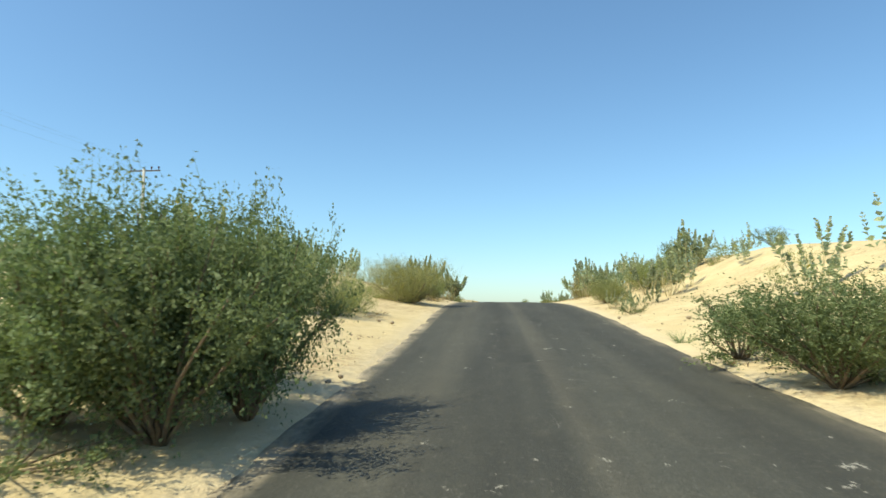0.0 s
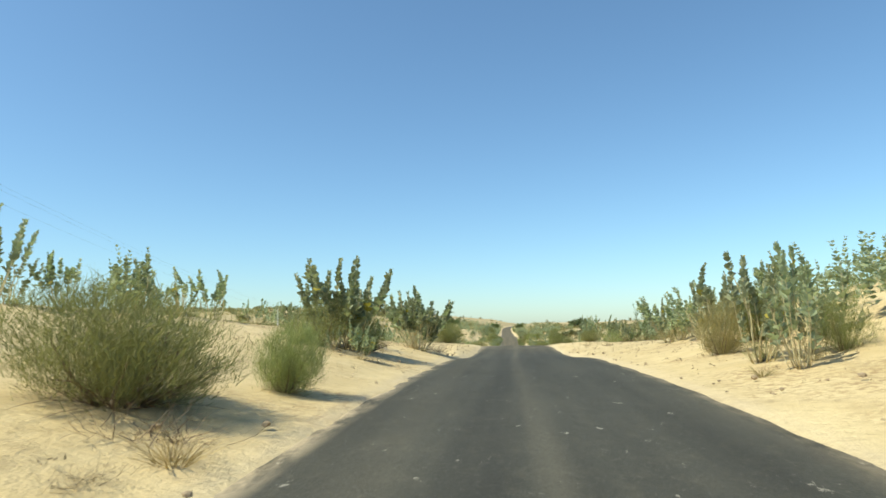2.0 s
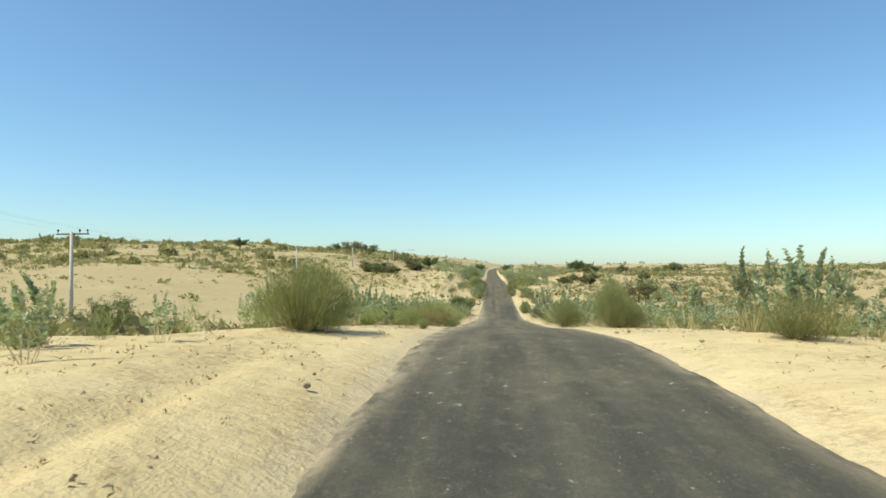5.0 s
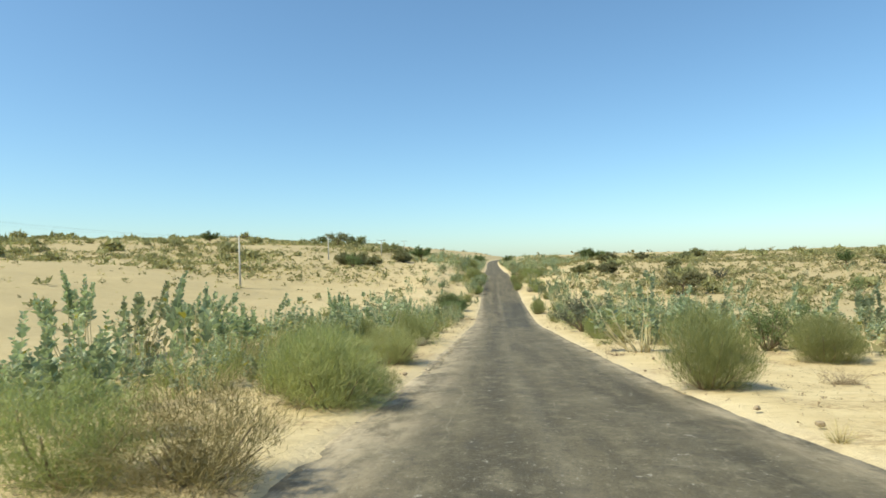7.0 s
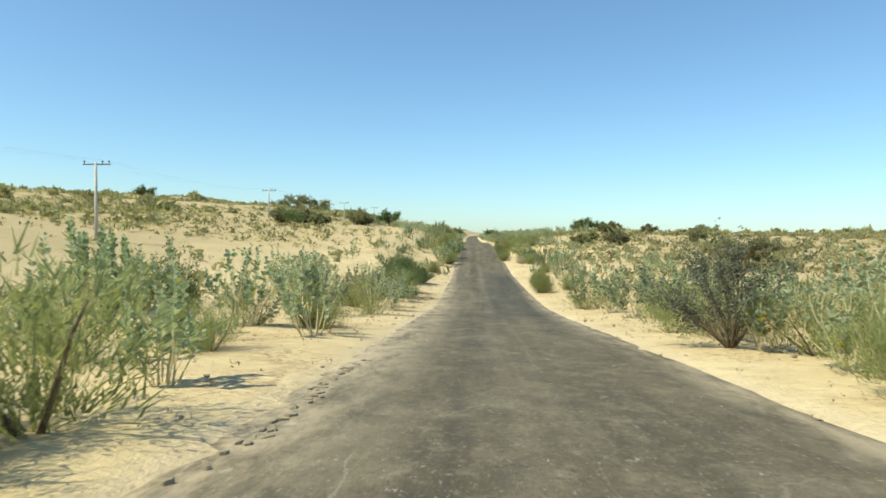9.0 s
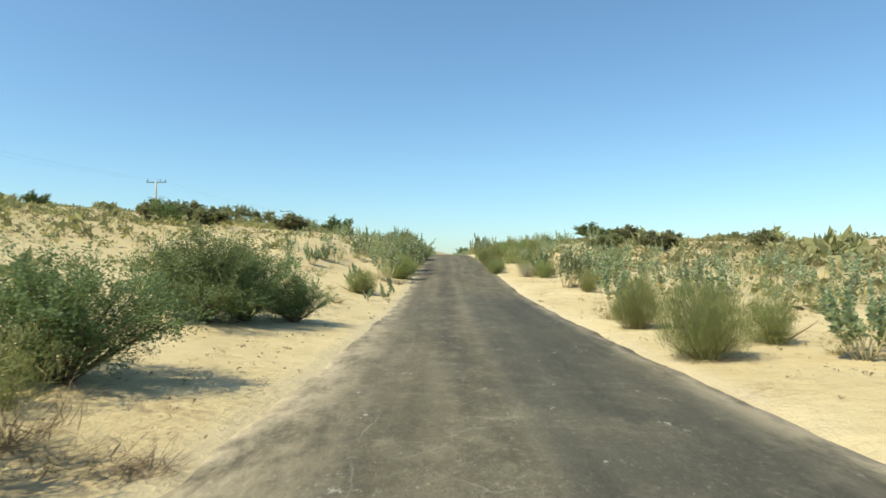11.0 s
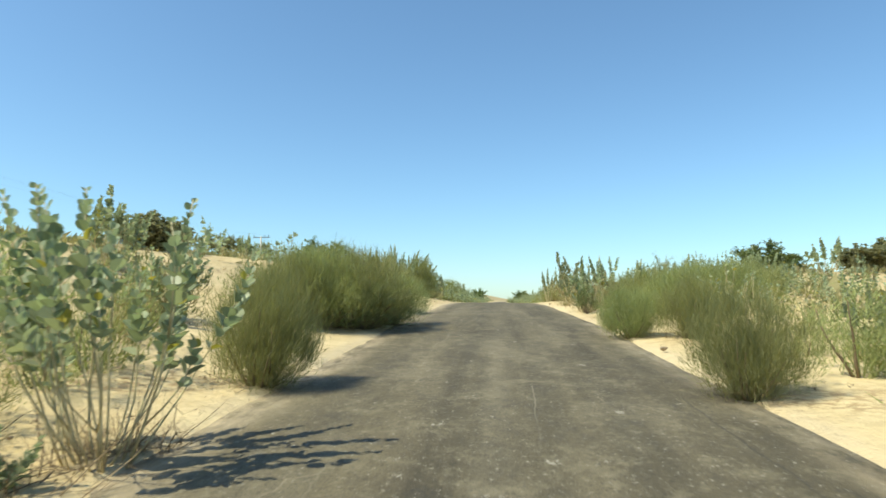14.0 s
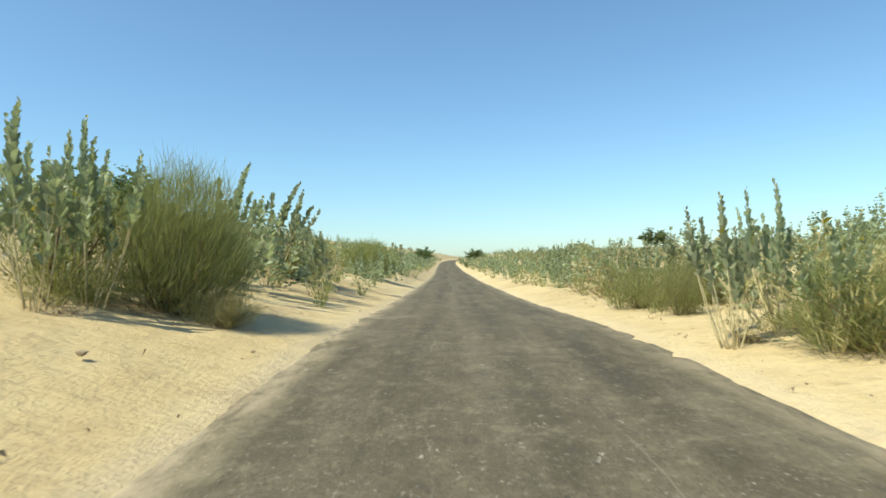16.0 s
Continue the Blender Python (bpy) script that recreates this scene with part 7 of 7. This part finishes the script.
scatter("dune_scrub", 9500, 1, SCRUB, (-170, 170, 60, 360), 7, (0.25, 1.05), "low dull green scrub scattered over the dunes")
scatter("ridge_scrub", 2600, 4, SCRUB, (-220, -30, 150, 340), 12, (0.25, 1.25), "dark scrub dotted along the dune ridge", 0.19, 12)
scatter("ridge_bushes", 230, 21, SCRUB, (-170, -32, 152, 330), 12, (0.8, 2.3), "rounded dull green bushes dotted over the dune ridge", 0.11, 110)
scatter("dune_bushes", 260, 22, SCRUB, (14, 170, 110, 330), 10, (0.7, 1.9), "rounded olive bushes scattered over the dunes", 0.11, 110)
scatter("plain_scrub", 5200, 31, SCRUB, (7, 75, 62, 290), 5, (0.22, 0.85), "olive scrub and low bushes over the open plain", 0.17, 14)
scatter("field_scrub", 2600, 32, SCRUB, (-75, -8, 62, 260), 7, (0.15, 0.55), "dry olive scrub dotted over the sandy field", 0.17, 12)
scatter("ridge_grass", 9000, 41, STRAW, (-150, -14, 118, 300), 9, (0.15, 0.6), "dry tan grass covering the dune ridge", 0.12, 10)
scatter("plain_grass", 5000, 42, STRAW, (12, 120, 105, 300), 8, (0.15, 0.55), "dry tan grass over the open plain", 0.12, 10)
scatter("far_scrub", 2600, 2, SCRUB, (-900, 900, 300, 1500), 10, (0.7, 2.4), "distant dark scrub on the desert rise")
scatter("dune_grass", 5200, 3, STRAW, (-60, 60, 0, 250), 2.6, (0.06, 0.26), "dry yellow grass scattered on the sand", 0.035, 12)


scatter("sand_clods", 8500, 8, STONE, (-9, 10, 0, 215), 0.2, (0.012, 0.065), "small brown clods and crumbs on the sand", 0.3, 5)
scatter("verge_grass", 4200, 6, DEAD, (-11, 12, 0, 215), 0.7, (0.025, 0.12), "withered brown grass and stubble beside the road", 0.05, 12)


# ---- dry twigs and fallen leaves on the sand beside the road: too many to count ----
g = np.random.default_rng(17)
heaps = 230
hy, hd = g.uniform(0, 212, heaps), 0.5 + 6.5 * g.random(heaps) ** 1.3
hs = g.random(heaps) < 0.6
spread = g.uniform(0.12, 0.7, heaps)
who = g.integers(0, heaps, 9000)
ly = hy[who] + g.normal(size=9000) * spread[who] * 1.1
ld = hd[who] + g.normal(size=9000) * spread[who]
lx = road_x(ly) + np.where(hs[who], ROAD_LEFT - ld, ROAD_RIGHT + ld)
ok = ld > 0.25
lx, ly = lx[ok], ly[ok]
lz = ground_z(lx, ly) - 0.015
turn, long, leaf = g.uniform(0, 6.283, len(lx)), g.uniform(0.05, 0.30, len(lx)), g.random(len(lx)) < 0.35
long = np.where(leaf, long * 0.16, long)
half = np.where(leaf, long * 0.3, 0.004)
ax, ay = np.cos(turn), np.sin(turn)
lift = g.uniform(0.004, 0.03, (len(lx), 2))[:, [0, 0, 1, 1]]
lv = np.stack([np.stack([lx - ay * half, ly + ax * half, lz + lift[:, 0]], -1), np.stack([lx + ay * half, ly - ax * half, lz + lift[:, 1]], -1),
               np.stack([lx + ax * long + ay * half * 0.6, ly + ay * long - ax * half * 0.6, lz + lift[:, 2]], -1), np.stack([lx + ax * long - ay * half * 0.6, ly + ay * long + ax * half * 0.6, lz + lift[:, 3]], -1)], 1)
tagged(mesh_object("twig_litter", lv.reshape(-1, 3).tolist(), np.arange(len(lx) * 4).reshape(-1, 4).tolist(), DEAD), "dry brown twigs and fallen leaves on sand", "litter", kind="stuff")


# ---- crumbs of broken asphalt along the frayed edges of the road: too many to count ----
g = np.random.default_rng(23)
crumbs = 1400
cy = np.where(g.random(crumbs) < 0.55, g.uniform(86, 128, crumbs), g.uniform(60, 214, crumbs))
left = g.random(crumbs) < 0.72
off = g.normal(0.02, 0.10, crumbs) + 0.07 * ripple(cy * 0.4, cy, 0.8, 7.0)
cx = road_x(cy) + np.where(left, -1.93 - off, 3.12 + off)
big = 0.007 + 0.022 * g.random(crumbs) ** 2.5
cube = np.array([(i, j, k) for i in (-1, 1) for j in (-1, 1) for k in (-1, 1)], float)
turn = g.uniform(0, 6.283, crumbs)
raw = cube[None] * g.uniform(0.45, 1.0, (crumbs, 8, 3)) * big[:, None, None] * np.array([1.0, 1.4, 0.5])
cv = np.stack([raw[..., 0] * np.cos(turn)[:, None] - raw[..., 1] * np.sin(turn)[:, None] + cx[:, None],
               raw[..., 0] * np.sin(turn)[:, None] + raw[..., 1] * np.cos(turn)[:, None] + cy[:, None],
               raw[..., 2] + (road_z(cy) - 0.045 + 0.25 * big)[:, None]], -1)
sides = np.array([(0, 1, 3, 2), (4, 6, 7, 5), (0, 4, 5, 1), (2, 3, 7, 6), (0, 2, 6, 4), (1, 5, 7, 3)])
tagged(mesh_object("asphalt_crumbs", cv.reshape(-1, 3).tolist(), (sides[None] + 8 * np.arange(crumbs)[:, None, None]).reshape(-1, 4).tolist(), CRUMB), "broken grey asphalt crumbs along the road edge", "rubble", kind="stuff")


# ---- pole line ----
def utility_pole(x, y, high):
    z = float(ground_z(x, y)[0])
    root = new("utility_pole")
    root.matrix_basis = pose(x, y, z, 0.6, -0.8, 0)
    v, f = tube([(0, 0, -0.4), (0, 0, high * 0.5), (0, 0, high)], [0.14, 0.115, 0.09], 8)
    mesh_object("post", v, f, CONCRETE, root, smooth=True)
    v, f = tube([(-1.05, 0.12, high - 0.12), (1.05, 0.12, high - 0.12)], [0.06, 0.06], 4)
    mesh_object("crossarm", v, f, STEEL, root)
    for dx in (-0.95, 0.45, 0.95):
        v, f = tube([(dx, 0.12, high - 0.08), (dx, 0.12, high + 0.02), (dx, 0.12, high + 0.05), (dx, 0.12, high + 0.12), (dx, 0.12, high + 0.16)], [0.02, 0.02, 0.06, 0.065, 0.03], 8)
        mesh_object("insulator", v, f, PORCELAIN, root)
    return tagged(root, "slim pale utility pole with steel crossarm", "pole", "pole line"), z + high


line = []
for x, y, top in [(-20.5, -12, 9.5), (-23.1, 40, 10.9), (-25.7, 92, 5.8), (-28.4, 144.5, 6.75), (-31, 192, 8.8), (-30, 242, 10.2), (-31, 292, 12.0)]:
    line.append((x, y, utility_pole(x, y, top - float(ground_z(x, y)[0]))[1]))
for dx in (-0.95, 0.45, 0.95):
    for (x0, y0, z0), (x1, y1, z1) in zip(line, line[1:]):
        pts = []
        for i in range(13):
            f = i / 12
            pts.append((x0 + (x1 - x0) * f + dx, y0 + (y1 - y0) * f + 0.12, z0 + (z1 - z0) * f + 0.14 - 4 * 0.7 * f * (1 - f)))
        v, f = tube(pts, [0.0026] * 13, 4)
        tagged(mesh_object("power_line", v, f, STEEL), "thin dark overhead wire sagging between poles", "wire", "overhead wires")


# ---- pebbles and clods on the verges, twig litter ----
def pebble(seed):
    rnd = random.Random(seed)
    bm = bmesh.new()
    bmesh.ops.create_icosphere(bm, subdivisions=1, radius=0.05)
    for v in bm.verts:
        v.co *= rnd.uniform(0.7, 1.2)
        v.co.z *= 0.7
    me = bpy.data.meshes.new("pebble")
    bm.to_mesh(me)
    bm.free()
    me.materials.append(STONE)
    return me


stones = [pebble(s) for s in range(5)]
for k in range(290):
    y = rnd.uniform(2, 212)
    d = 0.15 + 3.2 * rnd.random() ** 1.6
    x = float(road_x(y)) + (ROAD_LEFT - d if rnd.random() < 0.55 else ROAD_RIGHT + d)
    ob = new("pebble", rnd.choice(stones))
    s = rnd.choice((0.35, 0.5, 0.6, 0.8, 1.2))
    ob.matrix_basis = pose(x, y, float(ground_z(x, y)[0]) + 0.035 + 0.01 * s, 0, 0, rnd.uniform(0, 360)) @ Matrix.Diagonal((s, s * rnd.uniform(0.7, 1.3), s, 1))
    tagged(ob, "small brown pebble on sand", "stone", "pebbles on the verge")
